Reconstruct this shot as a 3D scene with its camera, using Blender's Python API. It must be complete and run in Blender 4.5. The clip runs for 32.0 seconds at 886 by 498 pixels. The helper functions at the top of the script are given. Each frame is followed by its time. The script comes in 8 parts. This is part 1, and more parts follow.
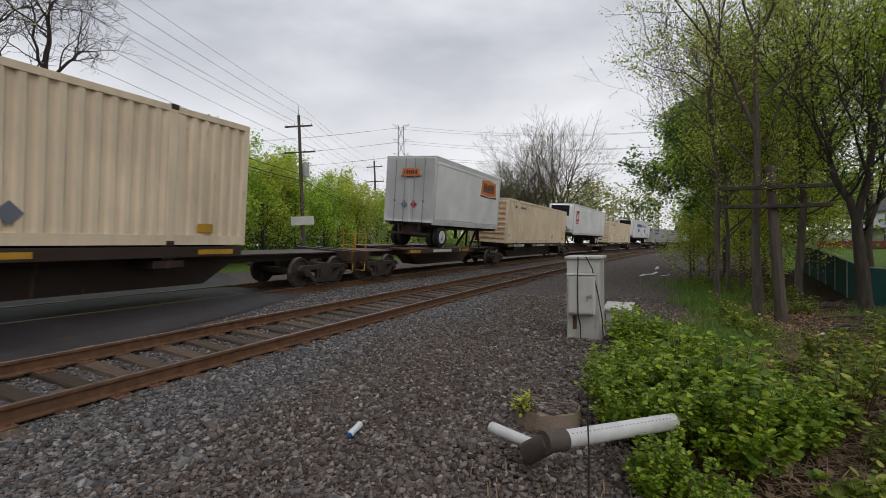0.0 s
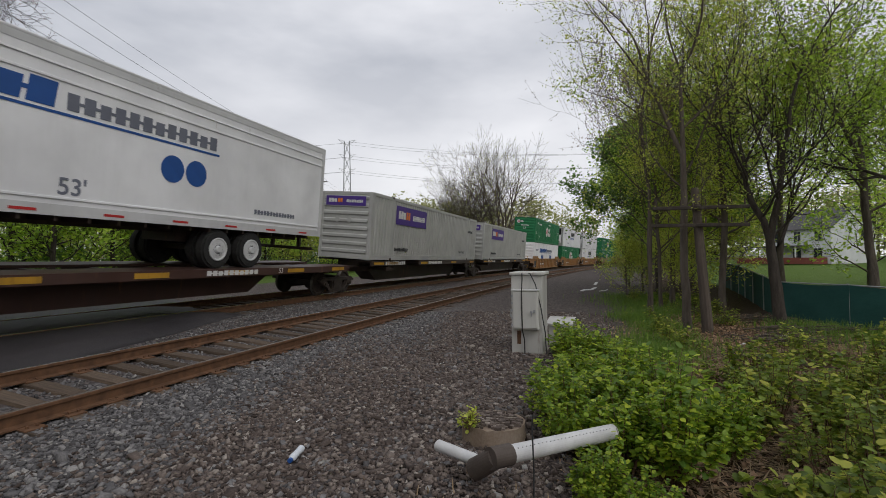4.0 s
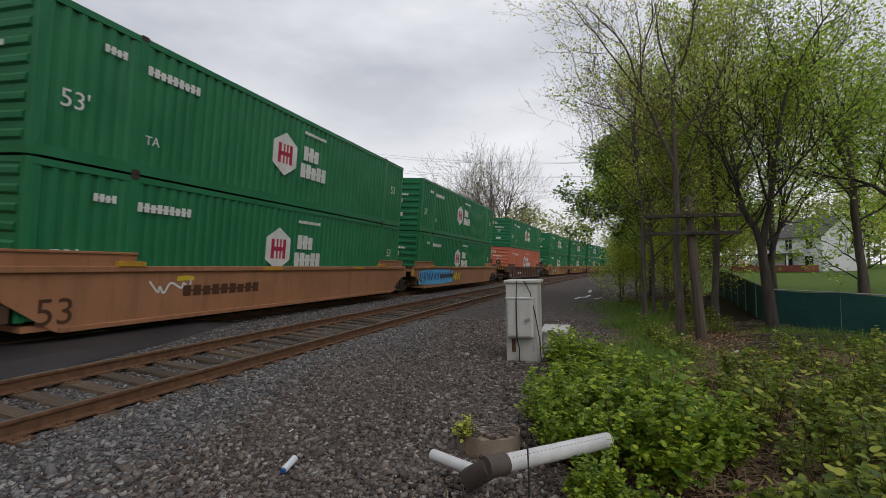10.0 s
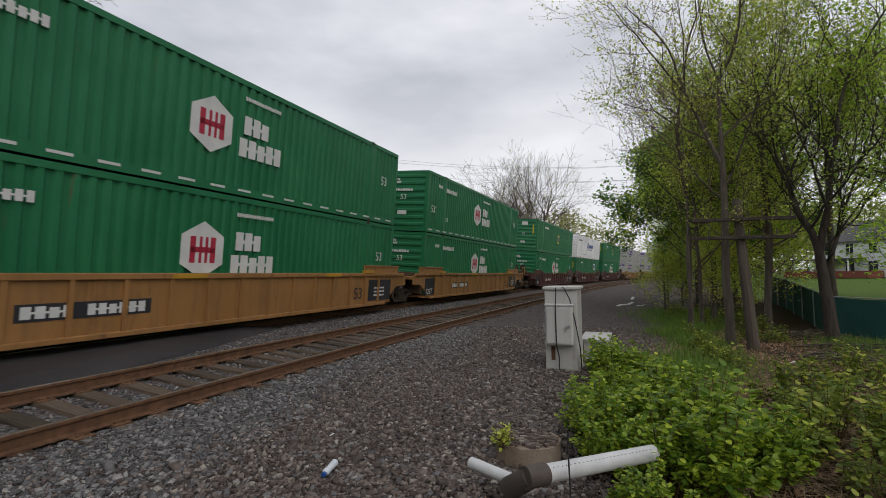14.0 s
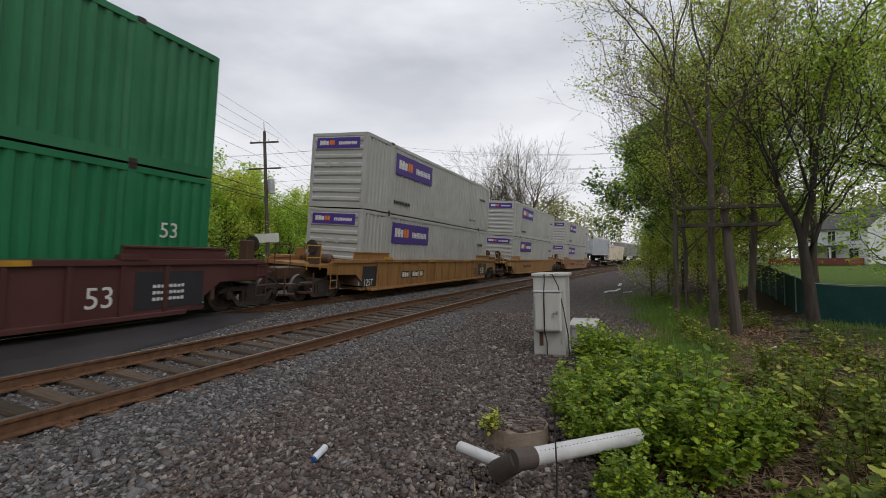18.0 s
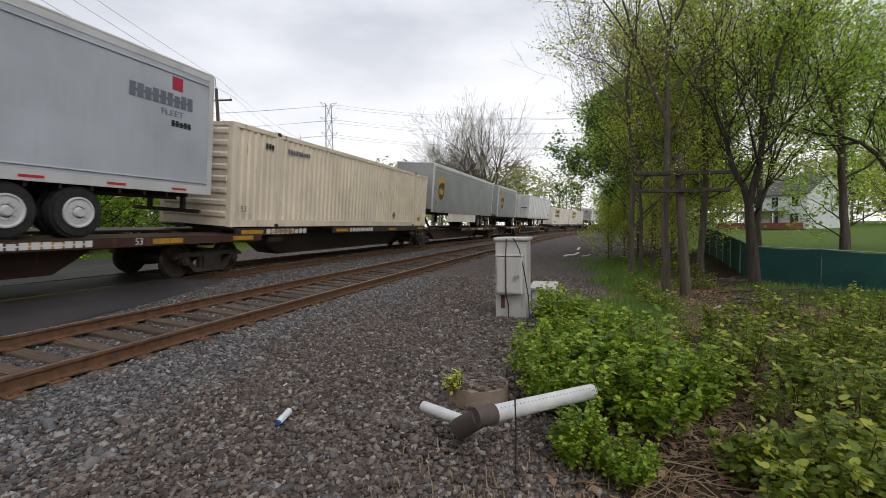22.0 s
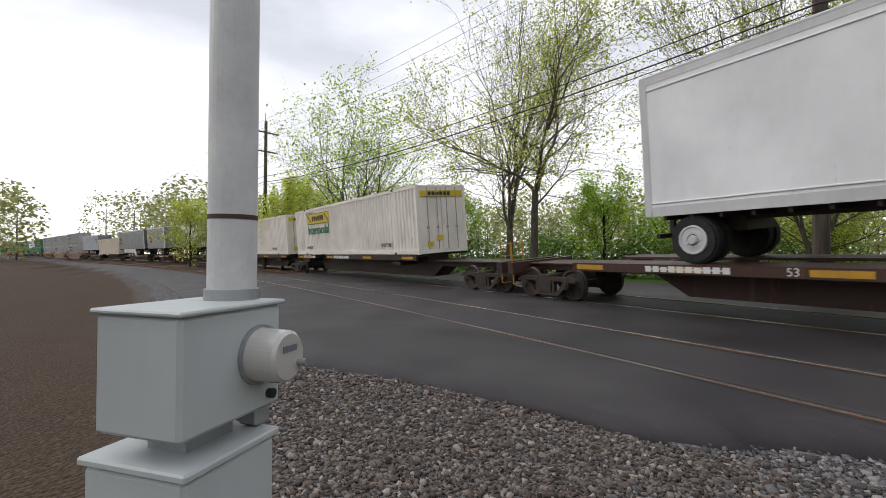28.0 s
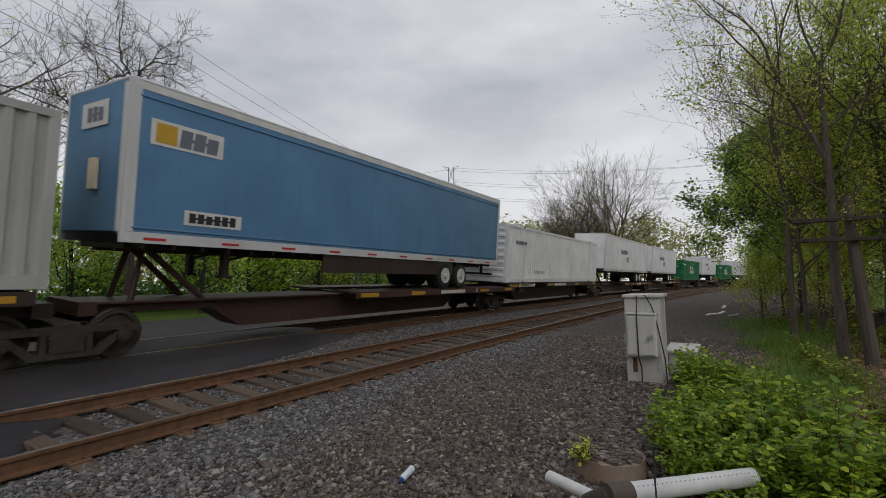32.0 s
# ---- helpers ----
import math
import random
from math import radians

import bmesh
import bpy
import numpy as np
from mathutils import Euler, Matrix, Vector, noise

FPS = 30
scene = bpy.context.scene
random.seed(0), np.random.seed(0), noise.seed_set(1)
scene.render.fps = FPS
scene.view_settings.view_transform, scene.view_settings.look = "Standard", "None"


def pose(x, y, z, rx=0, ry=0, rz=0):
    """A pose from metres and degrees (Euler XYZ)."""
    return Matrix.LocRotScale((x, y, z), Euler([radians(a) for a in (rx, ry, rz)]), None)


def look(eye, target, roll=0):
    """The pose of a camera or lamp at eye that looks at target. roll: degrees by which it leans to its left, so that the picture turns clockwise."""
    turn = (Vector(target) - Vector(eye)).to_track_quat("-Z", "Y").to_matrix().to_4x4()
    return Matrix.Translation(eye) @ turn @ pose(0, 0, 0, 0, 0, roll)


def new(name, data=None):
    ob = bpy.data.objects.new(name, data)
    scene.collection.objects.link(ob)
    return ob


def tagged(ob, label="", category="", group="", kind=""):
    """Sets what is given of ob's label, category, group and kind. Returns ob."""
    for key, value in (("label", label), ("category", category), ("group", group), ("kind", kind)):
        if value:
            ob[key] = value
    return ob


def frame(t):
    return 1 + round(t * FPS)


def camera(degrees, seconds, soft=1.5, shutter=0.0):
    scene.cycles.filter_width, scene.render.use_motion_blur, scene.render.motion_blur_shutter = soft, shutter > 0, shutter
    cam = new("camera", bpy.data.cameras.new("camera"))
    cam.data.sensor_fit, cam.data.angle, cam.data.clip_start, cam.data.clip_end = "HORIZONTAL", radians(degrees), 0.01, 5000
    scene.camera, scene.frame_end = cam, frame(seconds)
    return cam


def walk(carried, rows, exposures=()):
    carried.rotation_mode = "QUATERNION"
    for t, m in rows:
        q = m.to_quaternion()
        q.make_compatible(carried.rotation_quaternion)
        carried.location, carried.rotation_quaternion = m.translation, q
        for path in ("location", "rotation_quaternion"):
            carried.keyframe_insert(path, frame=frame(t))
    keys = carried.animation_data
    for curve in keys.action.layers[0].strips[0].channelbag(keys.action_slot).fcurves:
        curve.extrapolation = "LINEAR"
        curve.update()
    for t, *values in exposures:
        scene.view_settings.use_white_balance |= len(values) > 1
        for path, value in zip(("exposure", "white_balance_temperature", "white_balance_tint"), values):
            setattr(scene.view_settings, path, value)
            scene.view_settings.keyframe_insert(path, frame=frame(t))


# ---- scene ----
import itertools

# camera: carried by hand, it stands and pans
EYE_Z = 1.683
LOOKS = [
    (0, 22.78, -0.51, 0.62),
    (0.5, 19.95, -0.53, 0.70),
    (1, 17.95, -0.47, 0.70),
    (1.5, 16.59, -0.13, 0.72),
    (2, 15.92, 0.27, 0.72),
    (2.5, 15.82, 0.68, 0.68),
    (3, 15.87, 0.97, 0.64),
    (3.5, 15.90, 1.18, 0.61),
    (4, 16.30, 1.41, 0.61),
    (4.5, 16.87, 1.96, 0.57),
    (6.5, 16.72, 2.87, 0.70),
    (7, 15.42, 2.46, 0.69),
    (7.5, 14.67, 2.13, 0.65),
    (8, 14.18, 1.86, 0.65),
    (8.5, 13.92, 1.67, 0.66),
    (9, 14.29, 1.89, 0.70),
    (9.5, 14.93, 2.15, 0.69),
    (10, 15.64, 2.37, 0.66),
    (10.5, 16.36, 2.66, 0.63),
    (11, 17.07, 2.91, 0.68),
    (11.5, 17.64, 3.11, 0.63),
    (12, 18.27, 3.26, 0.67),
    (12.5, 18.97, 3.33, 0.61),
    (13, 19.55, 3.38, 0.66),
    (13.5, 19.93, 3.36, 0.77),
    (14, 20.18, 3.21, 0.75),
    (14.5, 20.36, 2.93, 0.68),
    (16.5, 20.30, 2.74, 0.68),
    (17, 20.36, 2.76, 0.72),
    (17.5, 20.33, 2.61, 0.71),
    (18, 18.89, 1.58, 0.70),
    (18.5, 17.00, 0.43, 0.73),
    (19, 15.61, -0.55, 0.66),
    (19.5, 14.57, -1.44, 0.67),
    (20, 13.71, -2.04, 0.70),
    (20.5, 13.09, -2.55, 0.72),
    (21, 13.02, -2.80, 0.69),
    (21.5, 13.66, -2.60, 0.68),
    (22, 14.43, -2.77, 0.72),
    (22.5, 13.44, -2.97, 0.71),
    (23, 12.58, -2.35, 0.74),
    (23.5, 12.22, -1.56, 0.74),
    (24, 12.22, -1.04, 0.76),
    (24.5, 12.49, -0.64, 0.78),
    (25, 18.81, -0.77, 0.67),
    (25.5, 38.59, 1.86, 0.59),
    (25.8, 61.09, 2.17, 0.17),
    (26, 77.94, 2.36, -0.16),
    (26.2, 94.35, 2.57, -0.34),
    (26.5, 114.01, 1.69, -0.42),
    (26.8, 128.50, 1.20, -0.30),
    (27.2, 140.50, 1.08, -0.30),
    (27.6, 147.50, 0.96, -0.30),
    (28, 149.00, 0.84, -0.30),
    (28.3, 143.50, 0.75, -0.30),
    (28.4, 138.00, 0.72, -0.30),
    (28.5, 129.60, 0.70, 0.03),
    (28.6, 118.70, 1.30, 0.00),
    (28.7, 107.00, 2.00, 0.20),
    (28.8, 95.30, 2.60, 0.40),
    (28.9, 83.60, 3.30, 0.70),
    (29, 71.80, 3.92, 1.10),
    (29.1, 64.00, 4.02, 1.25),
    (29.2, 58.21, 3.98, 1.38),
    (29.5, 44.02, 2.64, 1.58),
    (30, 38.42, 2.66, 1.59),
    (30.5, 34.99, 3.75, 1.51),
    (31, 32.31, 4.38, 1.38),
    (31.5, 30.38, 4.81, 1.41),
    (32, 28.97, 4.35, 1.09),
]
cam = camera(86.35, 32.0, soft=0.6, shutter=0.05)
walk(cam, [(t, pose(0, 0, EYE_Z, 90 + p, r, y)) for t, y, p, r in LOOKS], exposures=[(0, 0.05), (4, 0.05), (6.5, -0.02), (9, 0.05), (16.5, 0.08), (18.5, 0.15), (20, 0.38), (21, 0.46), (22, 0.38), (23, 0.22), (24, 0.24), (25, 0.05), (25.5, 0.03), (26.0, 0.02), (26.5, 0.15), (28.4, 0.6), (29.0, 0.74), (29.5, 0.45), (30.2, 0.1), (31, 0.03), (32, -0.15)])

# ---- light: an overcast spring sky and a very soft sun behind the clouds ----
SUN_EL, SUN_AZ = radians(42), radians(135)
world = bpy.data.worlds.new("overcast_sky")
scene.world = world
world.use_nodes = True
wn, wl = world.node_tree.nodes, world.node_tree.links
bg = wn["Background"]
sky = wn.new("ShaderNodeTexSky")
sky.sky_type, sky.sun_disc = "NISHITA", False
sky.sun_elevation, sky.sun_rotation = SUN_EL, SUN_AZ
sky.dust_density, sky.air_density = 4.0, 1.0
tc = wn.new("ShaderNodeTexCoord")
mp = wn.new("ShaderNodeMapping")
mp.inputs["Scale"].default_value = (1.0, 1.0, 2.6)
wl.new(tc.outputs["Generated"], mp.inputs["Vector"])
cloud = wn.new("ShaderNodeTexNoise")
cloud.inputs["Scale"].default_value, cloud.inputs["Detail"].default_value, cloud.inputs["Roughness"].default_value = 2.1, 5.0, 0.5
wl.new(mp.outputs["Vector"], cloud.inputs["Vector"])
ramp = wn.new("ShaderNodeValToRGB")
ramp.color_ramp.elements[0].position, ramp.color_ramp.elements[0].color = 0.36, (0.50, 0.518, 0.57, 1)
ramp.color_ramp.elements[1].position, ramp.color_ramp.elements[1].color = 0.66, (0.86, 0.865, 0.905, 1)
wl.new(cloud.outputs["Fac"], ramp.inputs["Fac"])
sep = wn.new("ShaderNodeSeparateXYZ")
wl.new(tc.outputs["Generated"], sep.inputs["Vector"])
hz = wn.new("ShaderNodeValToRGB")
hz.color_ramp.elements[0].position, hz.color_ramp.elements[0].color = 0.02, (0.93, 0.92, 0.91, 1)
hz.color_ramp.elements[1].position, hz.color_ramp.elements[1].color = 0.42, (0.0, 0.0, 0.0, 1)
wl.new(sep.outputs["Z"], hz.inputs["Fac"])
light_mix = wn.new("ShaderNodeMix")
light_mix.data_type, light_mix.blend_type = "RGBA", "MIX"
wl.new(hz.outputs["Color"], light_mix.inputs[0])
wl.new(ramp.outputs["Color"], light_mix.inputs[6])
light_mix.inputs[7].default_value = (0.90, 0.888, 0.905, 1)
blend = wn.new("ShaderNodeMix")
blend.data_type, blend.blend_type = "RGBA", "ADD"
blend.inputs[0].default_value = 0.012
wl.new(light_mix.outputs[2], blend.inputs[6])
wl.new(sky.outputs["Color"], blend.inputs[7])
wl.new(blend.outputs[2], bg.inputs["Color"])
bg.inputs["Strength"].default_value = 0.93

sun_data = bpy.data.lights.new("sun", "SUN")
sun_data.energy, sun_data.angle, sun_data.color = 0.5, radians(30), (1.0, 0.97, 0.92)
sun = new("sun", sun_data)
sun.matrix_world = look((0, 0, 60), (-60 * math.sin(SUN_AZ) / math.tan(SUN_EL), -60 * math.cos(SUN_AZ) / math.tan(SUN_EL), 0))

# ---- materials ----
MATS = {}


def nodes_of(name, rough=0.6, metal=0.0):
    m = bpy.data.materials.new(name)
    m.use_nodes = True
    n, l = m.node_tree.nodes, m.node_tree.links
    b = n["Principled BSDF"]
    b.inputs["Roughness"].default_value, b.inputs["Metallic"].default_value = rough, metal
    return m, n, l, b


def surface(name, stops, scale=4.0, fine=60.0, rough=0.6, metal=0.0, bump=0.15, bump_scale=80.0, detail=6.0, stretch=(1, 1, 1), vary=0.0, bump_dist=0.01, fine_mix=0.25, spec=0.35):
    """A surface with broad stains and fine grain; stops are (position, colour) of its colours."""
    m, n, l, b = nodes_of(name, rough, metal)
    b.inputs["Specular IOR Level"].default_value = spec
    tcn = n.new("ShaderNodeTexCoord")
    mpn = n.new("ShaderNodeMapping")
    mpn.inputs["Scale"].default_value = stretch
    l.new(tcn.outputs["Object"], mpn.inputs["Vector"])
    broad = n.new("ShaderNodeTexNoise")
    broad.inputs["Scale"].default_value, broad.inputs["Detail"].default_value = scale, detail
    small = n.new("ShaderNodeTexNoise")
    small.inputs["Scale"].default_value, small.inputs["Detail"].default_value = fine, 3.0
    for t in (broad, small):
        l.new(mpn.outputs["Vector"], t.inputs["Vector"])
    mixf = n.new("ShaderNodeMix")
    mixf.inputs[0].default_value = fine_mix
    l.new(broad.outputs["Fac"], mixf.inputs[2])
    l.new(small.outputs["Fac"], mixf.inputs[3])
    rp = n.new("ShaderNodeValToRGB")
    els = rp.color_ramp.elements
    while len(els) < len(stops):
        els.new(0.5)
    for e, (p, c) in zip(els, stops):
        e.position, e.color = p, (*c, 1)
    l.new(mixf.outputs[0], rp.inputs["Fac"])
    out = rp.outputs["Color"]
    if vary:
        info = n.new("ShaderNodeObjectInfo")
        hsv = n.new("ShaderNodeHueSaturation")
        mr = n.new("ShaderNodeMapRange")
        mr.inputs["To Min"].default_value, mr.inputs["To Max"].default_value = 1 - vary, 1 + vary
        l.new(info.outputs["Random"], mr.inputs["Value"])
        l.new(mr.outputs["Result"], hsv.inputs["Value"])
        l.new(out, hsv.inputs["Color"])
        out = hsv.outputs["Color"]
    l.new(out, b.inputs["Base Color"])
    if bump:
        bt = n.new("ShaderNodeTexNoise")
        bt.inputs["Scale"].default_value, bt.inputs["Detail"].default_value = bump_scale, 4.0
        l.new(mpn.outputs["Vector"], bt.inputs["Vector"])
        bp = n.new("ShaderNodeBump")
        bp.inputs["Strength"].default_value, bp.inputs["Distance"].default_value = bump, bump_dist
        l.new(bt.outputs["Fac"], bp.inputs["Height"])
        l.new(bp.outputs["Normal"], b.inputs["Normal"])
    MATS[name] = m
    return m


def paint(name, c, dirt=0.35, rust=(0.16, 0.075, 0.035), rough=0.5, streak=0.0):
    """Weathered vehicle paint: a colour with vertical dirt streaks, faded patches and specks of rust."""
    m, n, l, b = nodes_of(name, rough)
    b.inputs["Specular IOR Level"].default_value = 0.3
    tcn = n.new("ShaderNodeTexCoord")
    info = n.new("ShaderNodeObjectInfo")
    off = n.new("ShaderNodeVectorMath")
    off.operation = "ADD"
    sc = n.new("ShaderNodeMath")
    sc.operation = "MULTIPLY"
    sc.inputs[1].default_value = 37.0
    l.new(info.outputs["Random"], sc.inputs[0])
    l.new(tcn.outputs["Object"], off.inputs[0])
    l.new(sc.outputs[0], off.inputs[1])
    mpn = n.new("ShaderNodeMapping")
    mpn.inputs["Scale"].default_value = (1, 1, 0.14)
    l.new(off.outputs[0], mpn.inputs["Vector"])
    st = n.new("ShaderNodeTexNoise")
    st.inputs["Scale"].default_value, st.inputs["Detail"].default_value, st.inputs["Roughness"].default_value = 3.2, 7.0, 0.65
    l.new(mpn.outputs["Vector"], st.inputs["Vector"])
    fd = n.new("ShaderNodeTexNoise")
    fd.inputs["Scale"].default_value, fd.inputs["Detail"].default_value = 0.7, 4.0
    l.new(off.outputs[0], fd.inputs["Vector"])
    sp = n.new("ShaderNodeTexNoise")
    sp.inputs["Scale"].default_value, sp.inputs["Detail"].default_value, sp.inputs["Roughness"].default_value = 5.0, 8.0, 0.7
    l.new(mpn.outputs["Vector"], sp.inputs["Vector"])
    base = n.new("ShaderNodeValToRGB")
    base.color_ramp.elements[0].position, base.color_ramp.elements[1].position = 0.3, 0.7
    base.color_ramp.elements[0].color = (*[v * 0.86 for v in c], 1)
    base.color_ramp.elements[1].color = (*[min(1, v * 1.06 + 0.01) for v in c], 1)
    l.new(fd.outputs["Fac"], base.inputs["Fac"])
    dr = n.new("ShaderNodeValToRGB")
    dr.color_ramp.elements[0].position, dr.color_ramp.elements[1].position = 0.48, 0.78
    dr.color_ramp.elements[0].color, dr.color_ramp.elements[1].color = (0, 0, 0, 1), (dirt, dirt, dirt, 1)
    l.new(st.outputs["Fac"], dr.inputs["Fac"])
    m1 = n.new("ShaderNodeMix")
    m1.data_type = "RGBA"
    l.new(dr.outputs["Color"], m1.inputs[0])
    l.new(base.outputs["Color"], m1.inputs[6])
    m1.inputs[7].default_value = (*[v * 0.45 + 0.02 for v in c], 1)
    rr = n.new("ShaderNodeValToRGB")
    rr.color_ramp.elements[0].position, rr.color_ramp.elements[1].position = 0.66 - 0.12 * streak, 0.74 - 0.05 * streak
    rr.color_ramp.elements[0].color, rr.color_ramp.elements[1].color = (0, 0, 0, 1), (0.8, 0.8, 0.8, 1)
    l.new(sp.outputs["Fac"], rr.inputs["Fac"])
    m2 = n.new("ShaderNodeMix")
    m2.data_type = "RGBA"
    l.new(rr.outputs["Color"], m2.inputs[0])
    l.new(m1.outputs[2], m2.inputs[6])
    m2.inputs[7].default_value = (*rust, 1)
    l.new(m2.outputs[2], b.inputs["Base Color"])
    MATS[name] = m
    return m


def leafy(name, a, b2, c3=None, rough=0.5):
    """Leaves: colour differs from leaf to leaf, and light comes through."""
    m, n, l, b = nodes_of(name, rough)
    geo = n.new("ShaderNodeNewGeometry")
    rp = n.new("ShaderNodeValToRGB")
    rp.color_ramp.elements[0].color, rp.color_ramp.elements[1].color = (*a, 1), (*b2, 1)
    if c3:
        rp.color_ramp.elements[1].position = 0.72
        rp.color_ramp.elements.new(1.0).color = (*c3, 1)
    l.new(geo.outputs["Random Per Island"], rp.inputs["Fac"])
    l.new(rp.outputs["Color"], b.inputs["Base Color"])
    b.inputs["Specular IOR Level"].default_value = 0.25
    tr = n.new("ShaderNodeBsdfTranslucent")
    l.new(rp.outputs["Color"], tr.inputs["Color"])
    ad = n.new("ShaderNodeAddShader")
    l.new(b.outputs["BSDF"], ad.inputs[0])
    l.new(tr.outputs["BSDF"], ad.inputs[1])
    l.new(ad.outputs["Shader"], n["Material Output"].inputs["Surface"])
    MATS[name] = m
    return m


paint("tan", (0.76, 0.63, 0.46), 0.35, streak=0.15)
paint("tan_rusty", (0.64, 0.46, 0.30), 0.6, rust=(0.22, 0.085, 0.035), streak=1.0)
paint("tan_pale", (0.80, 0.70, 0.56), 0.4, rust=(0.25, 0.12, 0.05), streak=0.5)
paint("green", (0.0125, 0.165, 0.062), 0.3)
paint("green_dull", (0.028, 0.175, 0.074), 0.4)
paint("white", (0.82, 0.82, 0.83), 0.09)
paint("white_old", (0.83, 0.77, 0.69), 0.3, streak=0.1)
paint("grey", (0.42, 0.42, 0.40), 0.22)
paint("grey_van", (0.30, 0.31, 0.31), 0.25)
paint("pale_blue", (0.47, 0.50, 0.55), 0.2)
paint("red", (0.55, 0.155, 0.092), 0.4)
paint("blue", (0.105, 0.235, 0.40), 0.35)
paint("well_yellow", (0.325, 0.163, 0.053), 0.85, streak=0.85)
paint("well_orange", (0.335, 0.155, 0.076), 0.75, streak=0.5)
paint("well_maroon", (0.085, 0.030, 0.026), 0.5, streak=0.2)
paint("well_brown", (0.11, 0.055, 0.035), 0.6, streak=0.5)
paint("car_dark", (0.040, 0.025, 0.020), 0.5, streak=0.5)
paint("well_grime", (0.085, 0.046, 0.028), 0.6, streak=0.5)
paint("car_brown", (0.062, 0.029, 0.022), 0.6, streak=0.6)
paint("yellow", (0.50, 0.27, 0.025), 0.75, streak=0.6)
paint("panel_yellow", (0.62, 0.47, 0.03), 0.2)
paint("alu", (0.60, 0.60, 0.60), 0.25, rough=0.35)
paint("cab_white", (0.52, 0.51, 0.48), 0.6, streak=0.45)
paint("meter_grey", (0.47, 0.50, 0.50), 0.25)
surface("truck_iron", [(0.3, (0.020, 0.016, 0.014)), (0.7, (0.065, 0.048, 0.038))], 6, 60, rough=0.75)
surface("wheel_steel", [(0.3, (0.09, 0.08, 0.07)), (0.7, (0.25, 0.23, 0.21))], 8, 90, rough=0.45, metal=0.6)
surface("rubber", [(0.3, (0.012, 0.012, 0.012)), (0.7, (0.035, 0.034, 0.033))], 10, 80, rough=0.8)
surface("rail_rust", [(0.3, (0.070, 0.035, 0.019)), (0.7, (0.168, 0.085, 0.043))], 9, 120, rough=0.8, stretch=(1, 1, 1))
surface("rail_head", [(0.3, (0.16, 0.12, 0.095)), (0.7, (0.33, 0.29, 0.26))], 6, 90, rough=0.35, metal=0.7, stretch=(1, 1, 1))
surface("rail_bright", [(0.3, (0.50, 0.50, 0.50)), (0.7, (0.68, 0.68, 0.67))], 6, 90, rough=0.22, metal=0.9)
surface("tie_wood", [(0.25, (0.038, 0.028, 0.021)), (0.55, (0.102, 0.074, 0.053)), (0.8, (0.189, 0.139, 0.097))], 5, 70, rough=0.9, stretch=(0.5, 9, 4), vary=0.35, bump=0.5, bump_scale=40)
surface("asphalt", [(0.32, (0.012, 0.010, 0.011)), (0.47, (0.031, 0.027, 0.029)), (0.7, (0.058, 0.052, 0.052))], 0.6, 90, rough=0.62, bump=0.5, bump_scale=220, bump_dist=0.006, fine_mix=0.35)
surface("concrete", [(0.3, (0.20, 0.18, 0.155)), (0.7, (0.34, 0.31, 0.27))], 5, 90, rough=0.9, bump=0.35)
surface("bark", [(0.3, (0.065, 0.052, 0.042)), (0.7, (0.17, 0.14, 0.115))], 4, 30, rough=0.95, stretch=(3, 3, 0.5), bump=0.9, bump_scale=22, bump_dist=0.03)
surface("bark_dark", [(0.3, (0.030, 0.024, 0.020)), (0.7, (0.085, 0.070, 0.058))], 4, 30, rough=0.95, stretch=(3, 3, 0.5), bump=0.9, bump_scale=22, bump_dist=0.03)
surface("pole_wood", [(0.3, (0.055, 0.042, 0.034)), (0.7, (0.13, 0.105, 0.085))], 3, 40, rough=0.95, stretch=(4, 4, 0.3), bump=0.5)
surface("fabric", [(0.3, (0.010, 0.055, 0.048)), (0.7, (0.022, 0.095, 0.082))], 1.2, 40, rough=0.8, bump=0.6, bump_scale=3.0, bump_dist=0.05)
surface("plastic_white", [(0.3, (0.50, 0.50, 0.50)), (0.7, (0.66, 0.66, 0.66))], 6, 60, rough=0.45, bump=0.05)
surface("plastic_brown", [(0.3, (0.055, 0.043, 0.036)), (0.7, (0.10, 0.08, 0.068))], 6, 60, rough=0.7)
surface("siding", [(0.3, (0.62, 0.63, 0.64)), (0.7, (0.74, 0.75, 0.76))], 1, 40, rough=0.7)
surface("shingle", [(0.3, (0.065, 0.063, 0.065)), (0.7, (0.13, 0.125, 0.125))], 3, 60, rough=0.95)
surface("deck_red", [(0.3, (0.16, 0.045, 0.035)), (0.7, (0.25, 0.08, 0.06))], 3, 60, rough=0.9)
surface("galv", [(0.3, (0.28, 0.29, 0.30)), (0.7, (0.42, 0.43, 0.44))], 3, 40, rough=0.5, metal=0.5)
surface("twig", [(0.3, (0.10, 0.055, 0.035)), (0.7, (0.20, 0.12, 0.075))], 4, 30, rough=0.9)
surface("straw", [(0.3, (0.20, 0.14, 0.085)), (0.7, (0.36, 0.27, 0.17))], 4, 30, rough=0.9)
surface("wire_black", [(0.3, (0.02, 0.02, 0.02)), (0.7, (0.05, 0.05, 0.05))], 4, 30, rough=0.6, bump=0)


def plain(name, c, rough=0.55, metal=0.0):
    return surface(name, [(0.3, tuple(v * 0.85 for v in c)), (0.7, tuple(min(1, v * 1.08) for v in c))], 2.5, 50, rough=rough, metal=metal, bump=0.0)


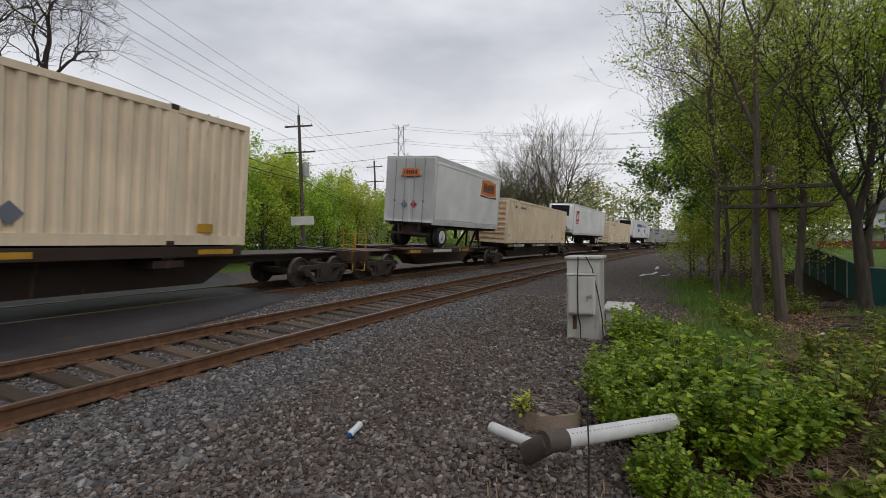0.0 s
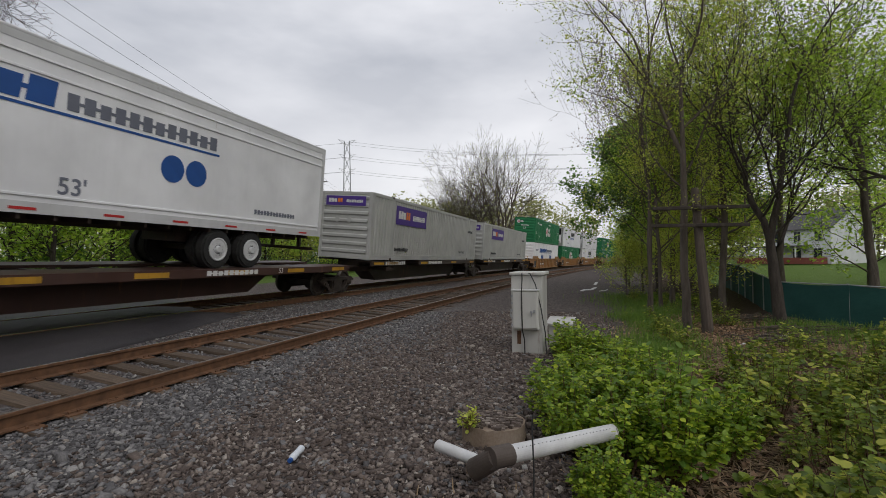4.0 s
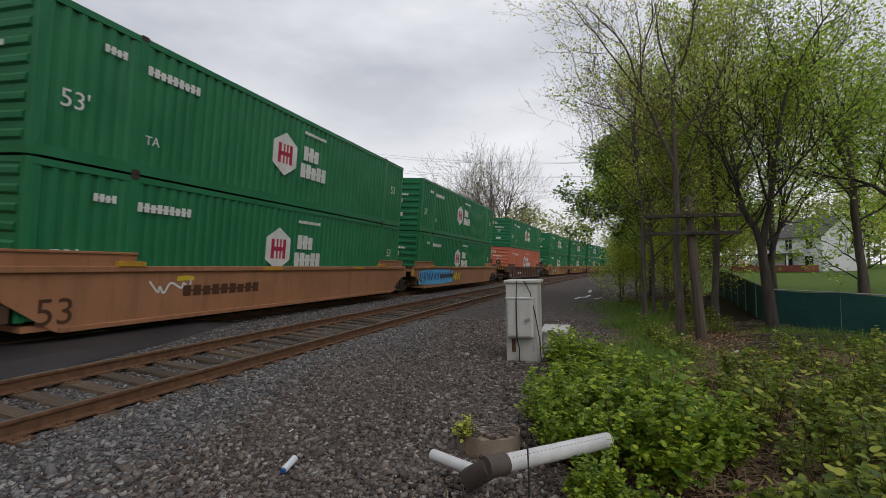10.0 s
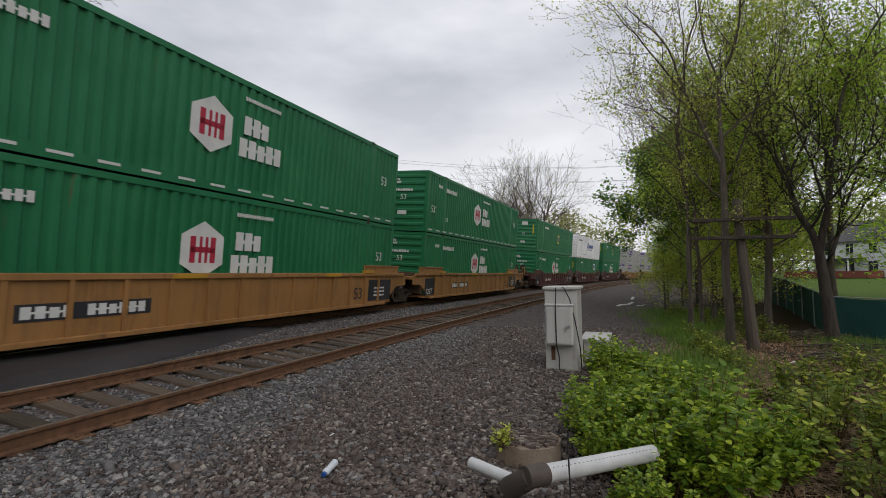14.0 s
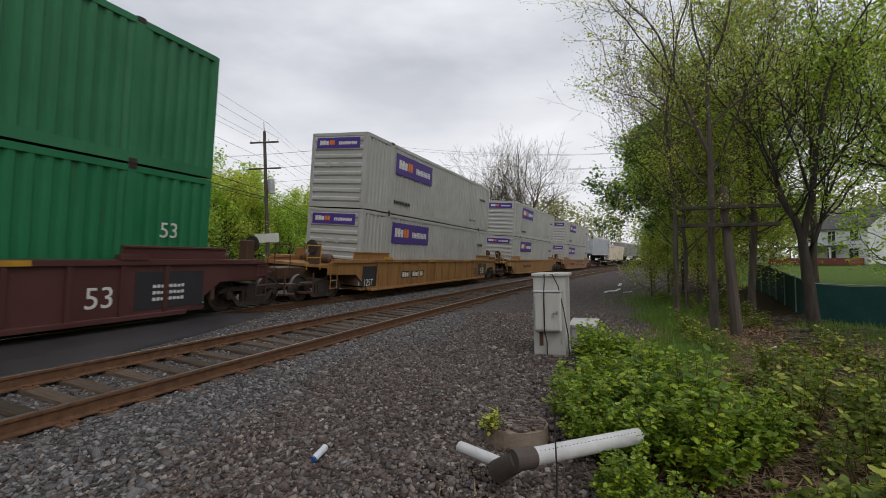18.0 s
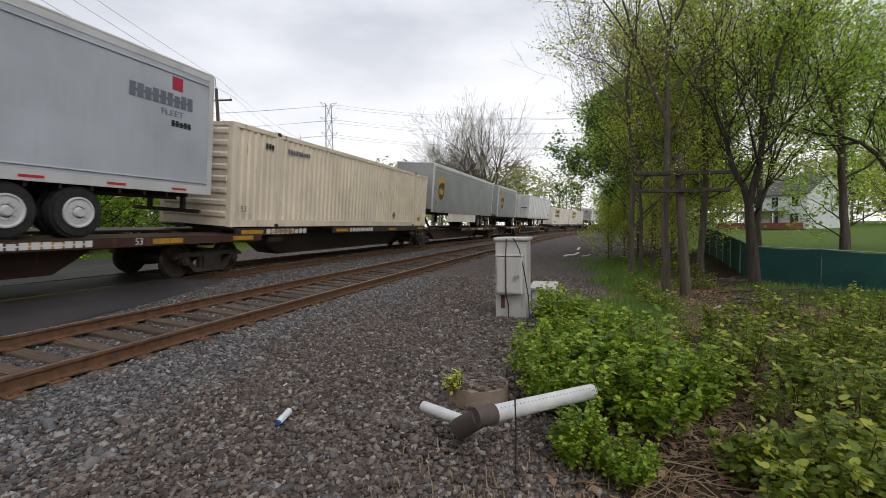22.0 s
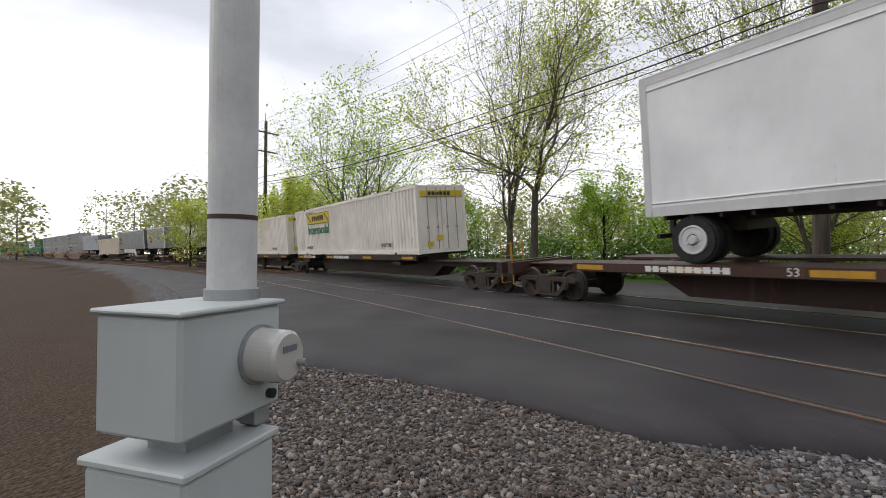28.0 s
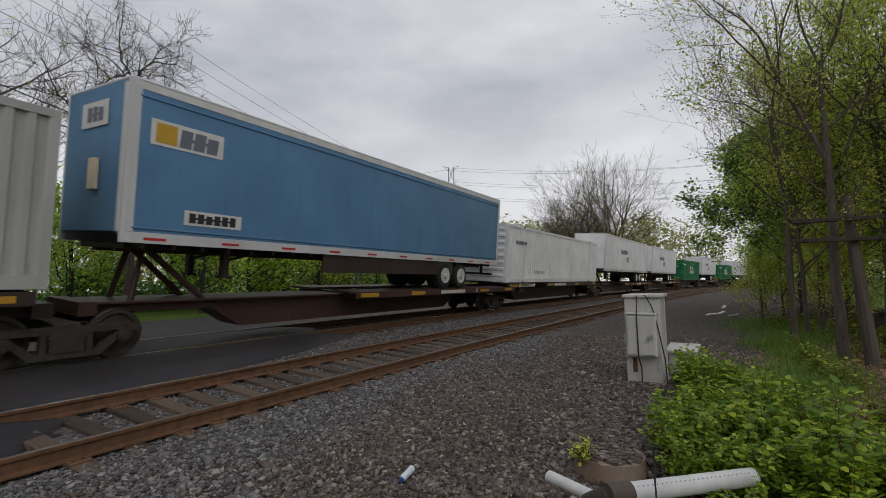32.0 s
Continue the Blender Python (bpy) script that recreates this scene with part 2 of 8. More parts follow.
plain("ink_white", (0.66, 0.66, 0.64))
plain("ink_black", (0.03, 0.03, 0.035))
plain("ink_blue", (0.020, 0.085, 0.30))
plain("ink_grey", (0.16, 0.17, 0.21))
plain("ink_green", (0.012, 0.16, 0.075))
plain("ink_red", (0.45, 0.03, 0.06))
plain("ink_purple", (0.075, 0.035, 0.24))
plain("ink_orange", (0.72, 0.19, 0.03))
plain("ink_brown", (0.075, 0.035, 0.018))
plain("ink_gold", (0.55, 0.33, 0.03))
plain("ink_sky", (0.10, 0.42, 0.75))
plain("tag_blue", (0.16, 0.30, 0.38))
plain("tag_red", (0.34, 0.05, 0.03))
plain("tag_sand", (0.33, 0.22, 0.12))
plain("tag_olive", (0.07, 0.06, 0.03))
plain("tag_moss", (0.03, 0.07, 0.035))
plain("tag_dusk", (0.075, 0.04, 0.06))
plain("reflector", (0.50, 0.03, 0.03))
plain("black_gap", (0.012, 0.012, 0.012), 0.9)
plain("bottle_plastic", (0.62, 0.66, 0.70), 0.25)
plain("signal_red", (0.30, 0.02, 0.015), 0.3)
leafy("leaf_bright", (0.110, 0.185, 0.018), (0.235, 0.325, 0.038), (0.36, 0.42, 0.07))
leafy("leaf_shrub", (0.044, 0.092, 0.009), (0.142, 0.202, 0.018), (0.30, 0.345, 0.034))
leafy("leaf_weed", (0.045, 0.072, 0.010), (0.125, 0.165, 0.020), (0.27, 0.27, 0.045))
leafy("leaf_dark", (0.040, 0.090, 0.018), (0.105, 0.180, 0.034))
leafy("leaf_olive", (0.165, 0.205, 0.026), (0.30, 0.325, 0.052), (0.40, 0.40, 0.085))
# leaves of the far wood: the haze of distance is mixed into their colour
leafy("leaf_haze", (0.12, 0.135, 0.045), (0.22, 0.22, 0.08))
leafy("bud_red", (0.085, 0.055, 0.042), (0.17, 0.125, 0.085))
leafy("grass", (0.044, 0.092, 0.011), (0.108, 0.164, 0.024))
leafy("dead_leaf", (0.105, 0.062, 0.040), (0.27, 0.18, 0.115))
surface("concrete_brown", [(0.3, (0.144, 0.101, 0.072)), (0.5, (0.245, 0.187, 0.140)), (0.7, (0.331, 0.274, 0.223))], scale=3.0, fine=50, rough=0.9, bump=0.4, bump_scale=60)

# ---- helpers of the scene ----
MESHES = {}


def mesh_from(name, verts, faces, mat, smooth=False):
    me = bpy.data.meshes.new(name)
    if isinstance(verts, np.ndarray) and isinstance(faces, np.ndarray):
        n, k = faces.shape
        me.vertices.add(len(verts))
        me.vertices.foreach_set("co", verts.astype(np.float32).ravel())
        me.loops.add(n * k)
        me.loops.foreach_set("vertex_index", faces.astype(np.int32).ravel())
        me.polygons.add(n)
        me.polygons.foreach_set("loop_start", np.arange(0, n * k, k, dtype=np.int32))
    else:
        me.from_pydata(verts, [], faces)
    me.materials.append(MATS[mat])
    if smooth:
        me.polygons.foreach_set("use_smooth", [True] * len(me.polygons))
    me.update(calc_edges=True)
    return me


def from_bm(name, bm, mat):
    me = bpy.data.meshes.new(name)
    bmesh.ops.recalc_face_normals(bm, faces=bm.faces)
    bm.to_mesh(me)
    bm.free()
    me.materials.append(MATS[mat])
    return me


def part(name, data, parent, label="", at=None):
    """One mesh object under a thing or a part. data: a mesh, shared between alike parts."""
    ob = new(name, data)
    ob.parent = parent
    if at is not None:
        ob.matrix_basis = at
    if label:
        ob["label"] = label
    return ob


def thing(name, label, category, group="", kind="", at=None, data=None):
    ob = tagged(new(name, data), label, category, group, kind)
    if at is not None:
        ob.matrix_basis = at
    return ob


def cached(key, make):
    if key not in MESHES:
        MESHES[key] = make()
    return MESHES[key]


def add_box(bm, x0, y0, z0, x1, y1, z1, bevel=0.0):
    m = Matrix.LocRotScale(((x0 + x1) / 2, (y0 + y1) / 2, (z0 + z1) / 2), None, (abs(x1 - x0), abs(y1 - y0), abs(z1 - z0)))
    g = bmesh.ops.create_cube(bm, size=1, matrix=m)
    if bevel:
        es = list({e for v in g["verts"] for e in v.link_edges})
        bmesh.ops.bevel(bm, geom=es, offset=bevel, segments=1, affect="EDGES")


def boxes(mat, *rows, bevel=0.0):
    bm = bmesh.new()
    for r in rows:
        add_box(bm, *r, bevel=bevel)
    return from_bm("box", bm, mat)


def add_cyl(bm, p0, p1, r0, r1=None, n=12, caps=True):
    p0, p1 = Vector(p0), Vector(p1)
    d = p1 - p0
    m = Matrix.Translation((p0 + p1) / 2) @ d.to_track_quat("Z", "Y").to_matrix().to_4x4()
    bmesh.ops.create_cone(bm, cap_ends=caps, segments=n, radius1=r0, radius2=r0 if r1 is None else r1, depth=d.length, matrix=m)


def add_prism(bm, profile, axis, lo, hi):
    """A closed outline of (u, v) pairs, pushed from lo to hi along an axis: x (u=y, v=z) or y (u=x, v=z)."""
    def at(u, v, w):
        return (w, u, v) if axis == "x" else (u, w, v)
    a = [bm.verts.new(at(u, v, lo)) for u, v in profile]
    b = [bm.verts.new(at(u, v, hi)) for u, v in profile]
    n = len(profile)
    for i in range(n):
        bm.faces.new((a[i], a[(i + 1) % n], b[(i + 1) % n], b[i]))
    bm.faces.new(a[::-1])
    bm.faces.new(b)


def lettering(text, mat, height=1.0, squeeze=1.0, bold=0.0):
    """Words in the built-in font as a flat mesh, standing in the y-z plane and read from +x."""
    def make():
        cu = bpy.data.curves.new("words", "FONT")
        cu.body, cu.size, cu.align_x, cu.extrude = text, 1.0, "LEFT", 0.003
        cu.offset = bold / height
        ob = new("words", cu)
        bpy.context.view_layer.update()
        me = bpy.data.meshes.new_from_object(ob.evaluated_get(bpy.context.evaluated_depsgraph_get()))
        bpy.data.objects.remove(ob)
        bpy.data.curves.remove(cu)
        me.transform(Matrix(((0, 0, 1, 0), (height * squeeze * 1.4, 0, 0, 0), (0, height * 1.4, 0, 0), (0, 0, 0, 1))))
        me.materials.clear()
        me.materials.append(MATS[mat])
        return me
    return cached(("text", text, mat, height, squeeze, bold), make)


def word_bars(n, w, h, mat, gap=0.25, slant=0.0, rng=3):
    """A word that is not spelled out: n upright blocks in a row, w wide and h high in all, in the y-z plane."""
    def make():
        bm = bmesh.new()
        step, lo, hi, up, down = w / n, 0.40 * h, 0.58 * h, [], []
        for i in range(n):
            y0, y1 = i * step, i * step + step * (1 - gap)
            tall, foot = h * (0.88 if (i * 5 + rng) % 4 == 1 else 1.0), 0.0
            up += [(y0 + slant * hi, hi), (y0 + slant * tall, tall), (y1 + slant * tall, tall), (y1 + slant * hi, hi)]
            down += [(y0 + slant * lo, lo), (y0, foot), (y1, foot), (y1 + slant * lo, lo)]
        add_prism(bm, up + down[::-1], "x", 0, 0.006)
        return from_bm("bars", bm, mat)
    return cached(("bars", n, w, h, mat, gap, slant, rng), make)


# ---- the line of the two tracks: near rail of the near track, as distance along it ----
TRACK_X, TRACK_TURN, BEND, BEND_BACK = -5.652, 0.02346, 0.0015988, 0.0033986
GAUGE = 1.505
FAR_CENTRE = -(5.949 - 0.7525)
LEAN = math.degrees(math.asin(0.127 / GAUGE))
STEP = 0.5
S_MIN, S_MAX = -820.0, 980.0
_s = np.arange(S_MIN, S_MAX + STEP, STEP)
_turn = TRACK_TURN + np.where(_s > 0, BEND * np.minimum(_s, 260), BEND_BACK * np.maximum(_s, -85))
_dx, _dy = np.sin((_turn[1:] + _turn[:-1]) / 2) * STEP, np.cos((_turn[1:] + _turn[:-1]) / 2) * STEP
_x, _y = np.concatenate([[0], np.cumsum(_dx)]), np.concatenate([[0], np.cumsum(_dy)])
_i0 = int(round(-S_MIN / STEP))
_x, _y = _x - _x[_i0] + TRACK_X, _y - _y[_i0]


def on_track(s, off=0.0):
    """Place (x, y) and turn to the right of the line at s, off metres to its right."""
    a = float(np.interp(s, _s, _turn))
    return float(np.interp(s, _s, _x)) + off * math.cos(a), float(np.interp(s, _s, _y)) - off * math.sin(a), a


def line_coords(x, y):
    """Distance along the line and offset to its right, for arrays of places near the camera."""
    sel = slice(_i0 - 400, _i0 + 700)
    px, py, pa, ps = _x[sel], _y[sel], _turn[sel], _s[sel]
    x, y = np.asarray(x, float), np.asarray(y, float)
    s = np.clip(y.copy(), ps[0], ps[-1])
    for _ in range(6):
        a = np.interp(s, ps, pa)
        s = np.clip(s + (x - np.interp(s, ps, px)) * np.sin(a) + (y - np.interp(s, ps, py)) * np.cos(a), ps[0], ps[-1])
    a = np.interp(s, ps, pa)
    return s, (x - np.interp(s, ps, px)) * np.cos(a) - (y - np.interp(s, ps, py)) * np.sin(a)


# heights of the railheads
NEAR_R, NEAR_L, FAR_R, FAR_L = 0.200, 0.330, 0.431, 0.558
FAR_Z = (FAR_R + FAR_L) / 2


def ground_z(x, y):
    """The lie of the land: ballast shoulders under the tracks, a gravel verge, a low bank to the woods."""
    x, y = np.asarray(x, float), np.asarray(y, float)
    s, o = line_coords(x, y)
    bed = np.interp(o, [-60, -30, -16, -11, -8.5, -7.2, -6.7, -5.9, -4.3, -3.6, -3.0, -1.9, -1.5, 0.0, 0.45, 1.3, 3.0, 5.0, 6.3, 7.2, 10, 14, 22, 60],
                    [0.6, 0.35, 0.25, 0.16, 0.20, 0.28, 0.33, 0.34, 0.22, 0.19, 0.16, 0.13, 0.10, -0.015, -0.02, 0.0, 0.0, -0.02, -0.16, -0.20, -0.15, -0.15, -0.1, 0.6])
    gully = -0.28 * np.exp(-((x - 0.75) / 0.75) ** 2 - ((y - 2.6) / 1.1) ** 2)
    gully = gully + 0.13 * np.exp(-((x + 1.05) / 0.5) ** 2 - ((y - 3.45) / 0.42) ** 2) + 0.15 * np.exp(-((x + 0.9) / 0.55) ** 2 - ((y - 4.95) / 0.36) ** 2)
    lumps = 0.02 * np.sin(x * 1.7 + y * 0.9) * np.sin(y * 1.3 - x * 0.6)
    far = np.clip((np.hypot(x, y) - 40) / 60, 0, 1)
    return bed + gully + lumps * (o > 1) + np.where(o > 8, 0.55 * far, 0)

# ---- ground, tracks and crossing ----


def ground_material():
    m, n, l, b = nodes_of("ground_mix", 0.95)
    b.inputs["Specular IOR Level"].default_value = 0.2
    att = n.new("ShaderNodeVertexColor")
    att.layer_name = "kind"
    tcn = n.new("ShaderNodeTexCoord")

    def noise(scale, detail=4.0, rough=0.55):
        t = n.new("ShaderNodeTexNoise")
        t.inputs["Scale"].default_value, t.inputs["Detail"].default_value, t.inputs["Roughness"].default_value = scale, detail, rough
        l.new(tcn.outputs["Object"], t.inputs["Vector"])
        return t

    def ramp_of(src, stops):
        r = n.new("ShaderNodeValToRGB")
        while len(r.color_ramp.elements) < len(stops):
            r.color_ramp.elements.new(0.5)
        for e, (p, c) in zip(r.color_ramp.elements, stops):
            e.position, e.color = p, (*c, 1)
        l.new(src, r.inputs["Fac"])
        return r
    vor = n.new("ShaderNodeTexVoronoi")
    vor.inputs["Scale"].default_value = 19.0
    l.new(tcn.outputs["Object"], vor.inputs["Vector"])
    sepc = n.new("ShaderNodeSeparateColor")
    l.new(vor.outputs["Color"], sepc.inputs["Color"])
    grey = ramp_of(sepc.outputs[0], [(0.0, (0.056, 0.053, 0.056)), (0.45, (0.112, 0.107, 0.110)), (0.8, (0.172, 0.165, 0.165)), (1.0, (0.256, 0.248, 0.240))])
    brown = ramp_of(sepc.outputs[1], [(0.0, (0.058, 0.046, 0.043)), (0.5, (0.110, 0.091, 0.085)), (1.0, (0.176, 0.149, 0.136))])
    litter = ramp_of(noise(26, 6, 0.7).outputs["Fac"], [(0.3, (0.032, 0.022, 0.016)), (0.55, (0.084, 0.058, 0.040)), (0.75, (0.176, 0.128, 0.088))])
    lawn = ramp_of(noise(3.0, 6, 0.7).outputs["Fac"], [(0.3, (0.055, 0.105, 0.018)), (0.7, (0.135, 0.205, 0.035))])
    sepk = n.new("ShaderNodeSeparateColor")
    l.new(att.outputs["Color"], sepk.inputs["Color"])
    patch = noise(2.2, 5, 0.6)

    def over(under, top, fac):
        add = n.new("ShaderNodeMath")
        add.operation = "ADD"
        l.new(fac, add.inputs[0])
        l.new(patch.outputs["Fac"], add.inputs[1])
        mr = n.new("ShaderNodeMapRange")
        mr.inputs["From Min"].default_value, mr.inputs["From Max"].default_value = 0.85, 1.15
        l.new(add.outputs[0], mr.inputs["Value"])
        mx = n.new("ShaderNodeMix")
        mx.data_type = "RGBA"
        l.new(mr.outputs["Result"], mx.inputs[0])
        l.new(under, mx.inputs[6])
        l.new(top, mx.inputs[7])
        return mx.outputs[2]
    col = over(brown.outputs["Color"], grey.outputs["Color"], sepk.outputs[0])
    col = over(col, litter.outputs["Color"], sepk.outputs[1])
    col = over(col, lawn.outputs["Color"], sepk.outputs[2])
    l.new(col, b.inputs["Base Color"])
    bp = n.new("ShaderNodeBump")
    bp.inputs["Strength"].default_value, bp.inputs["Distance"].default_value = 1.0, 0.05
    inv = n.new("ShaderNodeMath")
    inv.operation = "SUBTRACT"
    inv.inputs[0].default_value = 1.0
    l.new(vor.outputs["Distance"], inv.inputs[1])
    l.new(inv.outputs[0], bp.inputs["Height"])
    l.new(bp.outputs["Normal"], b.inputs["Normal"])
    MATS["ground_mix"] = m


ground_material()


def axis_steps(lo, hi, near_lo, near_hi, fine, coarse_growth=1.25):
    mid = list(np.arange(near_lo, near_hi + fine / 2, fine))
    d, p = fine, near_hi
    up = []
    while p < hi:
        d *= coarse_growth
        p += d
        up.append(min(p, hi))
    d, p = fine, near_lo
    down = []
    while p > lo:
        d *= coarse_growth
        p -= d
        down.append(max(p, lo))
    return np.array(sorted(set(down)) + mid + up)


def build_ground():
    xs = axis_steps(-1600, 1600, -14, 12, 0.25)
    ys = axis_steps(-1600, 1800, -14, 34, 0.3)
    gx, gy = np.meshgrid(xs, ys)
    z = ground_z(gx, gy)
    s, o = line_coords(gx, gy)
    nx, ny = len(xs), len(ys)
    verts = np.stack([gx, gy, z], -1).reshape(-1, 3)
    idx = np.arange(nx * ny).reshape(ny, nx)
    faces = np.stack([idx[:-1, :-1], idx[:-1, 1:], idx[1:, 1:], idx[1:, :-1]], -1).reshape(-1, 4)
    me = mesh_from("ground", verts, faces, "ground_mix", True)
    lay = me.color_attributes.new("kind", "FLOAT_COLOR", "POINT")
    col = np.zeros((nx * ny, 4))
    col[:, 3] = 1
    o, yy = o.ravel(), gy.ravel()
    fresh = np.clip(1 - np.abs(o - 0.9) / 1.9, 0, 1) * (o > -1) + np.where((o < 0) & (o > -8), 0.35, 0)
    fresh = np.maximum(fresh, np.clip(1 - (yy - 0) / 2.5, 0, 1) * (o > 0) * (o < 5.5) * 0.8)
    col[:, 0] = fresh * np.clip(1 - (yy - 9) / 14, 0.35, 1)
    edge = 5.9 + np.clip((yy - 9) * 0.16, -0.3, 1.7)
    col[:, 1] = np.clip((o - edge) / 1.0, 0, 1)
    col[:, 2] = np.clip((o - 11.5) / 2.0, 0, 1) * (yy > 5) + np.clip((-o - 15.5) / 2.5, 0, 0.9)
    lay.data.foreach_set("color", col.ravel())
    g = tagged(new("ground", me), "grey-brown gravel verge and leaf litter beside the railway", "ground", kind="structure")
    return g


ground = build_ground()

RAIL = [(-0.070, -0.18), (0.070, -0.18), (0.070, -0.165), (0.012, -0.145), (0.010, -0.05), (0.036, -0.038), (0.037, -0.008), (0.030, 0.0), (-0.030, 0.0), (-0.037, -0.008), (-0.036, -0.038), (-0.010, -0.05), (-0.012, -0.145), (-0.070, -0.165)]
CROWN = [(-0.0295, 0.001), (0.0295, 0.001), (0.026, 0.003), (-0.026, 0.003)]


def sweep(profile, off, z, s0, s1, mat, step=1.5):
    n = max(2, int((s1 - s0) / step) + 1)
    vs, fs, k = [], [], len(profile)
    for i in range(n):
        s = s0 + (s1 - s0) * i / (n - 1)
        for u, w in profile:
            x, y, _ = on_track(s, off + u)
            vs.append((x, y, z + w))
    for i in range(n - 1):
        for j in range(k):
            a, b = i * k + j, i * k + (j + 1) % k
            fs.append((a, b, b + k, a + k))
    fs.append(tuple(range(k))[::-1])
    fs.append(tuple(range((n - 1) * k, n * k)))
    return mesh_from("sweep", vs, fs, mat)


near_track = thing("railway_track", "rusty idle railway track on weathered wooden ties", "railway track", kind="structure")
far_track = thing("railway_track", "railway track with bright worn railheads under the train", "railway track", kind="structure")
for off, z, par, crown in ((0, NEAR_R, near_track, "rail_head"), (-GAUGE, NEAR_L, near_track, "rail_bright"), (FAR_CENTRE + GAUGE / 2, FAR_R, far_track, "rail_bright"), (FAR_CENTRE - GAUGE / 2, FAR_L, far_track, "rail_bright")):
    r = part("rail", sweep(RAIL, off, z, -150, 260, "rail_rust"), par)
    part("railhead", sweep(CROWN, off, z, -150, 260, crown), r, "worn running surface of the rail")

# road crossing: asphalt up to the railheads, with a skew, ragged edge
EDGE = [(0.6, -11.5), (-1.46, -7.96), (-2.78, -5.77), (-3.44, -4.02), (-3.84, -2.53), (-4.78, -1.87), (-5.41, -1.16), (-5.8, 1.0), (-6.3, 2.6), (-7.2, 3.3), (-7.9, 6.0), (-8.6, 9.0), (-9.3, 11.5), (-10.2, 11.0), (-11.8, 12.0), (-13.0, 13.5), (-22.0, 20.0)]


_edge = sorted((float(q), float(t)) for t, q in (map(lambda v: v[0], line_coords([x], [y])) for x, y in EDGE))
_edge_o, _edge_s = np.array([p[0] for p in _edge]), np.array([p[1] for p in _edge])


def edge_s(o):
    """How far the asphalt reaches along the line at an offset."""
    return float(np.interp(o, _edge_o, _edge_s))


def road_strip(o0, o1, z0, z1, name_z=0.0):
    vs, fs = [], []
    nu = max(2, int(abs(o1 - o0) / 0.11) + 1)
    nv = 90
    rnd = random.Random(int(o0 * 100) + 7)
    tail = 0.6 if o0 > 1 else 1.7
    for i in range(nu):
        o = o0 + (o1 - o0) * i / (nu - 1)
        top = edge_s(o) + (rnd.random() - 0.5) * 0.3
        z = z0 + (z1 - z0) * i / (nu - 1)
        for j in range(nv):
            s = -34 + (top + 34) * (j / (nv - 1)) ** 0.8
            x, y, _ = on_track(s, o)
            vs.append((x, y, z + 0.006 * math.sin(s * 1.1 + o * 2), max(0.0, 1 - (top - s) / tail) ** 1.4, 1.0 if j == nv - 1 else 0.0))
    va = np.array(vs)
    base = ground_z(va[:, 0], va[:, 1]) + 0.015 - 0.05 * va[:, 4]
    vs = np.stack([va[:, 0], va[:, 1], va[:, 2] * (1 - va[:, 3]) + np.minimum(base, va[:, 2]) * va[:, 3]], 1).tolist()
    for i in range(nu - 1):
        for j in range(nv - 1):
            a = i * nv + j
            fs.append((a, a + nv, a + nv + 1, a + 1))
    me = mesh_from("road", vs, fs, "asphalt", True)
    ob = new("pavement", me)
    so = ob.modifiers.new("thick", "SOLIDIFY")
    so.thickness, so.offset = 0.12, 1.0 if fs and o1 < o0 else -1.0
    return ob


road = thing("road_crossing", "dark patched asphalt road across the two tracks", "road", kind="structure")
for i, (a, b, za, zb) in enumerate(((4.6, 0.06, 0.03, NEAR_R - 0.002), (-0.10, -GAUGE + 0.10, NEAR_R - 0.002, NEAR_L - 0.004), (-GAUGE - 0.05, FAR_CENTRE + GAUGE / 2 + 0.05, NEAR_L - 0.002, FAR_R - 0.006), (FAR_CENTRE + GAUGE / 2 - 0.11, FAR_CENTRE - GAUGE / 2 + 0.11, FAR_R - 0.01, FAR_L - 0.015), (FAR_CENTRE - GAUGE / 2 - 0.06, -16.0, FAR_L - 0.015, 0.36))):
    p = road_strip(a, b, za, zb)
    p.parent = road
    p.name = "asphalt_panel"

# ties, one by one along the near stretch, joined further off
def tie_mesh(seed):
    rnd = random.Random(seed)
    bm = bmesh.new()
    add_box(bm, -1.3, -0.115, -0.18, 1.3, 0.115, 0.0, bevel=0.012)
    for v in bm.verts:
        v.co.x += (rnd.random() - 0.5) * 0.03
        v.co.y += (rnd.random() - 0.5) * 0.02
        v.co.z += (rnd.random() - 0.5) * 0.014
    return from_bm("tie", bm, "tie_wood")


TIES = [tie_mesh(i) for i in range(5)]
plate = boxes("rail_rust", (-0.17, -0.1, -0.004, 0.17, 0.1, 0.012), (-0.11, -0.06, 0.012, -0.085, -0.035, 0.035), (0.085, 0.035, 0.012, 0.11, 0.06, 0.035), (-0.11, 0.035, 0.012, -0.085, 0.06, 0.035), (0.085, -0.06, 0.012, 0.11, -0.035, 0.035))
rnd = random.Random(5)
for par, centre, z0, z1, off_s in ((near_track, -GAUGE / 2, NEAR_R, NEAR_L, 0.2), (far_track, FAR_CENTRE, FAR_R, FAR_L, 0.35)):
    lean = math.degrees(math.asin((z1 - z0) / GAUGE))
    first = edge_s(centre) - 0.4
    for i in range(150 if par is near_track else 90):
        s = first + off_s + i * 0.52 + rnd.uniform(-0.05, 0.05)
        x, y, a = on_track(s, centre)
        m = pose(x, y, (z0 + z1) / 2 - 0.170, 0, 0, -math.degrees(a) + rnd.uniform(-2.5, 2.5)) @ pose(rnd.uniform(-0.1, 0.05), 0, rnd.uniform(-0.015, 0.0), 0, lean, 0)
        t = part("tie", TIES[i % 5], par, at=m)
        if i < 70 and par is near_track:
            for side in (-GAUGE / 2, GAUGE / 2):
                part("tie_plate", plate, t, at=pose(side, 0, 0.0))
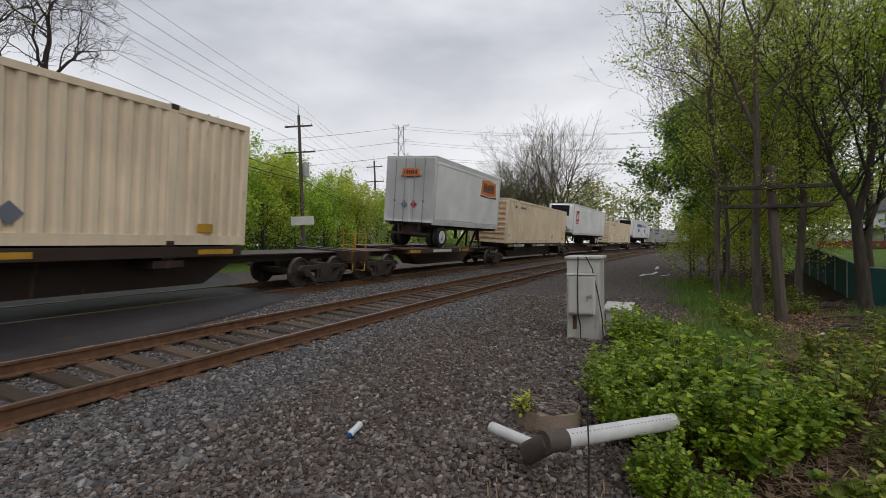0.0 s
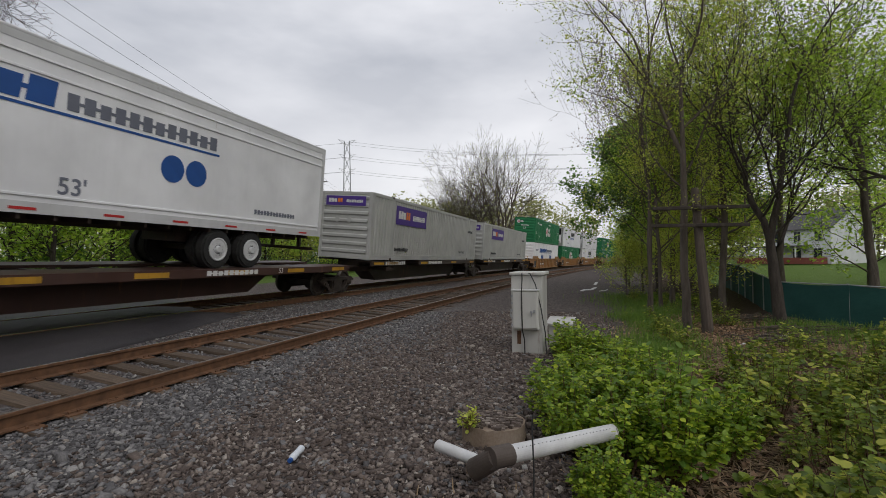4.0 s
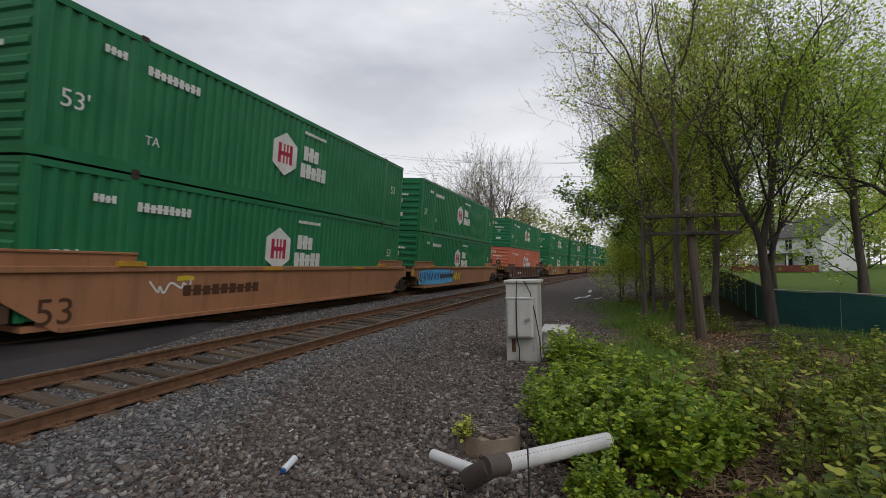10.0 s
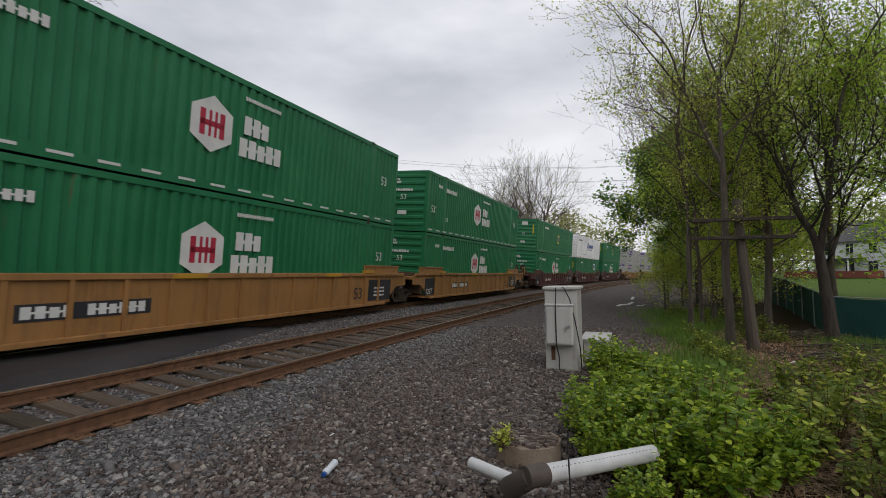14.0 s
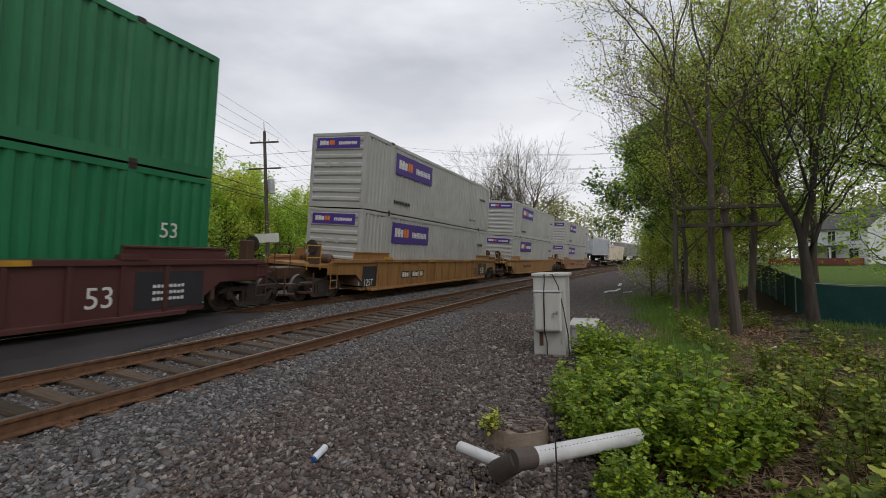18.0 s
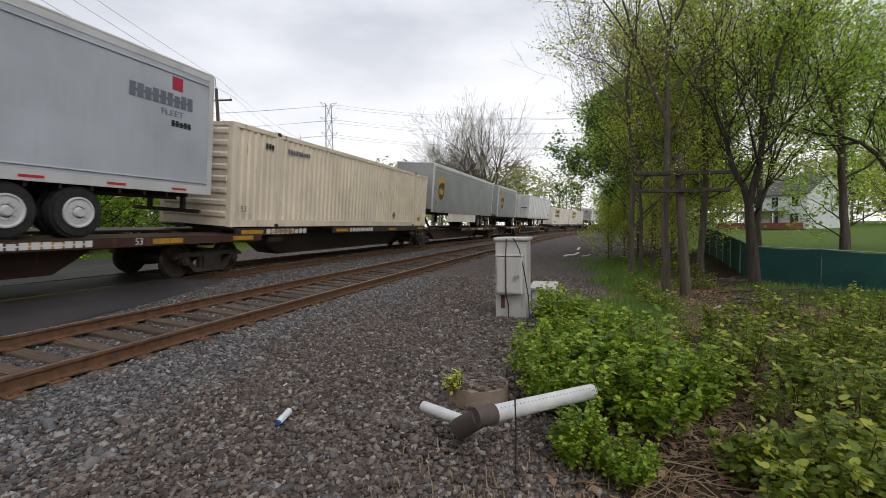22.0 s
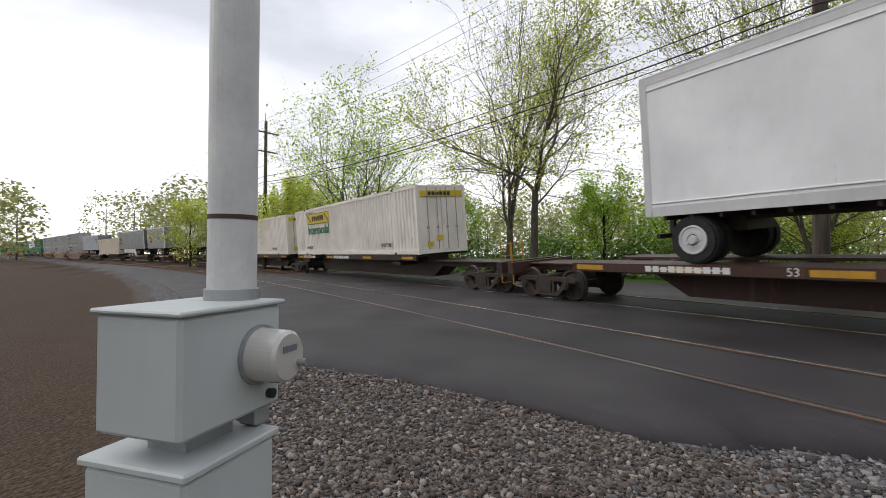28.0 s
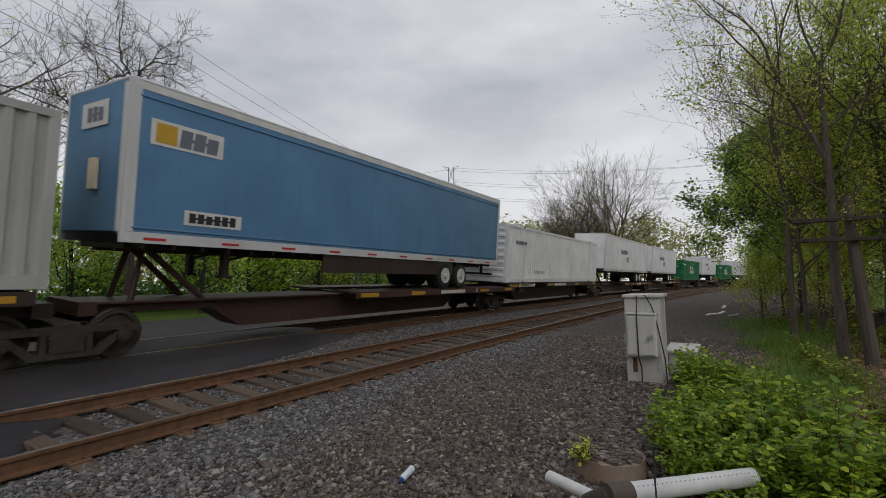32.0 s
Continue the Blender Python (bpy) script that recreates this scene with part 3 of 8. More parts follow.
for par, centre, z0, z1, n0 in ((near_track, -GAUGE / 2, NEAR_R, NEAR_L, 150), (far_track, FAR_CENTRE, FAR_R, FAR_L, 90)):
    bm = bmesh.new()
    for i in range(n0, n0 + 240):
        s = edge_s(centre) + i * 0.52
        x, y, a = on_track(s, centre)
        m = pose(x, y, (z0 + z1) / 2 - 0.245, 0, 0, -math.degrees(a)) @ Matrix.Diagonal((2.6, 0.23, 0.16, 1))
        bmesh.ops.create_cube(bm, size=1, matrix=m)
    tagged(part("distant_ties", from_bm("ties", bm, "tie_wood"), par), kind="stuff")

# ---- the train: local y runs back along the train, x to the camera's side, z up from the rails ----
BOX_L, BOX_W, BOX_H = 16.15, 2.59, 2.95
POST = 6.06


def corrugated(mat, length, z0, z1, x, pitch=0.28, depth=0.055, skip=(), inward=-1):
    """An upright corrugated wall along y at x; its troughs go inward."""
    def make():
        ys = []
        n = int(length / pitch)
        p = length / n
        y = -length / 2
        for _ in range(n):
            for f, d in ((0.0, 0), (0.36, 0), (0.5, 1), (0.86, 1)):
                ys.append((y + f * p, d))
            y += p
        ys.append((length / 2, 0))
        ys = [(q, 0 if any(abs(q - c) < 0.22 for c in skip) else d) for q, d in ys]
        vs = []
        for q, d in ys:
            vs += [(x + inward * depth * d, q, z0), (x + inward * depth * d, q, z1)]
        fs = [(2 * i, 2 * i + 2, 2 * i + 3, 2 * i + 1) for i in range(len(ys) - 1)]
        return mesh_from("corrugated", vs, fs, mat)
    return cached(("corr", mat, length, z0, z1, x, pitch, depth, tuple(skip), inward), make)


def ribbed_end(mat, y, z0, z1, w, ribs=8, out=-1):
    """An end wall with lying ribs that stand out."""
    return cached(("rib", mat, y, z0, z1, w, ribs, out), lambda: boxes(mat, (-w / 2, y, z0, w / 2, y - out * 0.05, z1)))


def end_ribs(wall, mat, y, z0, z1, w, ribs=8, out=-1):
    """The pressed ribs across an end wall."""
    h = (z1 - z0) / ribs

    def make():
        bm = bmesh.new()
        add_prism(bm, [(0, 0), (out * 0.045, h * 0.15), (out * 0.045, h * 0.45), (0, h * 0.6)], "x", -w / 2 + 0.08, w / 2 - 0.08)
        return from_bm("rib", bm, mat)
    for i in range(ribs):
        part("rib", cached(("ribp", mat, h, w, out), make), wall, at=pose(0, y, z0 + h * i + h * 0.2))


def door_end(par, mat, y, z0, z1, w, out=1):
    """Two door leaves with lock rods."""
    for s in (-1, 1):
        a, b = (0.015, w / 2) if s > 0 else (-w / 2, -0.015)
        leaf = part("door", cached(("door", mat, y, z0, z1, w, out, s), lambda: boxes(mat, (a, y - out * 0.06, z0, b, y, z1), bevel=0.008)), par)
        for xx in (0.25, 0.75):
            def rod():
                bm = bmesh.new()
                add_cyl(bm, (0, out * 0.05, z0), (0, out * 0.05, z1), 0.018, n=6)
                add_box(bm, -0.04, 0, z0 + 0.9, 0.04, out * 0.07, z0 + 1.0)
                return from_bm("rod", bm, "galv")
            part("lock_rod", cached(("rod", z0, z1, out), rod), leaf, at=pose(s * xx, y, 0))


HEX_OUTLINE = [(-0.40, 0.23), (-0.40, -0.23), (0, -0.46), (0.40, -0.23), (0.40, 0.23), (0, 0.46)]


def hexagon(mat, k=1.0, t=0.006):
    def make():
        bm = bmesh.new()
        add_prism(bm, [(a * k, b * k) for a, b in HEX_OUTLINE], "x", 0, t)
        return from_bm("badge", bm, mat)
    return cached(("hex", mat, k), make)


def disc(mat, r, n=28):
    def make():
        bm = bmesh.new()
        add_cyl(bm, (0, 0, 0), (0.006, 0, 0), r, n=n)
        return from_bm("disc", bm, mat)
    return cached(("disc", mat, r, n), make)


def slab(mat, w, h, t=0.006):
    return cached(("slab", mat, w, h, t), lambda: boxes(mat, (0, 0, 0, t, w, h)))


def outline(mat, pts, t=0.006):
    def make():
        bm = bmesh.new()
        add_prism(bm, pts, "x", 0, t)
        return from_bm("shape", bm, mat)
    return cached(("poly", mat, tuple(pts), t), make)


def end_face(m):
    """Turns a sign that is read from +x so that it is read from the leading end (-y)."""
    return m @ pose(0, 0, 0, 0, 0, -90)


def sign(par, name, data, y, z, x, label=""):
    return part(name, data, par, label, at=pose(x, y, z))


def sign_end(par, name, data, xl, z, y, label=""):
    """On the leading end: xl metres from its left edge as one looks at it, z up."""
    return part(name, data, par, label, at=end_face(pose(xl - 1.295, y, z)))


def hex_badge(par, y, z, x, k=1.0, ink="ink_white", bars="ink_red", end=False, wide=False):
    put = sign_end if end else sign
    b = put(par, "emblem", hexagon(ink, k), y, z, x, "pale hexagonal emblem")
    for dy, w, h in ((-0.24, 0.10, 0.42), (0.14, 0.10, 0.42), (-0.07, 0.05, 0.42), (0.04, 0.05, 0.42), (-0.24, 0.48, 0.09)):
        part("emblem_bar", slab(bars, w * k, h * k, 0.004), b, at=pose(0.006, dy * k, (-0.21 if h > 0.2 else -0.045) * k))
    if end:
        put(par, "word_mark", word_bars(3, 0.36 * k * 1.4, 0.2 * k, ink), y + 0.6 * k, z + 0.06 * k, x)
        put(par, "word_mark", word_bars(5, 0.45 * k * 1.4, 0.2 * k, ink), y + 0.6 * k, z - 0.22 * k, x)
    else:
        put(par, "word_mark", word_bars(3, 0.62 * k, 0.32 * k, ink, 0.2), y + 0.66 * k, z + 0.02 * k, x, "bold pale lettering")
        put(par, "word_mark", word_bars(8 if wide else 5, (1.65 if wide else 1.05) * k, 0.32 * k, ink, 0.2), y + 0.58 * k, z - 0.38 * k, x, "bold pale lettering")


def express_sign(par, y, z, x, w, h, end=False):
    put = sign_end if end else sign
    b = put(par, "sign_panel", slab("ink_purple", w, h), y, z, x, "purple sign with white and orange lettering")
    q = h * 0.42
    part("word_mark", word_bars(3, w * 0.22, q, "ink_white", 0.18), b, at=pose(0.006, w * 0.07, h * 0.32))
    part("word_mark", word_bars(2, w * 0.13, q, "ink_orange", 0.18), b, at=pose(0.006, w * 0.30, h * 0.32))
    part("word_mark", word_bars(10, w * 0.42, q * 0.7, "ink_white", 0.3), b, at=pose(0.006, w * 0.52, h * 0.33))


def container(spec):
    """A 53-foot box: corrugated walls, ends, roof, posts at the lifting points, rails and castings."""
    mat, style, name = spec["mat"], spec["style"], spec.get("thing", "shipping_container")
    c = thing(name, spec["label"], "container", spec.get("group", ""))
    L, W, H = spec.get("len", BOX_L), BOX_W, BOX_H
    x, p = W / 2, POST if L > 13 else L / 2 - 0.3
    smooth = style in ("reefer",)
    z0, z1 = 0.22, H - 0.12
    for sgn, nm in ((1, "side_wall"), (-1, "side_wall")):
        if smooth:
            part(nm, cached(("flat", mat, L, sgn), lambda: boxes(mat, (sgn * (x - 0.04), -L / 2, z0, sgn * x, L / 2, z1))), c)
        else:
            part(nm, corrugated(mat, L - 0.3, z0, z1, sgn * (x - 0.008), skip=(-p, p), inward=-sgn), c)
    part("roof", cached(("roof", mat, L), lambda: boxes(mat, (-x + 0.03, -L / 2 + 0.05, H - 0.05, x - 0.03, L / 2 - 0.05, H - 0.01))), c)
    part("floor", cached(("floor", L), lambda: boxes("car_dark", (-x + 0.05, -L / 2 + 0.05, 0.06, x - 0.05, L / 2 - 0.05, 0.16))), c)
    em = spec.get("end_mat", mat)
    ew = part("end_wall", ribbed_end(em, -L / 2 + 0.02, 0.18, H - 0.1, W - 0.2) if not smooth else boxes(mat, (-x + 0.1, -L / 2 + 0.9, 0.18, x - 0.1, -L / 2 + 1.0, H - 0.1)), c)
    if not smooth:
        end_ribs(ew, em, -L / 2 + 0.02, 0.18, H - 0.1, W - 0.2)
    door_end(c, mat, L / 2 - 0.02, 0.18, H - 0.1, W - 0.2)
    for sx in (-1, 1):
        part("bottom_rail", cached(("brail", mat, L, sx), lambda: boxes(mat, (sx * (x - 0.06), -L / 2 + 0.1, 0.02, sx * (x + 0.004), L / 2 - 0.1, 0.23))), c)
        part("top_rail", cached(("trail", mat, L, sx), lambda: boxes(mat, (sx * (x - 0.06), -L / 2 + 0.1, H - 0.13, sx * (x + 0.004), L / 2 - 0.1, H))), c)
        for yy in (-L / 2 + 0.08, L / 2 - 0.08):
            part("corner_post", cached(("post", mat), lambda: boxes(mat, (-0.08, -0.08, 0, 0.08, 0.08, H), bevel=0.012)), c, at=pose(sx * (x - 0.08), yy, 0))
        if L > 13:
            for yy in (-p, p):
                q = part("lifting_post", cached(("lpost", mat), lambda: boxes(mat, (-0.06, -0.09, 0, 0.06, 0.09, H + 0.02), bevel=0.008)), c, at=pose(sx * (x - 0.052), yy, 0))
                part("corner_casting", cached("casting", lambda: boxes("car_dark", (-0.07, -0.09, 0, 0.07, 0.09, 0.11), bevel=0.01)), q, at=pose(0, 0, H - 0.08))
                part("corner_casting", MESHES["casting"], q, at=pose(0, 0, -0.002))
    for yy in (-L / 2, L / 2 - 0.1):
        part("header", cached(("head", mat), lambda: boxes(mat, (-x + 0.08, 0, H - 0.12, x - 0.08, 0.1, H - 0.005))), c, at=pose(0, yy, 0))
        part("sill", cached(("sill", mat), lambda: boxes(mat, (-x + 0.08, 0, 0.02, x - 0.08, 0.1, 0.19))), c, at=pose(0, yy, 0))
    X, E = x + 0.006, -L / 2 - 0.03
    ink = "ink_white" if mat.startswith(("green", "red")) else "ink_black"
    if style == "hexa":
        hex_badge(c, -1.15, 1.56, X, 1.46, wide=mat == "red")
        hex_badge(c, 0.5, H - 0.5, E, 0.5, end=True)
        sign(c, "size_mark", lettering("53'", ink, 0.34), -7.65, 1.0, X)
        sign(c, "size_mark", lettering("53", ink, 0.34), 6.75, 1.5, X)
        sign(c, "serial_mark", word_bars(9, 1.45, 0.2, ink, 0.3), -5.95, 2.2, X)
        sign(c, "serial_mark", word_bars(4, 0.5, 0.16, ink, 0.3), -6.9, 2.3, X)
        sign(c, "lift_mark", lettering("TA", ink, 0.2), -5.9, 0.7, X)
        sign(c, "warning_mark", word_bars(14, 1.3, 0.1, ink, 0.3), -0.2, 2.45, X)
        sign_end(c, "size_mark", lettering("53", ink, 0.26), 1.1, 1.55, E)
        sign_end(c, "placard", slab("ink_white", 0.5, 0.2), 1.0, 0.8, E)
        sign_end(c, "serial_mark", word_bars(7, 1.0, 0.12, ink), 0.8, 1.95, E)
        if spec.get("dashes"):
            for k in range(19):
                sign(c, "reflective_dash", slab("ink_white", 0.42, 0.055), -7.8 + k * 0.84, 0.12, X)
    elif style == "express":
        express_sign(c, -5.7, H - 1.22, X, 3.8, 0.9)
        express_sign(c, 0.28, H - 0.62, E, 2.0, 0.42, end=True)
        sign(c, "lift_mark", word_bars(11, 1.6, 0.16, "ink_black", 0.35), -5.7, 0.45, X)
        sign(c, "serial_mark", word_bars(9, 1.2, 0.16, "ink_black", 0.35), 5.9, 1.9, X)
        sign(c, "lift_mark", lettering("TOP LIFT ONLY", "ink_black", 0.13), 4.1, 0.45, X)
        for k in (0.75, 1.35):
            sign_end(c, "placard_holder", cached("diamond", lambda: outline("grey", [(0, 0.16), (0.16, 0.32), (0.32, 0.16), (0.16, 0)])), k, 1.55, E - 0.02)
    elif style == "banner":
        b = sign(c, "sign_panel", slab("panel_yellow", 3.85, 0.66), -5.65, H - 1.0, X, "yellow sign with dark lettering and scrolled corners")
        part("word_mark", word_bars(6, 2.1, 0.32, "ink_black", 0.28), b, at=pose(0.006, 0.92, 0.17))
        for q in (0.1, 3.05):
            part("sign_scroll", outline("ink_brown", [(0, 0.56), (0.08, 0.6), (0.72, 0.1), (0.64, 0.06)]), b, at=pose(0.006, q, 0.0))
        for q in ((0, 0, 3.85, 0.03), (0, 0.63, 3.85, 0.03)):
            part("sign_border", slab("ink_black", q[2], q[3], 0.004), b, at=pose(0.006, q[0], q[1]))
        sign(c, "word", lettering("Intermodal", "ink_green", 0.54, 1.12, 0.013), -5.6, H - 1.62, X, "bold green lettering")
        for yy in (-6.0, 4.6):
            sign(c, "lift_mark", lettering("TOP LIFT ONLY", "ink_black", 0.17, 0.72, 0.001), yy, 0.38, X)
        sign(c, "stack_mark", lettering("STACK LIMIT 3 HIGH", "ink_grey", 0.13, 0.9), -5.9, H - 0.35, X)
        sign_end(c, "sign_panel", slab("panel_yellow" if spec.get("low") else "ink_white", 1.5, 0.3), 0.5, H - 0.5, E)
        sign_end(c, "word_mark", word_bars(6, 1.1, 0.17, "ink_black"), 0.7, H - 0.44, E - 0.01)
        b = part("sign_panel", slab("panel_yellow", 2.2, 0.26), c, at=pose(1.1, L / 2 + 0.03, H - 0.5, 0, 0, 90))
        part("word_mark", word_bars(6, 1.2, 0.16, "ink_black"), b, at=pose(0.006, 0.4, 0.05))
        for q, zz in ((0.35, 0.55), (0.85, 0.3)):
            part("placard", slab("panel_yellow", 0.28, 0.22), c, at=pose(q, L / 2 + 0.06, zz, 0, 0, 90))
    elif style == "plain":
        sign(c, "serial_mark", word_bars(9, 1.3, 0.15, "ink_grey", 0.3), -5.6, 2.4, X)
        sign(c, "serial_mark", word_bars(3, 0.42, 0.17, "ink_black", 0.3), -6.7 if not spec.get("low") else 6.5, 2.4, X)
        sign(c, "placard_holder", cached("diamond_big", lambda: outline("ink_grey", [(0, 0.2), (0.2, 0.4), (0.4, 0.2), (0.2, 0)])), 3.1, 0.35, X)
        sign(c, "size_mark", lettering("53", "ink_grey", 0.18), -7.7, 0.45, X)
        sign_end(c, "serial_mark", word_bars(6, 0.9, 0.14, "ink_grey"), 0.7, 2.45, E)
        sign_end(c, "emblem_patch", outline("ink_grey", [(0, 0), (0.5, 0.08), (0.42, 0.3), (0.1, 0.26)]), 0.9, 2.62, E)
        sign(c, "warning_label", slab("yellow", 0.4, 0.2), 6.7, 0.3, X)
    elif style == "plaque":
        b = sign(c, "sign_panel", slab("ink_white" if spec.get("low") else "panel_yellow", 1.55 if spec.get("low") else 0.8, 0.85), 3.2 if spec.get("low") else -0.1, 1.45 if spec.get("low") else 1.15, X, "pale sign with dark and blue lettering")
        k = 1.0 if spec.get("low") else 0.5
        part("word_mark", word_bars(1, 0.42 * k, 0.52, "ink_black", 0.1), b, at=pose(0.006, 0.14 * k, 0.16))
        part("word_mark", word_bars(2, 0.86 * k, 0.48, "ink_blue", 0.15), b, at=pose(0.006, 0.58 * k, 0.18))
        sign(c, "serial_mark", word_bars(9, 1.5, 0.18, ink, 0.3), -5.5, 2.3, X)
        sign_end(c, "sign_panel", slab("ink_white", 0.55, 0.3), 1.05, H - 0.55, E)
        sign_end(c, "size_mark", lettering("53", ink, 0.2), 1.1, 1.5, E)
        sign_end(c, "placard", slab("ink_white", 0.42, 0.18), 1.0, 0.75, E)
        sign_end(c, "reflective_bar", slab("panel_yellow", 0.1, 0.8), 2.1, 1.6, E)
    elif style == "slanted":
        sh = sign(c, "emblem", outline("ink_blue", [(0, 0.55), (0.42, 0), (0.84, 0.55), (0.84, 1.15), (0.42, 1.25), (0, 1.15)]), -1.75, 1.0, X, "blue shield with yellow and white stripes")
        for k, mk in ((0.08, "ink_gold"), (0.3, "ink_white")):
            part("emblem_stripe", outline(mk, [(0.12 + k, 0.4), (0.22 + k, 0.34), (0.5 + k * 0.6, 0.98), (0.36 + k * 0.6, 1.0)]), sh, at=pose(0.006, 0, 0))
        sign(c, "word_mark", word_bars(5, 2.7, 0.5, "ink_blue", 0.16, 0.12), -0.5, 1.5, X, "bold blue lettering")
        sign(c, "word", lettering("INTERMODAL", "ink_grey", 0.2, 1.25), -0.4, 1.15, X)
        sign(c, "serial_mark", word_bars(10, 2.1, 0.2, "ink_grey", 0.3), -7.2, 2.2, X)
        sign(c, "lift_mark", lettering("TOP LIFT ONLY", "ink_grey", 0.15), -4.3, 0.45, X)
        sign(c, "placard_holder", cached("diamond_big", lambda: outline("ink_grey", [(0, 0.2), (0.2, 0.4), (0.4, 0.2), (0.2, 0)])), -3.2, 2.0, X)
        for k in range(10):
            sign(c, "reflector", slab("reflector", 0.4, 0.05), -7.6 + k * 1.66, 0.12, X)
        sign_end(c, "placard_holder", MESHES.get("diamond_big") or slab("ink_grey", 0.3, 0.3), 0.4, 1.5, E)
        sign_end(c, "serial_mark", word_bars(5, 0.8, 0.16, "ink_grey"), 0.9, 2.45, E)
    elif style in ("reefer", "ship"):
        if style == "reefer":
            cooler(c, -L / 2 + 0.5, 0.45, H - 0.1, W)
            for sx in (-1, 1):
                part("frame_bar", boxes("alu", (sx * (x - 0.10), -L / 2 - 0.12, 0.05, sx * x, -L / 2, H), bevel=0.01), c)
                part("frame_bar", boxes("alu", (sx * (x - 0.10), -L / 2, H - 0.12, sx * x, -L / 2 + 0.9, H - 0.02), bevel=0.01), c)
            for zz in (0.05, H - 0.12):
                part("frame_bar", boxes("alu", (-x + 0.1, -L / 2 - 0.12, zz, x - 0.1, -L / 2, zz + 0.1), bevel=0.01), c)
            for zz in (0.45, 0.8, 1.15, 1.5, 1.85, 2.2, 2.55):
                part("ladder_rung", cached("cage_rung", lambda: boxes("alu", (-x + 0.1, -L / 2 - 0.10, 0, -x + 0.42, -L / 2 - 0.07, 0.03))), c, at=pose(0, 0, zz))
        if spec.get("hexa"):
            hex_badge(c, -0.86, 1.4, X, 1.3, ink="ink_grey", bars="ink_white")
        elif style == "reefer":
            sign(c, "word_mark", word_bars(5, 3.2, 0.7, "ink_black", 0.14, 0.15), -1.5, 1.75, X, "heavy black slanted lettering")
            sign(c, "word", lettering("INTERMODAL", "ink_blue", 0.34, 1.35), -2.2, 1.25, X)
            sign(c, "leaf_badge", outline("leaf_bright", [(0, 0.12), (0.3, 0.3), (0.75, 0.22), (0.85, 0.1), (0.5, 0)]), -5.5, 1.0, X, "small green badge")
        else:
            dotted_marks(c, X, 0.0, 1.75, 1.0) if not spec.get("blank") else None
        sign(c, "lift_mark", lettering("TOP LIFT ONLY", "ink_grey", 0.17), -4.6, 0.5, X)
        sign(c, "serial_mark", word_bars(9, 1.4, 0.18, "ink_grey", 0.3), -7.1, 2.0, X)
    return c


def cooler(par, y, z0, z1, w):
    """The cooling unit on the nose of a refrigerated box: white casing, dark louvred top."""
    g = part("cooling_unit", boxes("white", (-w / 2 + 0.3, y - 0.42, z0, w / 2 - 0.3, y + 0.5, z1), bevel=0.06), par, "white cooling unit with a dark grille")
    part("grille", boxes("black_gap", (-w / 2 + 0.38, y - 0.45, z0 + (z1 - z0) * 0.55, w / 2 - 0.38, y - 0.40, z1 - 0.06), bevel=0.015), g)
    part("vent", boxes("black_gap", (-w / 2 + 0.42, y - 0.44, z0 + 0.5, -w / 2 + 0.7, y - 0.40, z0 + 1.0)), g)
    part("service_box", boxes("ink_black", (w / 2 - 0.75, y - 0.44, z0 + 0.12, w / 2 - 0.5, y - 0.40, z0 + 0.26)), g)


def dotted_marks(par, X, y, z, k=1.0):
    """Blue and grey word marks over a rule, with two pairs of dots; z is the rule's height."""
    sign(par, "word_mark", word_bars(8, 4.3 * k, 0.46 * k, "ink_blue", 0.16, 0.12), y - 4.85 * k, z + 0.1 * k, X, "bold blue lettering")
    sign(par, "word_mark", word_bars(12, 3.65 * k, 0.32 * k, "ink_grey", 0.3), y - 0.42 * k, z + 0.12 * k, X, "thin grey lettering")
    sign(par, "underline", slab("ink_blue", 8.1 * k, 0.05 * k), y - 4.85 * k, z, X)
    for q in (-3.45, -2.78, 1.9, 2.57):
        sign(par, "blue_dot", disc("ink_blue", 0.31 * k), y + q * k, z - 0.55 * k, X, "solid blue dot")


def tyre_meshes():
    bm = bmesh.new()
    add_cyl(bm, (-0.14, 0, 0), (0.14, 0, 0), 0.51, n=28)
    bmesh.ops.bevel(bm, geom=[e for e in bm.edges if len(e.link_faces) == 2 and abs(e.verts[0].co.x - e.verts[1].co.x) < 1e-4], offset=0.05, segments=2, affect="EDGES")
    t = from_bm("tyre", bm, "rubber")
    bm = bmesh.new()
    for x0, r0, x1, r1 in ((0.13, 0.305, 0.165, 0.30), (0.165, 0.30, 0.170, 0.272), (0.170, 0.272, 0.146, 0.25), (0.146, 0.25, 0.150, 0.12)):
        add_cyl(bm, (x0, 0, 0), (x1, 0, 0), r0, r1, n=26, caps=False)
    add_cyl(bm, (0.14, 0, 0), (0.205, 0, 0), 0.105, 0.08, n=18)
    for k in range(10):
        a = k * math.pi / 5
        add_cyl(bm, (0.145, 0.155 * math.cos(a), 0.155 * math.sin(a)), (0.175, 0.155 * math.cos(a), 0.155 * math.sin(a)), 0.017, n=8)
    return t, from_bm("rim", bm, "alu")


TYRE, RIM = tyre_meshes()
RIM_DARK = RIM.copy()
RIM_DARK.materials[0] = MATS["wheel_steel"]


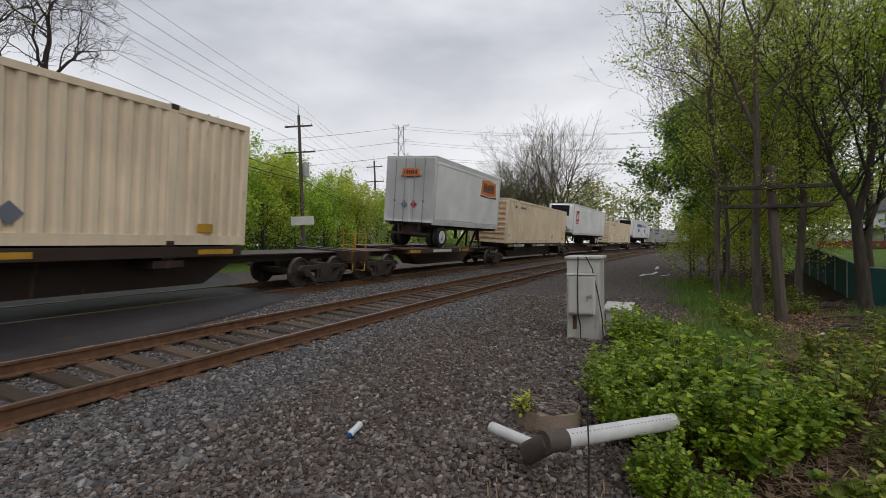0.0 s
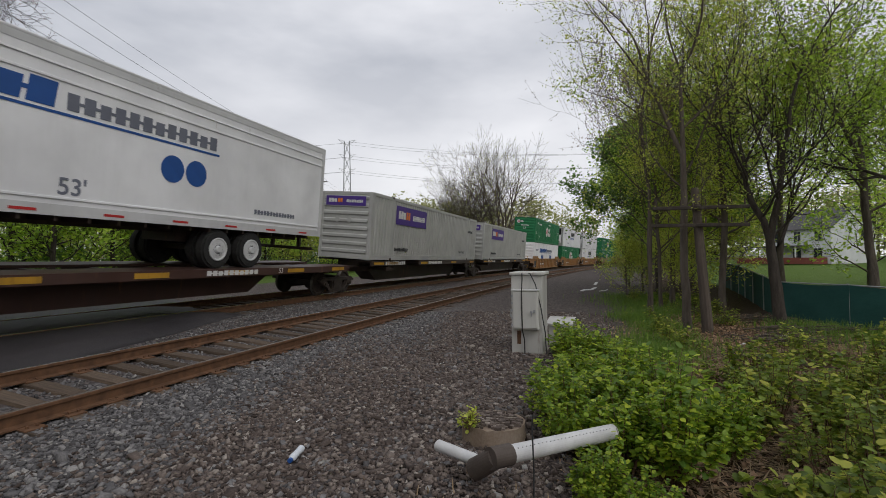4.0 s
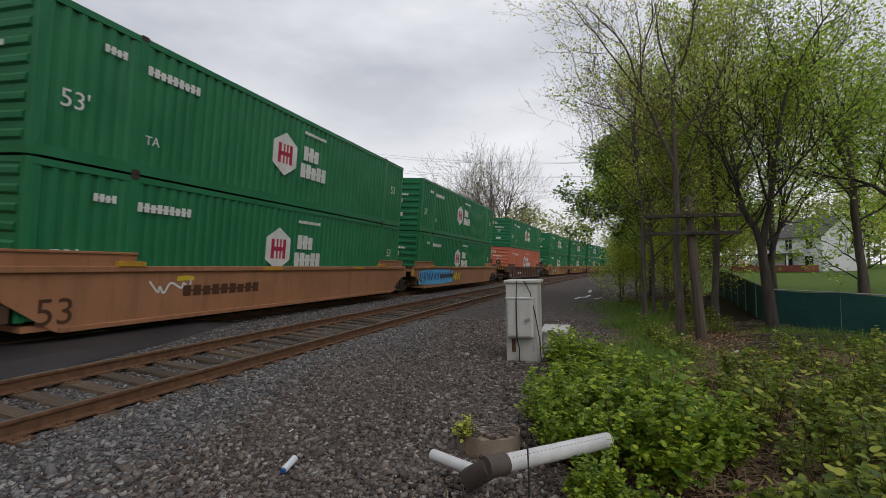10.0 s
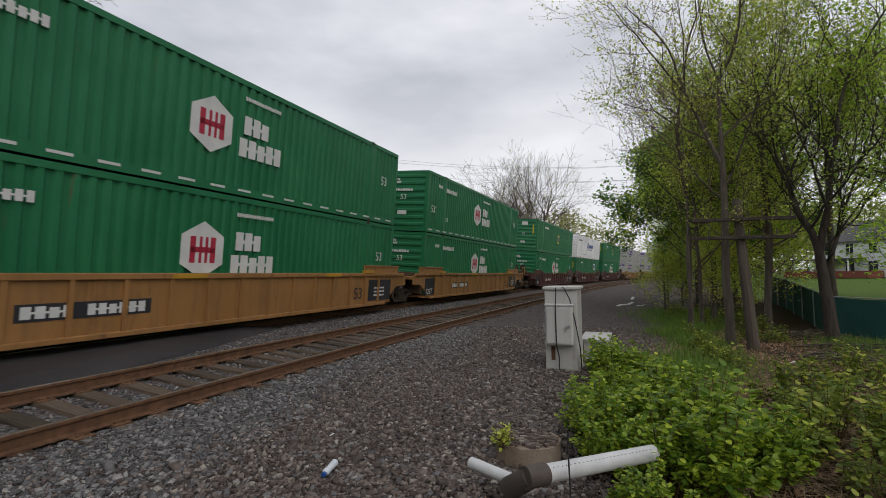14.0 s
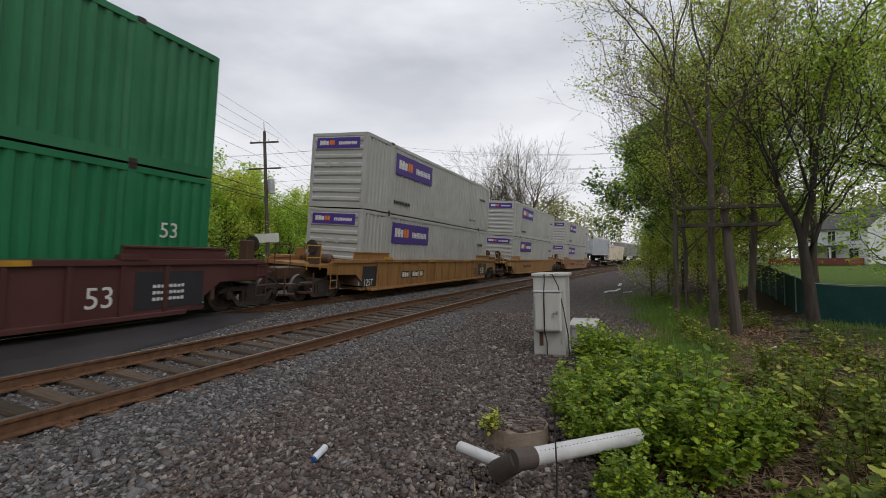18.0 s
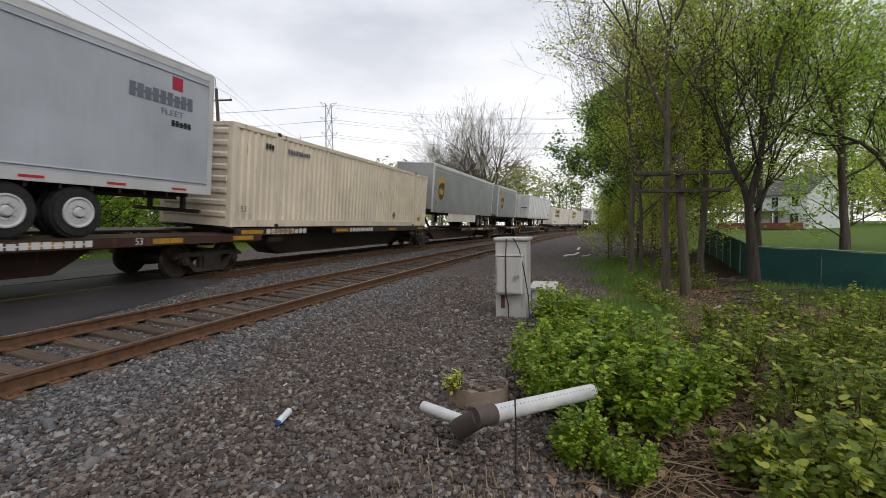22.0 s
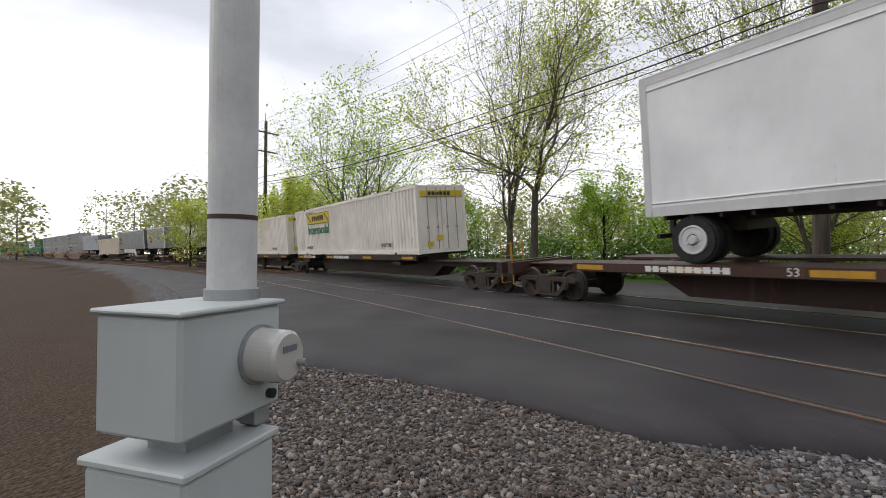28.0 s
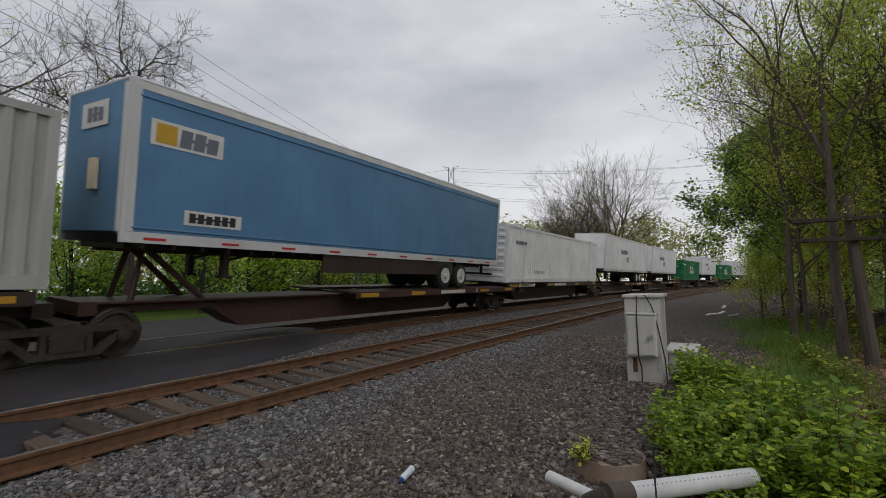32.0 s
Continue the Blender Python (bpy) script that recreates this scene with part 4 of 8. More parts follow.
def trailer(spec):
    """A van trailer: smooth box on a frame, landing legs, tandem wheels, doors or a cooling unit."""
    mat, style = spec["mat"], spec["style"]
    c = thing("semi_trailer", spec["label"], "trailer", spec.get("group", ""))
    L, W, z0, H = spec.get("len", BOX_L), 2.59, 1.05, 4.14
    x, d = W / 2, spec.get("nose", -1)   # d: which end the nose points to along y
    bm = bmesh.new()
    add_box(bm, -x, -L / 2, z0 + 0.2, x, L / 2, H - 0.06)
    part("box_body", from_bm("body", bm, mat), c)
    part("roof", boxes("alu", (-x - 0.006, -L / 2 - 0.006, H - 0.07, x + 0.006, L / 2 + 0.006, H), bevel=0.02), c)
    for sx in (-1, 1):
        part("bottom_rail", boxes("alu" if style != "shield" else mat, (sx * (x - 0.05), -L / 2, z0, sx * (x + 0.008), L / 2, z0 + 0.205)), c)
        part("top_rail", boxes("alu" if style != "bluevan" else "ink_white", (sx * (x - 0.05), -L / 2, H - 0.2, sx * (x + 0.008), L / 2, H - 0.06)), c)
        for yy in (-L / 2 + 0.08, L / 2 - 0.08):
            part("corner_post", boxes("alu", (sx * (x - 0.06), yy - 0.085, z0, sx * (x + 0.01), yy + 0.085, H - 0.02)), c)
    part("frame", boxes("car_dark", (-0.5, -L / 2 + 0.3, z0 - 0.18, -0.38, L / 2 - 0.3, z0), (0.38, -L / 2 + 0.3, z0 - 0.18, 0.5, L / 2 - 0.3, z0), *[(-x + 0.05, q, z0 - 0.1, x - 0.05, q + 0.06, z0) for q in np.arange(-L / 2 + 0.4, L / 2 - 0.3, 0.6)]), c)
    rear, nose = -d * L / 2, d * L / 2
    door_end(c, "white_old" if style == "rib" else mat, rear, z0 + 0.08, H - 0.1, W - 0.14, out=-d)
    part("bumper", boxes("car_dark", (-1.1, rear + d * 0.1, 0.55, 1.1, rear + d * 0.18, 0.65), (-0.6, rear + d * 0.1, 0.6, -0.5, rear + d * 0.2, z0), (0.5, rear + d * 0.1, 0.6, 0.6, rear + d * 0.2, z0)), c)
    axles = (rear + d * 3.4, rear + d * 4.63) if L > 10 else (rear + d * 1.05,)
    for q in axles:
        ax = part("axle", cached("axle", lambda: boxes("car_dark", (-1.0, -0.07, -0.07, 1.0, 0.07, 0.07))), c, at=pose(0, q, 0.51))
        for sx in (1, -1):
            for inner in (1.13, 0.80):
                w = part("wheel", TYRE, ax, at=pose(sx * inner, 0, 0, 0, 0, 0 if sx > 0 else 180))
                if inner > 1:
                    part("rim", RIM if style != "shield" else RIM_DARK, ax, at=pose(sx * inner, 0, 0, 0, 0, 0 if sx > 0 else 180))
    part("suspension", boxes("car_dark", (-0.55, min(axles) - 0.7, 0.65, 0.55, max(axles) + 0.7, z0 - 0.1)), c)
    leg = nose - d * (2.5 if L > 10 else 1.7)
    for sx in (-1, 1):
        bm = bmesh.new()
        add_box(bm, sx * 0.62, leg - 0.07, 0.42, sx * 0.78, leg + 0.07, z0)
        add_box(bm, sx * 0.58, leg - 0.13, 0.36, sx * 0.82, leg + 0.13, 0.42)
        add_cyl(bm, (sx * 0.7, leg, 0.75), (sx * 0.7, leg - d * 0.9, z0 - 0.05), 0.035, n=6)
        part("landing_leg", from_bm("leg", bm, "car_dark"), c)
    part("skid_plate", boxes("car_dark", (-0.9, nose - d * 1.9, z0 - 0.12, 0.9, nose - d * 0.25, z0 - 0.02)), c)
    X = x + 0.004
    if style != "yellow":
        for k in range(10 if L > 10 else 5):
            sign(c, "reflector", slab("reflector", 0.42, 0.05), -L / 2 + 0.4 + k * (L - 1.0) / (9.4 if L > 10 else 4.6), z0 + 0.06, x + 0.009)
    for zz, hh in ((H - 0.40, 0.035), (H - 0.66, 0.05), (z0 + 0.30, 0.05)) if style in ("reefer", "dotted_reefer", "arrow") else ((H - 0.34, 0.03), (z0 + 0.27, 0.03)):
        part("rub_rail", boxes(mat, (x, -L / 2 + 0.17, zz, x + 0.022, L / 2 - 0.17, zz + hh), bevel=0.006), c)
    if style in ("arrow", "dotted_reefer", "reefer"):
        cooler(c, nose + d * 0.12, z0 + 0.5, H - 0.15, W)
    if style in ("dotted", "dotted_reefer"):
        dotted_marks(c, X, 0.0, 2.88, 1.0)
        sign(c, "size_mark", lettering("53'", "ink_grey", 0.32, 1, 0.004), -0.5, 1.45, X)
        sign(c, "serial_mark", word_bars(14, 1.9, 0.13, "ink_grey", 0.35), L / 2 - 3.4, 1.55, X)
    elif style == "arrow":
        b = sign(c, "sign_panel", slab("ink_red", 1.2, 1.1), -7.2, z0 + 1.35, X, "red square sign with a pale arrow shape")
        part("emblem", outline("ink_white", [(0.15, 0.25), (0.3, 0.9), (0.55, 0.6), (0.9, 0.85), (1.0, 0.35), (0.6, 0.2)]), b, at=pose(0.006, 0, 0))
        sign(c, "word_mark", word_bars(10, 1.2, 0.14, "ink_red", 0.2), -7.2, z0 + 1.12, X)
    elif style == "shield":
        b = sign(c, "emblem", outline("ink_gold", [(0, 0.45), (0.3, 0.14), (0.62, 0), (0.94, 0.14), (1.24, 0.45), (1.24, 1.45), (0.62, 1.6), (0, 1.45)]), -L / 2 + (0.95 if L > 10 else 1.2), z0 + 0.72, X, "brown and gold shield emblem")
        part("emblem_field", outline("ink_brown", [(0.07, 0.48), (0.33, 0.2), (0.62, 0.08), (0.91, 0.2), (1.17, 0.48), (1.17, 1.2), (0.62, 1.25), (0.07, 1.0)]), b, at=pose(0.006, 0, 0))
        part("word_mark", word_bars(3, 0.8, 0.4, "ink_gold", 0.2), b, at=pose(0.013, 0.22, 0.45))
        part("side_skirt", boxes("white_old", (x - 0.06, -4.65, 0.45, x - 0.02, 2.55, z0)), c) if L > 10 else None
        sign(c, "size_mark", lettering("53", "ink_black", 0.2), -L / 2 + 0.5, z0 + 0.5, X)
        for k in (0.33, 0.42):
            sign(c, "roof_band", slab("alu", L - 0.3, 0.03), -L / 2 + 0.15, H - k, X)
    elif style == "yellow":
        for yy, zz, kk, e in ((1.2, z0 + 1.75, 1.25, False), (0.85, H - 0.95, 0.5, True)):
            pts = [(0, 0.12 * kk), (0.1 * kk, 0.72 * kk), (0.95 * kk, 0.78 * kk), (1.8 * kk, 0.72 * kk), (1.9 * kk, 0.12 * kk), (0.95 * kk, 0.06 * kk)]
            b = (sign_end if e else sign)(c, "sign_panel", outline("ink_orange", pts), yy, zz, -L / 2 - 0.04 if e else X, "orange sign with dark lettering")
            part("word_mark", word_bars(6, 1.4 * kk, 0.4 * kk, "ink_brown", 0.25), b, at=pose(0.006, 0.27 * kk, 0.22 * kk))
            part("sign_border", outline("ink_brown", [(-0.04, 0.0), (-0.02, 0.09 * kk), (0.95 * kk, 0.03 * kk), (1.92 * kk, 0.09 * kk), (1.94 * kk, 0.0), (0.95 * kk, -0.03)]), b, at=pose(0, 0, 0))
        for k in (0.9, 1.4):
            sign_end(c, "placard", outline("ink_red" if k > 1 else "ink_grey", [(0, 0.17), (0.17, 0.34), (0.34, 0.17), (0.17, 0)]), k, z0 + 0.7, -L / 2 - 0.04)
        if d > 0:
            b = part("sign_panel", outline("ink_orange", [(0, 0), (0, 0.38), (0.95, 0.38), (0.95, 0)]), c, "orange sign with dark lettering", at=pose(-0.4, L / 2 + 0.02, H - 0.8, 0, 0, 90))
            part("word_mark", word_bars(6, 0.75, 0.2, "ink_brown"), b, at=pose(0.006, 0.1, 0.09))
    elif style == "bluevan":
        b = sign(c, "sign_panel", slab("ink_white", 1.5, 0.5), -L / 2 + 0.4, z0 + 1.9, X, "white sign with dark lettering and an orange sun")
        part("word_mark", word_bars(3, 0.85, 0.36, "ink_grey", 0.16, 0.1), b, at=pose(0.006, 0.55, 0.06))
        part("emblem", slab("ink_gold", 0.4, 0.38), b, at=pose(0.006, 0.1, 0.06))
        sign(c, "serial_plate", slab("ink_white", 1.3, 0.3), -L / 2 + 1.15, z0 + 0.42, X)
        sign(c, "serial_mark", word_bars(6, 1.1, 0.2, "ink_black"), -L / 2 + 1.25, z0 + 0.47, X + 0.007)
        part("nose_post", boxes("alu", (x - 0.28, -L / 2 - 0.02, z0 + 0.1, x + 0.014, -L / 2 + 0.3, H - 0.03), bevel=0.1), c)
        b = sign_end(c, "sign_panel", slab("ink_white", 1.1, 0.5), 0.75, H - 0.85, -L / 2 - 0.02)
        part("word_mark", word_bars(3, 0.7, 0.3, "ink_grey", 0.2), b, at=pose(0.006, 0.25, 0.1))
        sign_end(c, "document_box", slab("tan", 0.26, 0.6, 0.08), 1.35, z0 + 1.0, -L / 2 - 0.02)
        part("under_skirt", boxes("car_dark", (x - 0.08, -3.0, 0.55, x - 0.04, 4.0, z0)), c)
    elif style == "rib":
        for k in range(14):
            part("side_rib", cached("siderib", lambda: boxes("alu", (0, -0.05, z0 + 0.2, 0.022, 0.05, H - 0.2))), c, at=pose(x, -L / 2 + 0.8 + k * 1.12, 0))
        sign(c, "serial_mark", word_bars(6, 1.0, 0.18, "ink_black", 0.3), L / 2 - 2.0, z0 + 0.6, X)
        sign_end(c, "placard", outline("ink_grey", [(0, 0.2), (0.2, 0.4), (0.4, 0.2), (0.2, 0)]), 0.5, z0 + 1.2, -L / 2 - 0.07)
        sign_end(c, "serial_mark", word_bars(6, 0.8, 0.16, "ink_black"), 1.6, z0 + 1.3, -L / 2 - 0.07)
    elif style == "wordvan":
        sign(c, "word_mark", word_bars(9, 1.75, 0.3, "ink_grey", 0.22), L / 2 - 2.4, z0 + 2.0, X, "dark lettering")
        sign(c, "emblem", slab("ink_red", 0.3, 0.3), L / 2 - 1.3, z0 + 2.4, X)
        sign(c, "word", lettering("FLEET", "ink_grey", 0.14, 1.3), L / 2 - 1.6, z0 + 1.78, X)
        sign(c, "serial_mark", word_bars(5, 0.6, 0.14, "ink_black"), L / 2 - 1.3, z0 + 1.55, X)
        sign_end(c, "placard", slab("white_old", 1.3, 0.5), 0.5, H - 0.8, -L / 2 - 0.02)
        sign_end(c, "word_mark", word_bars(6, 0.5, 0.12, "ink_black"), 0.9, H - 0.6, -L / 2 - 0.03)
    elif style == "van":
        sign(c, "word_mark", word_bars(7, 2.4, 0.4, "ink_grey", 0.25), -3.0, z0 + 1.6, X)
        sign(c, "word_mark", word_bars(2, 0.9, 0.5, "ink_grey", 0.3), -1.0, z0 + 0.9, X)
    return c


def truck_meshes():
    """A freight truck: side frames with windows and springs, four wheels, bolster and brake rigging."""
    bm = bmesh.new()
    outer = [(-1.22, 0.58), (-1.05, 0.66), (-0.55, 0.72), (0.55, 0.72), (1.05, 0.66), (1.22, 0.58), (1.22, 0.42), (0.98, 0.36), (0.55, 0.2), (-0.55, 0.2), (-0.98, 0.36), (-1.22, 0.42)]
    add_prism(bm, [(-1.22, 0.58), (-1.05, 0.68), (1.05, 0.68), (1.22, 0.58), (1.22, 0.52), (0.9, 0.56), (-0.9, 0.56), (-1.22, 0.52)], "x", -0.07, 0.07)
    add_prism(bm, [(-1.0, 0.58), (-0.84, 0.58), (-0.42, 0.22), (-0.56, 0.17)], "x", -0.06, 0.06)
    add_prism(bm, [(1.0, 0.58), (0.84, 0.58), (0.42, 0.22), (0.56, 0.17)], "x", -0.06, 0.06)
    add_prism(bm, [(-0.56, 0.14), (0.56, 0.14), (0.5, 0.24), (-0.5, 0.24)], "x", -0.07, 0.07)
    for q in (-0.34, 0.34):
        add_box(bm, -0.06, q - 0.045, 0.2, 0.06, q + 0.045, 0.62)
    frame = from_bm("side_frame", bm, "truck_iron")
    bm = bmesh.new()
    coil = [(0.27 - 0.02 * (k % 2), 0.24 + 0.02 * k) for k in range(13)] + [(0.28, 0.50), (0.28, 0.60)]
    add_prism(bm, coil + [(-u, v) for u, v in coil[::-1]], "x", -0.05, 0.075)
    spring = from_bm("spring_group", bm, "truck_iron")
    bm = bmesh.new()
    add_cyl(bm, (-0.065, 0, 0), (0.065, 0, 0), 0.457, 0.44, n=32)
    bmesh.ops.delete(bm, geom=[f for f in bm.faces if len(f.verts) > 4], context="FACES_ONLY")
    for sx in (-1, 1):
        ring = []
        for r, off in ((0.447, 0.065), (0.38, 0.065), (0.34, 0.02), (0.14, 0.05), (0.0, 0.06)):
            ring.append([bm.verts.new((sx * off, r * math.cos(a), r * math.sin(a))) for a in np.linspace(0, 2 * math.pi, 32, endpoint=False)] if r else [bm.verts.new((sx * off, 0, 0))])
        for a, b in zip(ring[:-1], ring[1:]):
            for i in range(32):
                bm.faces.new((a[i], a[(i + 1) % 32], b[(i + 1) % 32], b[i]) if len(b) > 1 else (a[i], a[(i + 1) % 32], b[0]))
    add_cyl(bm, (-0.066, 0, 0), (-0.04, 0, 0), 0.475, n=32)
    wheel = from_bm("wheel", bm, "truck_iron")
    bm = bmesh.new()
    add_cyl(bm, (-0.066, 0, 0), (0.066, 0, 0), 0.4585, n=32, caps=False)
    tread = from_bm("tread", bm, "wheel_steel")
    bm = bmesh.new()
    add_cyl(bm, (0.02, 0, 0), (0.16, 0, 0), 0.115, n=14)
    add_cyl(bm, (0.16, 0, 0), (0.19, 0, 0), 0.07, n=10)
    cap = from_bm("bearing_cap", bm, "truck_iron")
    axle = boxes("truck_iron", (-0.95, -0.08, -0.08, 0.95, 0.08, 0.08))
    bolster = boxes("truck_iron", (-1.05, -0.2, 0.42, 1.05, 0.2, 0.74), (-0.9, -0.65, 0.3, 0.9, -0.55, 0.4), (-0.9, 0.55, 0.3, 0.9, 0.65, 0.4), bevel=0.02)
    return frame, spring, wheel, tread, cap, axle, bolster


TRUCK = truck_meshes()


def add_truck(car, y):
    frame_m, spring, wheel, tread, cap, axle, bolster = TRUCK
    t = part("truck", bolster, car, "grimy cast-iron freight truck", at=pose(0, y, 0))
    for sx in (-1, 1):
        part("side_frame", frame_m, t, at=pose(sx * 0.99, 0, 0, 0, 0, 0 if sx > 0 else 180))
        if sx > 0:
            part("spring_group", spring, t, at=pose(1.0, 0, 0))
        for q in (-0.89, 0.89):
            part("wheel", wheel, t, at=pose(sx * GAUGE / 2, q, 0.457, 0, 0, 0 if sx > 0 else 180))
            if sx > 0:
                part("tread", tread, t, at=pose(GAUGE / 2, q, 0.457))
                part("bearing_cap", cap, t, at=pose(0.95, q, 0.457))
    for q in (-0.89, 0.89):
        part("axle", axle, t, at=pose(0, q, 0.457))


def tank_mesh():
    bm = bmesh.new()
    add_cyl(bm, (-0.55, 0, 0), (0.55, 0, 0), 0.17, n=16)
    add_cyl(bm, (0.55, 0, 0), (0.62, 0, 0), 0.17, 0.1, n=16)
    add_cyl(bm, (-0.62, 0, 0), (-0.55, 0, 0), 0.1, 0.17, n=16)
    return from_bm("tank", bm, "well_grime")


def well_car(spec):
    """A well car: deep side sills round the lower box, ribs, sloping ends, platforms, trucks."""
    mat = spec["car"]
    c = thing("well_car", spec["car_label"], "freight car", "cars of the train")
    L, a, b = BOX_L, spec["gap_f"], spec["gap_r"]   # half gaps to the next loads
    ribs = spec.get("ribs", True)
    for sx in (-1, 1):
        bm = bmesh.new()
        hl = L / 2 + 0.15
        ef, er = (min(q - 0.45, 1.95) for q in (a, b))   # how far the sills reach past the load over the trucks
        add_prism(bm, [(-hl - ef, 0.92), (-hl - 0.2, 0.88), (-hl + 0.75, 0.22), (hl - 0.75, 0.22), (hl + 0.2, 0.88), (hl + er, 0.92), (hl + er, 1.30), (hl + er - 0.3, 1.38), (-hl - ef + 0.3, 1.38), (-hl - ef, 1.30)], "x", sx * 1.36, sx * 1.40)
        sill = part("side_sill", from_bm("sill", bm, mat), c)
        part("top_chord", boxes(mat, (sx * 1.33, -hl - ef + 0.3, 1.32, sx * 1.47, hl + er - 0.3, 1.44), bevel=0.01), sill)
        part("bottom_chord", boxes(mat, (sx * 1.33, -hl + 0.8, 0.2, sx * 1.49, hl - 0.8, 0.3), bevel=0.01), sill)
        if ribs:
            for k in range(15):
                part("rib", cached(("rib", mat, sx), lambda: boxes(mat, (sx * 1.40, -0.045, 0.3, sx * 1.46, 0.045, 1.32))), sill, at=pose(0, -6.9 + k * 0.985, 0))
        for y0, y1 in ((-hl - 0.35, -hl + 2.3), (hl - 2.3, hl + 0.35)):
            part("container_guide", boxes(mat, (sx * 1.315, y0, 1.43, sx * 1.37, y1, 1.70), bevel=0.008), sill)
            part("guide_cap", boxes(mat, (sx * 1.30, y0, 1.68, sx * 1.405, y1, 1.73), bevel=0.008), sill)
        part("lifting_pad", boxes("yellow" if mat != "well_maroon" else "well_maroon", (sx * 1.34, -6.4, 1.44, sx * 1.5, -5.8, 1.54)), sill)
        part("lifting_pad", boxes("yellow" if mat != "well_maroon" else "well_maroon", (sx * 1.34, 5.8, 1.44, sx * 1.5, 6.4, 1.54)), sill)
    for q in (-8.0, -6.3, -3.2, -0.25, 2.7, 5.8, 7.5):
        part("cross_bearer", cached(("bearer", mat), lambda: boxes(mat, (-1.36, 0, 0.25, 1.36, 0.5, 0.36))), c, at=pose(0, q, 0))
    for d, gap, own in ((-1, a, spec["truck_f"]), (1, b, spec["truck_r"])):
        e0 = d * (L / 2 + 0.12)
        e1 = d * (L / 2 + gap - 0.12)
        e2 = d * (L / 2 + 0.15 + min(gap - 0.45, 1.95))
        part("end_platform", boxes(mat, (-1.36, min(e0, e2), 1.14, 1.36, max(e0, e2), 1.24)), c)
        part("draft_sill", boxes("well_grime", (-0.35, min(e0, e1), 0.72, 0.35, max(e0, e1), 1.10), bevel=0.02), c)
        part("end_bulkhead", boxes("well_grime", (-1.36, min(e0, e0 + d * 0.12), 0.45, 1.36, max(e0, e0 + d * 0.12), 1.42)), c)
        if gap > 2.4:
            part("step", boxes("well_grime", (1.15, min(e1, e1 - d * 0.5), 0.35, 1.4, max(e1, e1 - d * 0.5), 0.4), (1.15, min(e1, e1 - d * 0.5), 0.65, 1.4, max(e1, e1 - d * 0.5), 0.7), (1.36, e1 - d * 0.5, 0.35, 1.4, e1 - d * 0.46, 1.0)), c)
            bm = bmesh.new()
            for q in (0.2, 0.9):
                add_cyl(bm, (1.3, e1 - d * q, 1.1), (1.3, e1 - d * q, 1.9), 0.018, n=6)
            add_cyl(bm, (1.3, e1 - d * 0.2, 1.9), (1.3, e1 - d * 0.9, 1.9), 0.018, n=6)
            add_cyl(bm, (1.3, e1 - d * 0.2, 1.5), (1.3, e1 - d * 0.9, 1.5), 0.018, n=6)
            part("handrail", from_bm("rail", bm, "yellow" if mat != "well_maroon" else "well_maroon"), c)
            part("coupler", boxes("truck_iron", (-0.13, min(e1, e1 + d * 0.35), 0.72, 0.13, max(e1, e1 + d * 0.35), 0.98), bevel=0.03), c)
            part("brake_stand", boxes("well_grime", (0.55, min(e2, e2 - d * 0.3), 1.22, 0.85, max(e2, e2 - d * 0.3), 1.95), bevel=0.02), c)
            bm = bmesh.new()
            add_cyl(bm, (0.7, e2 + d * 0.02, 1.85), (0.7, e2 + d * 0.07, 1.85), 0.24, n=18)
            part("brake_wheel", from_bm("brake_wheel", bm, "truck_iron"), c)
            part("air_tank", cached(("tank", d), lambda: tank_mesh()), c, at=pose(0.2, e2 - d * 1.0, 1.42))
            for sx in (-1, 1):
                bm = bmesh.new()
                for q in (0.12, 0.5):
                    add_cyl(bm, (sx * 1.43, e2 - d * q, 0.42), (sx * 1.43, e2 - d * q, 1.5), 0.016, n=6)
                for q in (0.45, 0.72, 1.0, 1.28):
                    add_cyl(bm, (sx * 1.43, e2 - d * 0.12, q), (sx * 1.43, e2 - d * 0.5, q), 0.016, n=6)
                part("corner_ladder", from_bm("ladder", bm, mat), c)
        if own:
            add_truck(c, d * (L / 2 + (gap if gap < 2.4 else gap - 1.55)))
    X = 1.405
    if ribs:
        part("sign_panel", slab("ink_black", 1.25, 0.8), c, at=pose(X, -8.0, 0.38))
        part("capacity_mark", lettering("125T", "ink_white", 0.27, 0.9), c, at=pose(X + 0.008, -7.9, 0.42))
        part("sign_panel", slab("ink_black", 1.7, 0.8), c, at=pose(X, 6.2, 0.38))
        part("size_mark", lettering("53", "ink_white" if mat == "well_maroon" else "ink_black", 0.42), c, at=pose(X + 0.008, 5.2, 0.5))
        for k in range(3):
            part("notice_mark", word_bars(8, 0.8, 0.07, "ink_white", 0.3), c, at=pose(X + 0.008, 6.6, 0.55 + 0.14 * k))
        serial_plate = part("serial_panel", slab("ink_black" if mat != "well_maroon" else mat, 2.35, 0.30), c, at=pose(X, -4.75, 0.62))
        part("serial_mark", word_bars(4, 0.85, 0.21, "ink_white", 0.28), serial_plate, at=pose(0.006, 0.08, 0.045))
        part("serial_mark", word_bars(6, 1.15, 0.21, "ink_white", 0.28), serial_plate, at=pose(0.006, 1.12, 0.045))
    else:
        part("size_mark", lettering("53", "ink_brown", 0.5), c, at=pose(X, -7.85, 0.36))
        part("serial_mark", word_bars(9, 2.7, 0.26, "ink_brown", 0.25), c, at=pose(X, -4.7, 0.72))
        part("notice_plate", slab("panel_yellow", 0.2, 0.3), c, at=pose(X, -9.0, 0.96))
    part("reflective_bar", slab("yellow", 0.9, 0.1), c, at=pose(1.475, -2.0, 1.33))
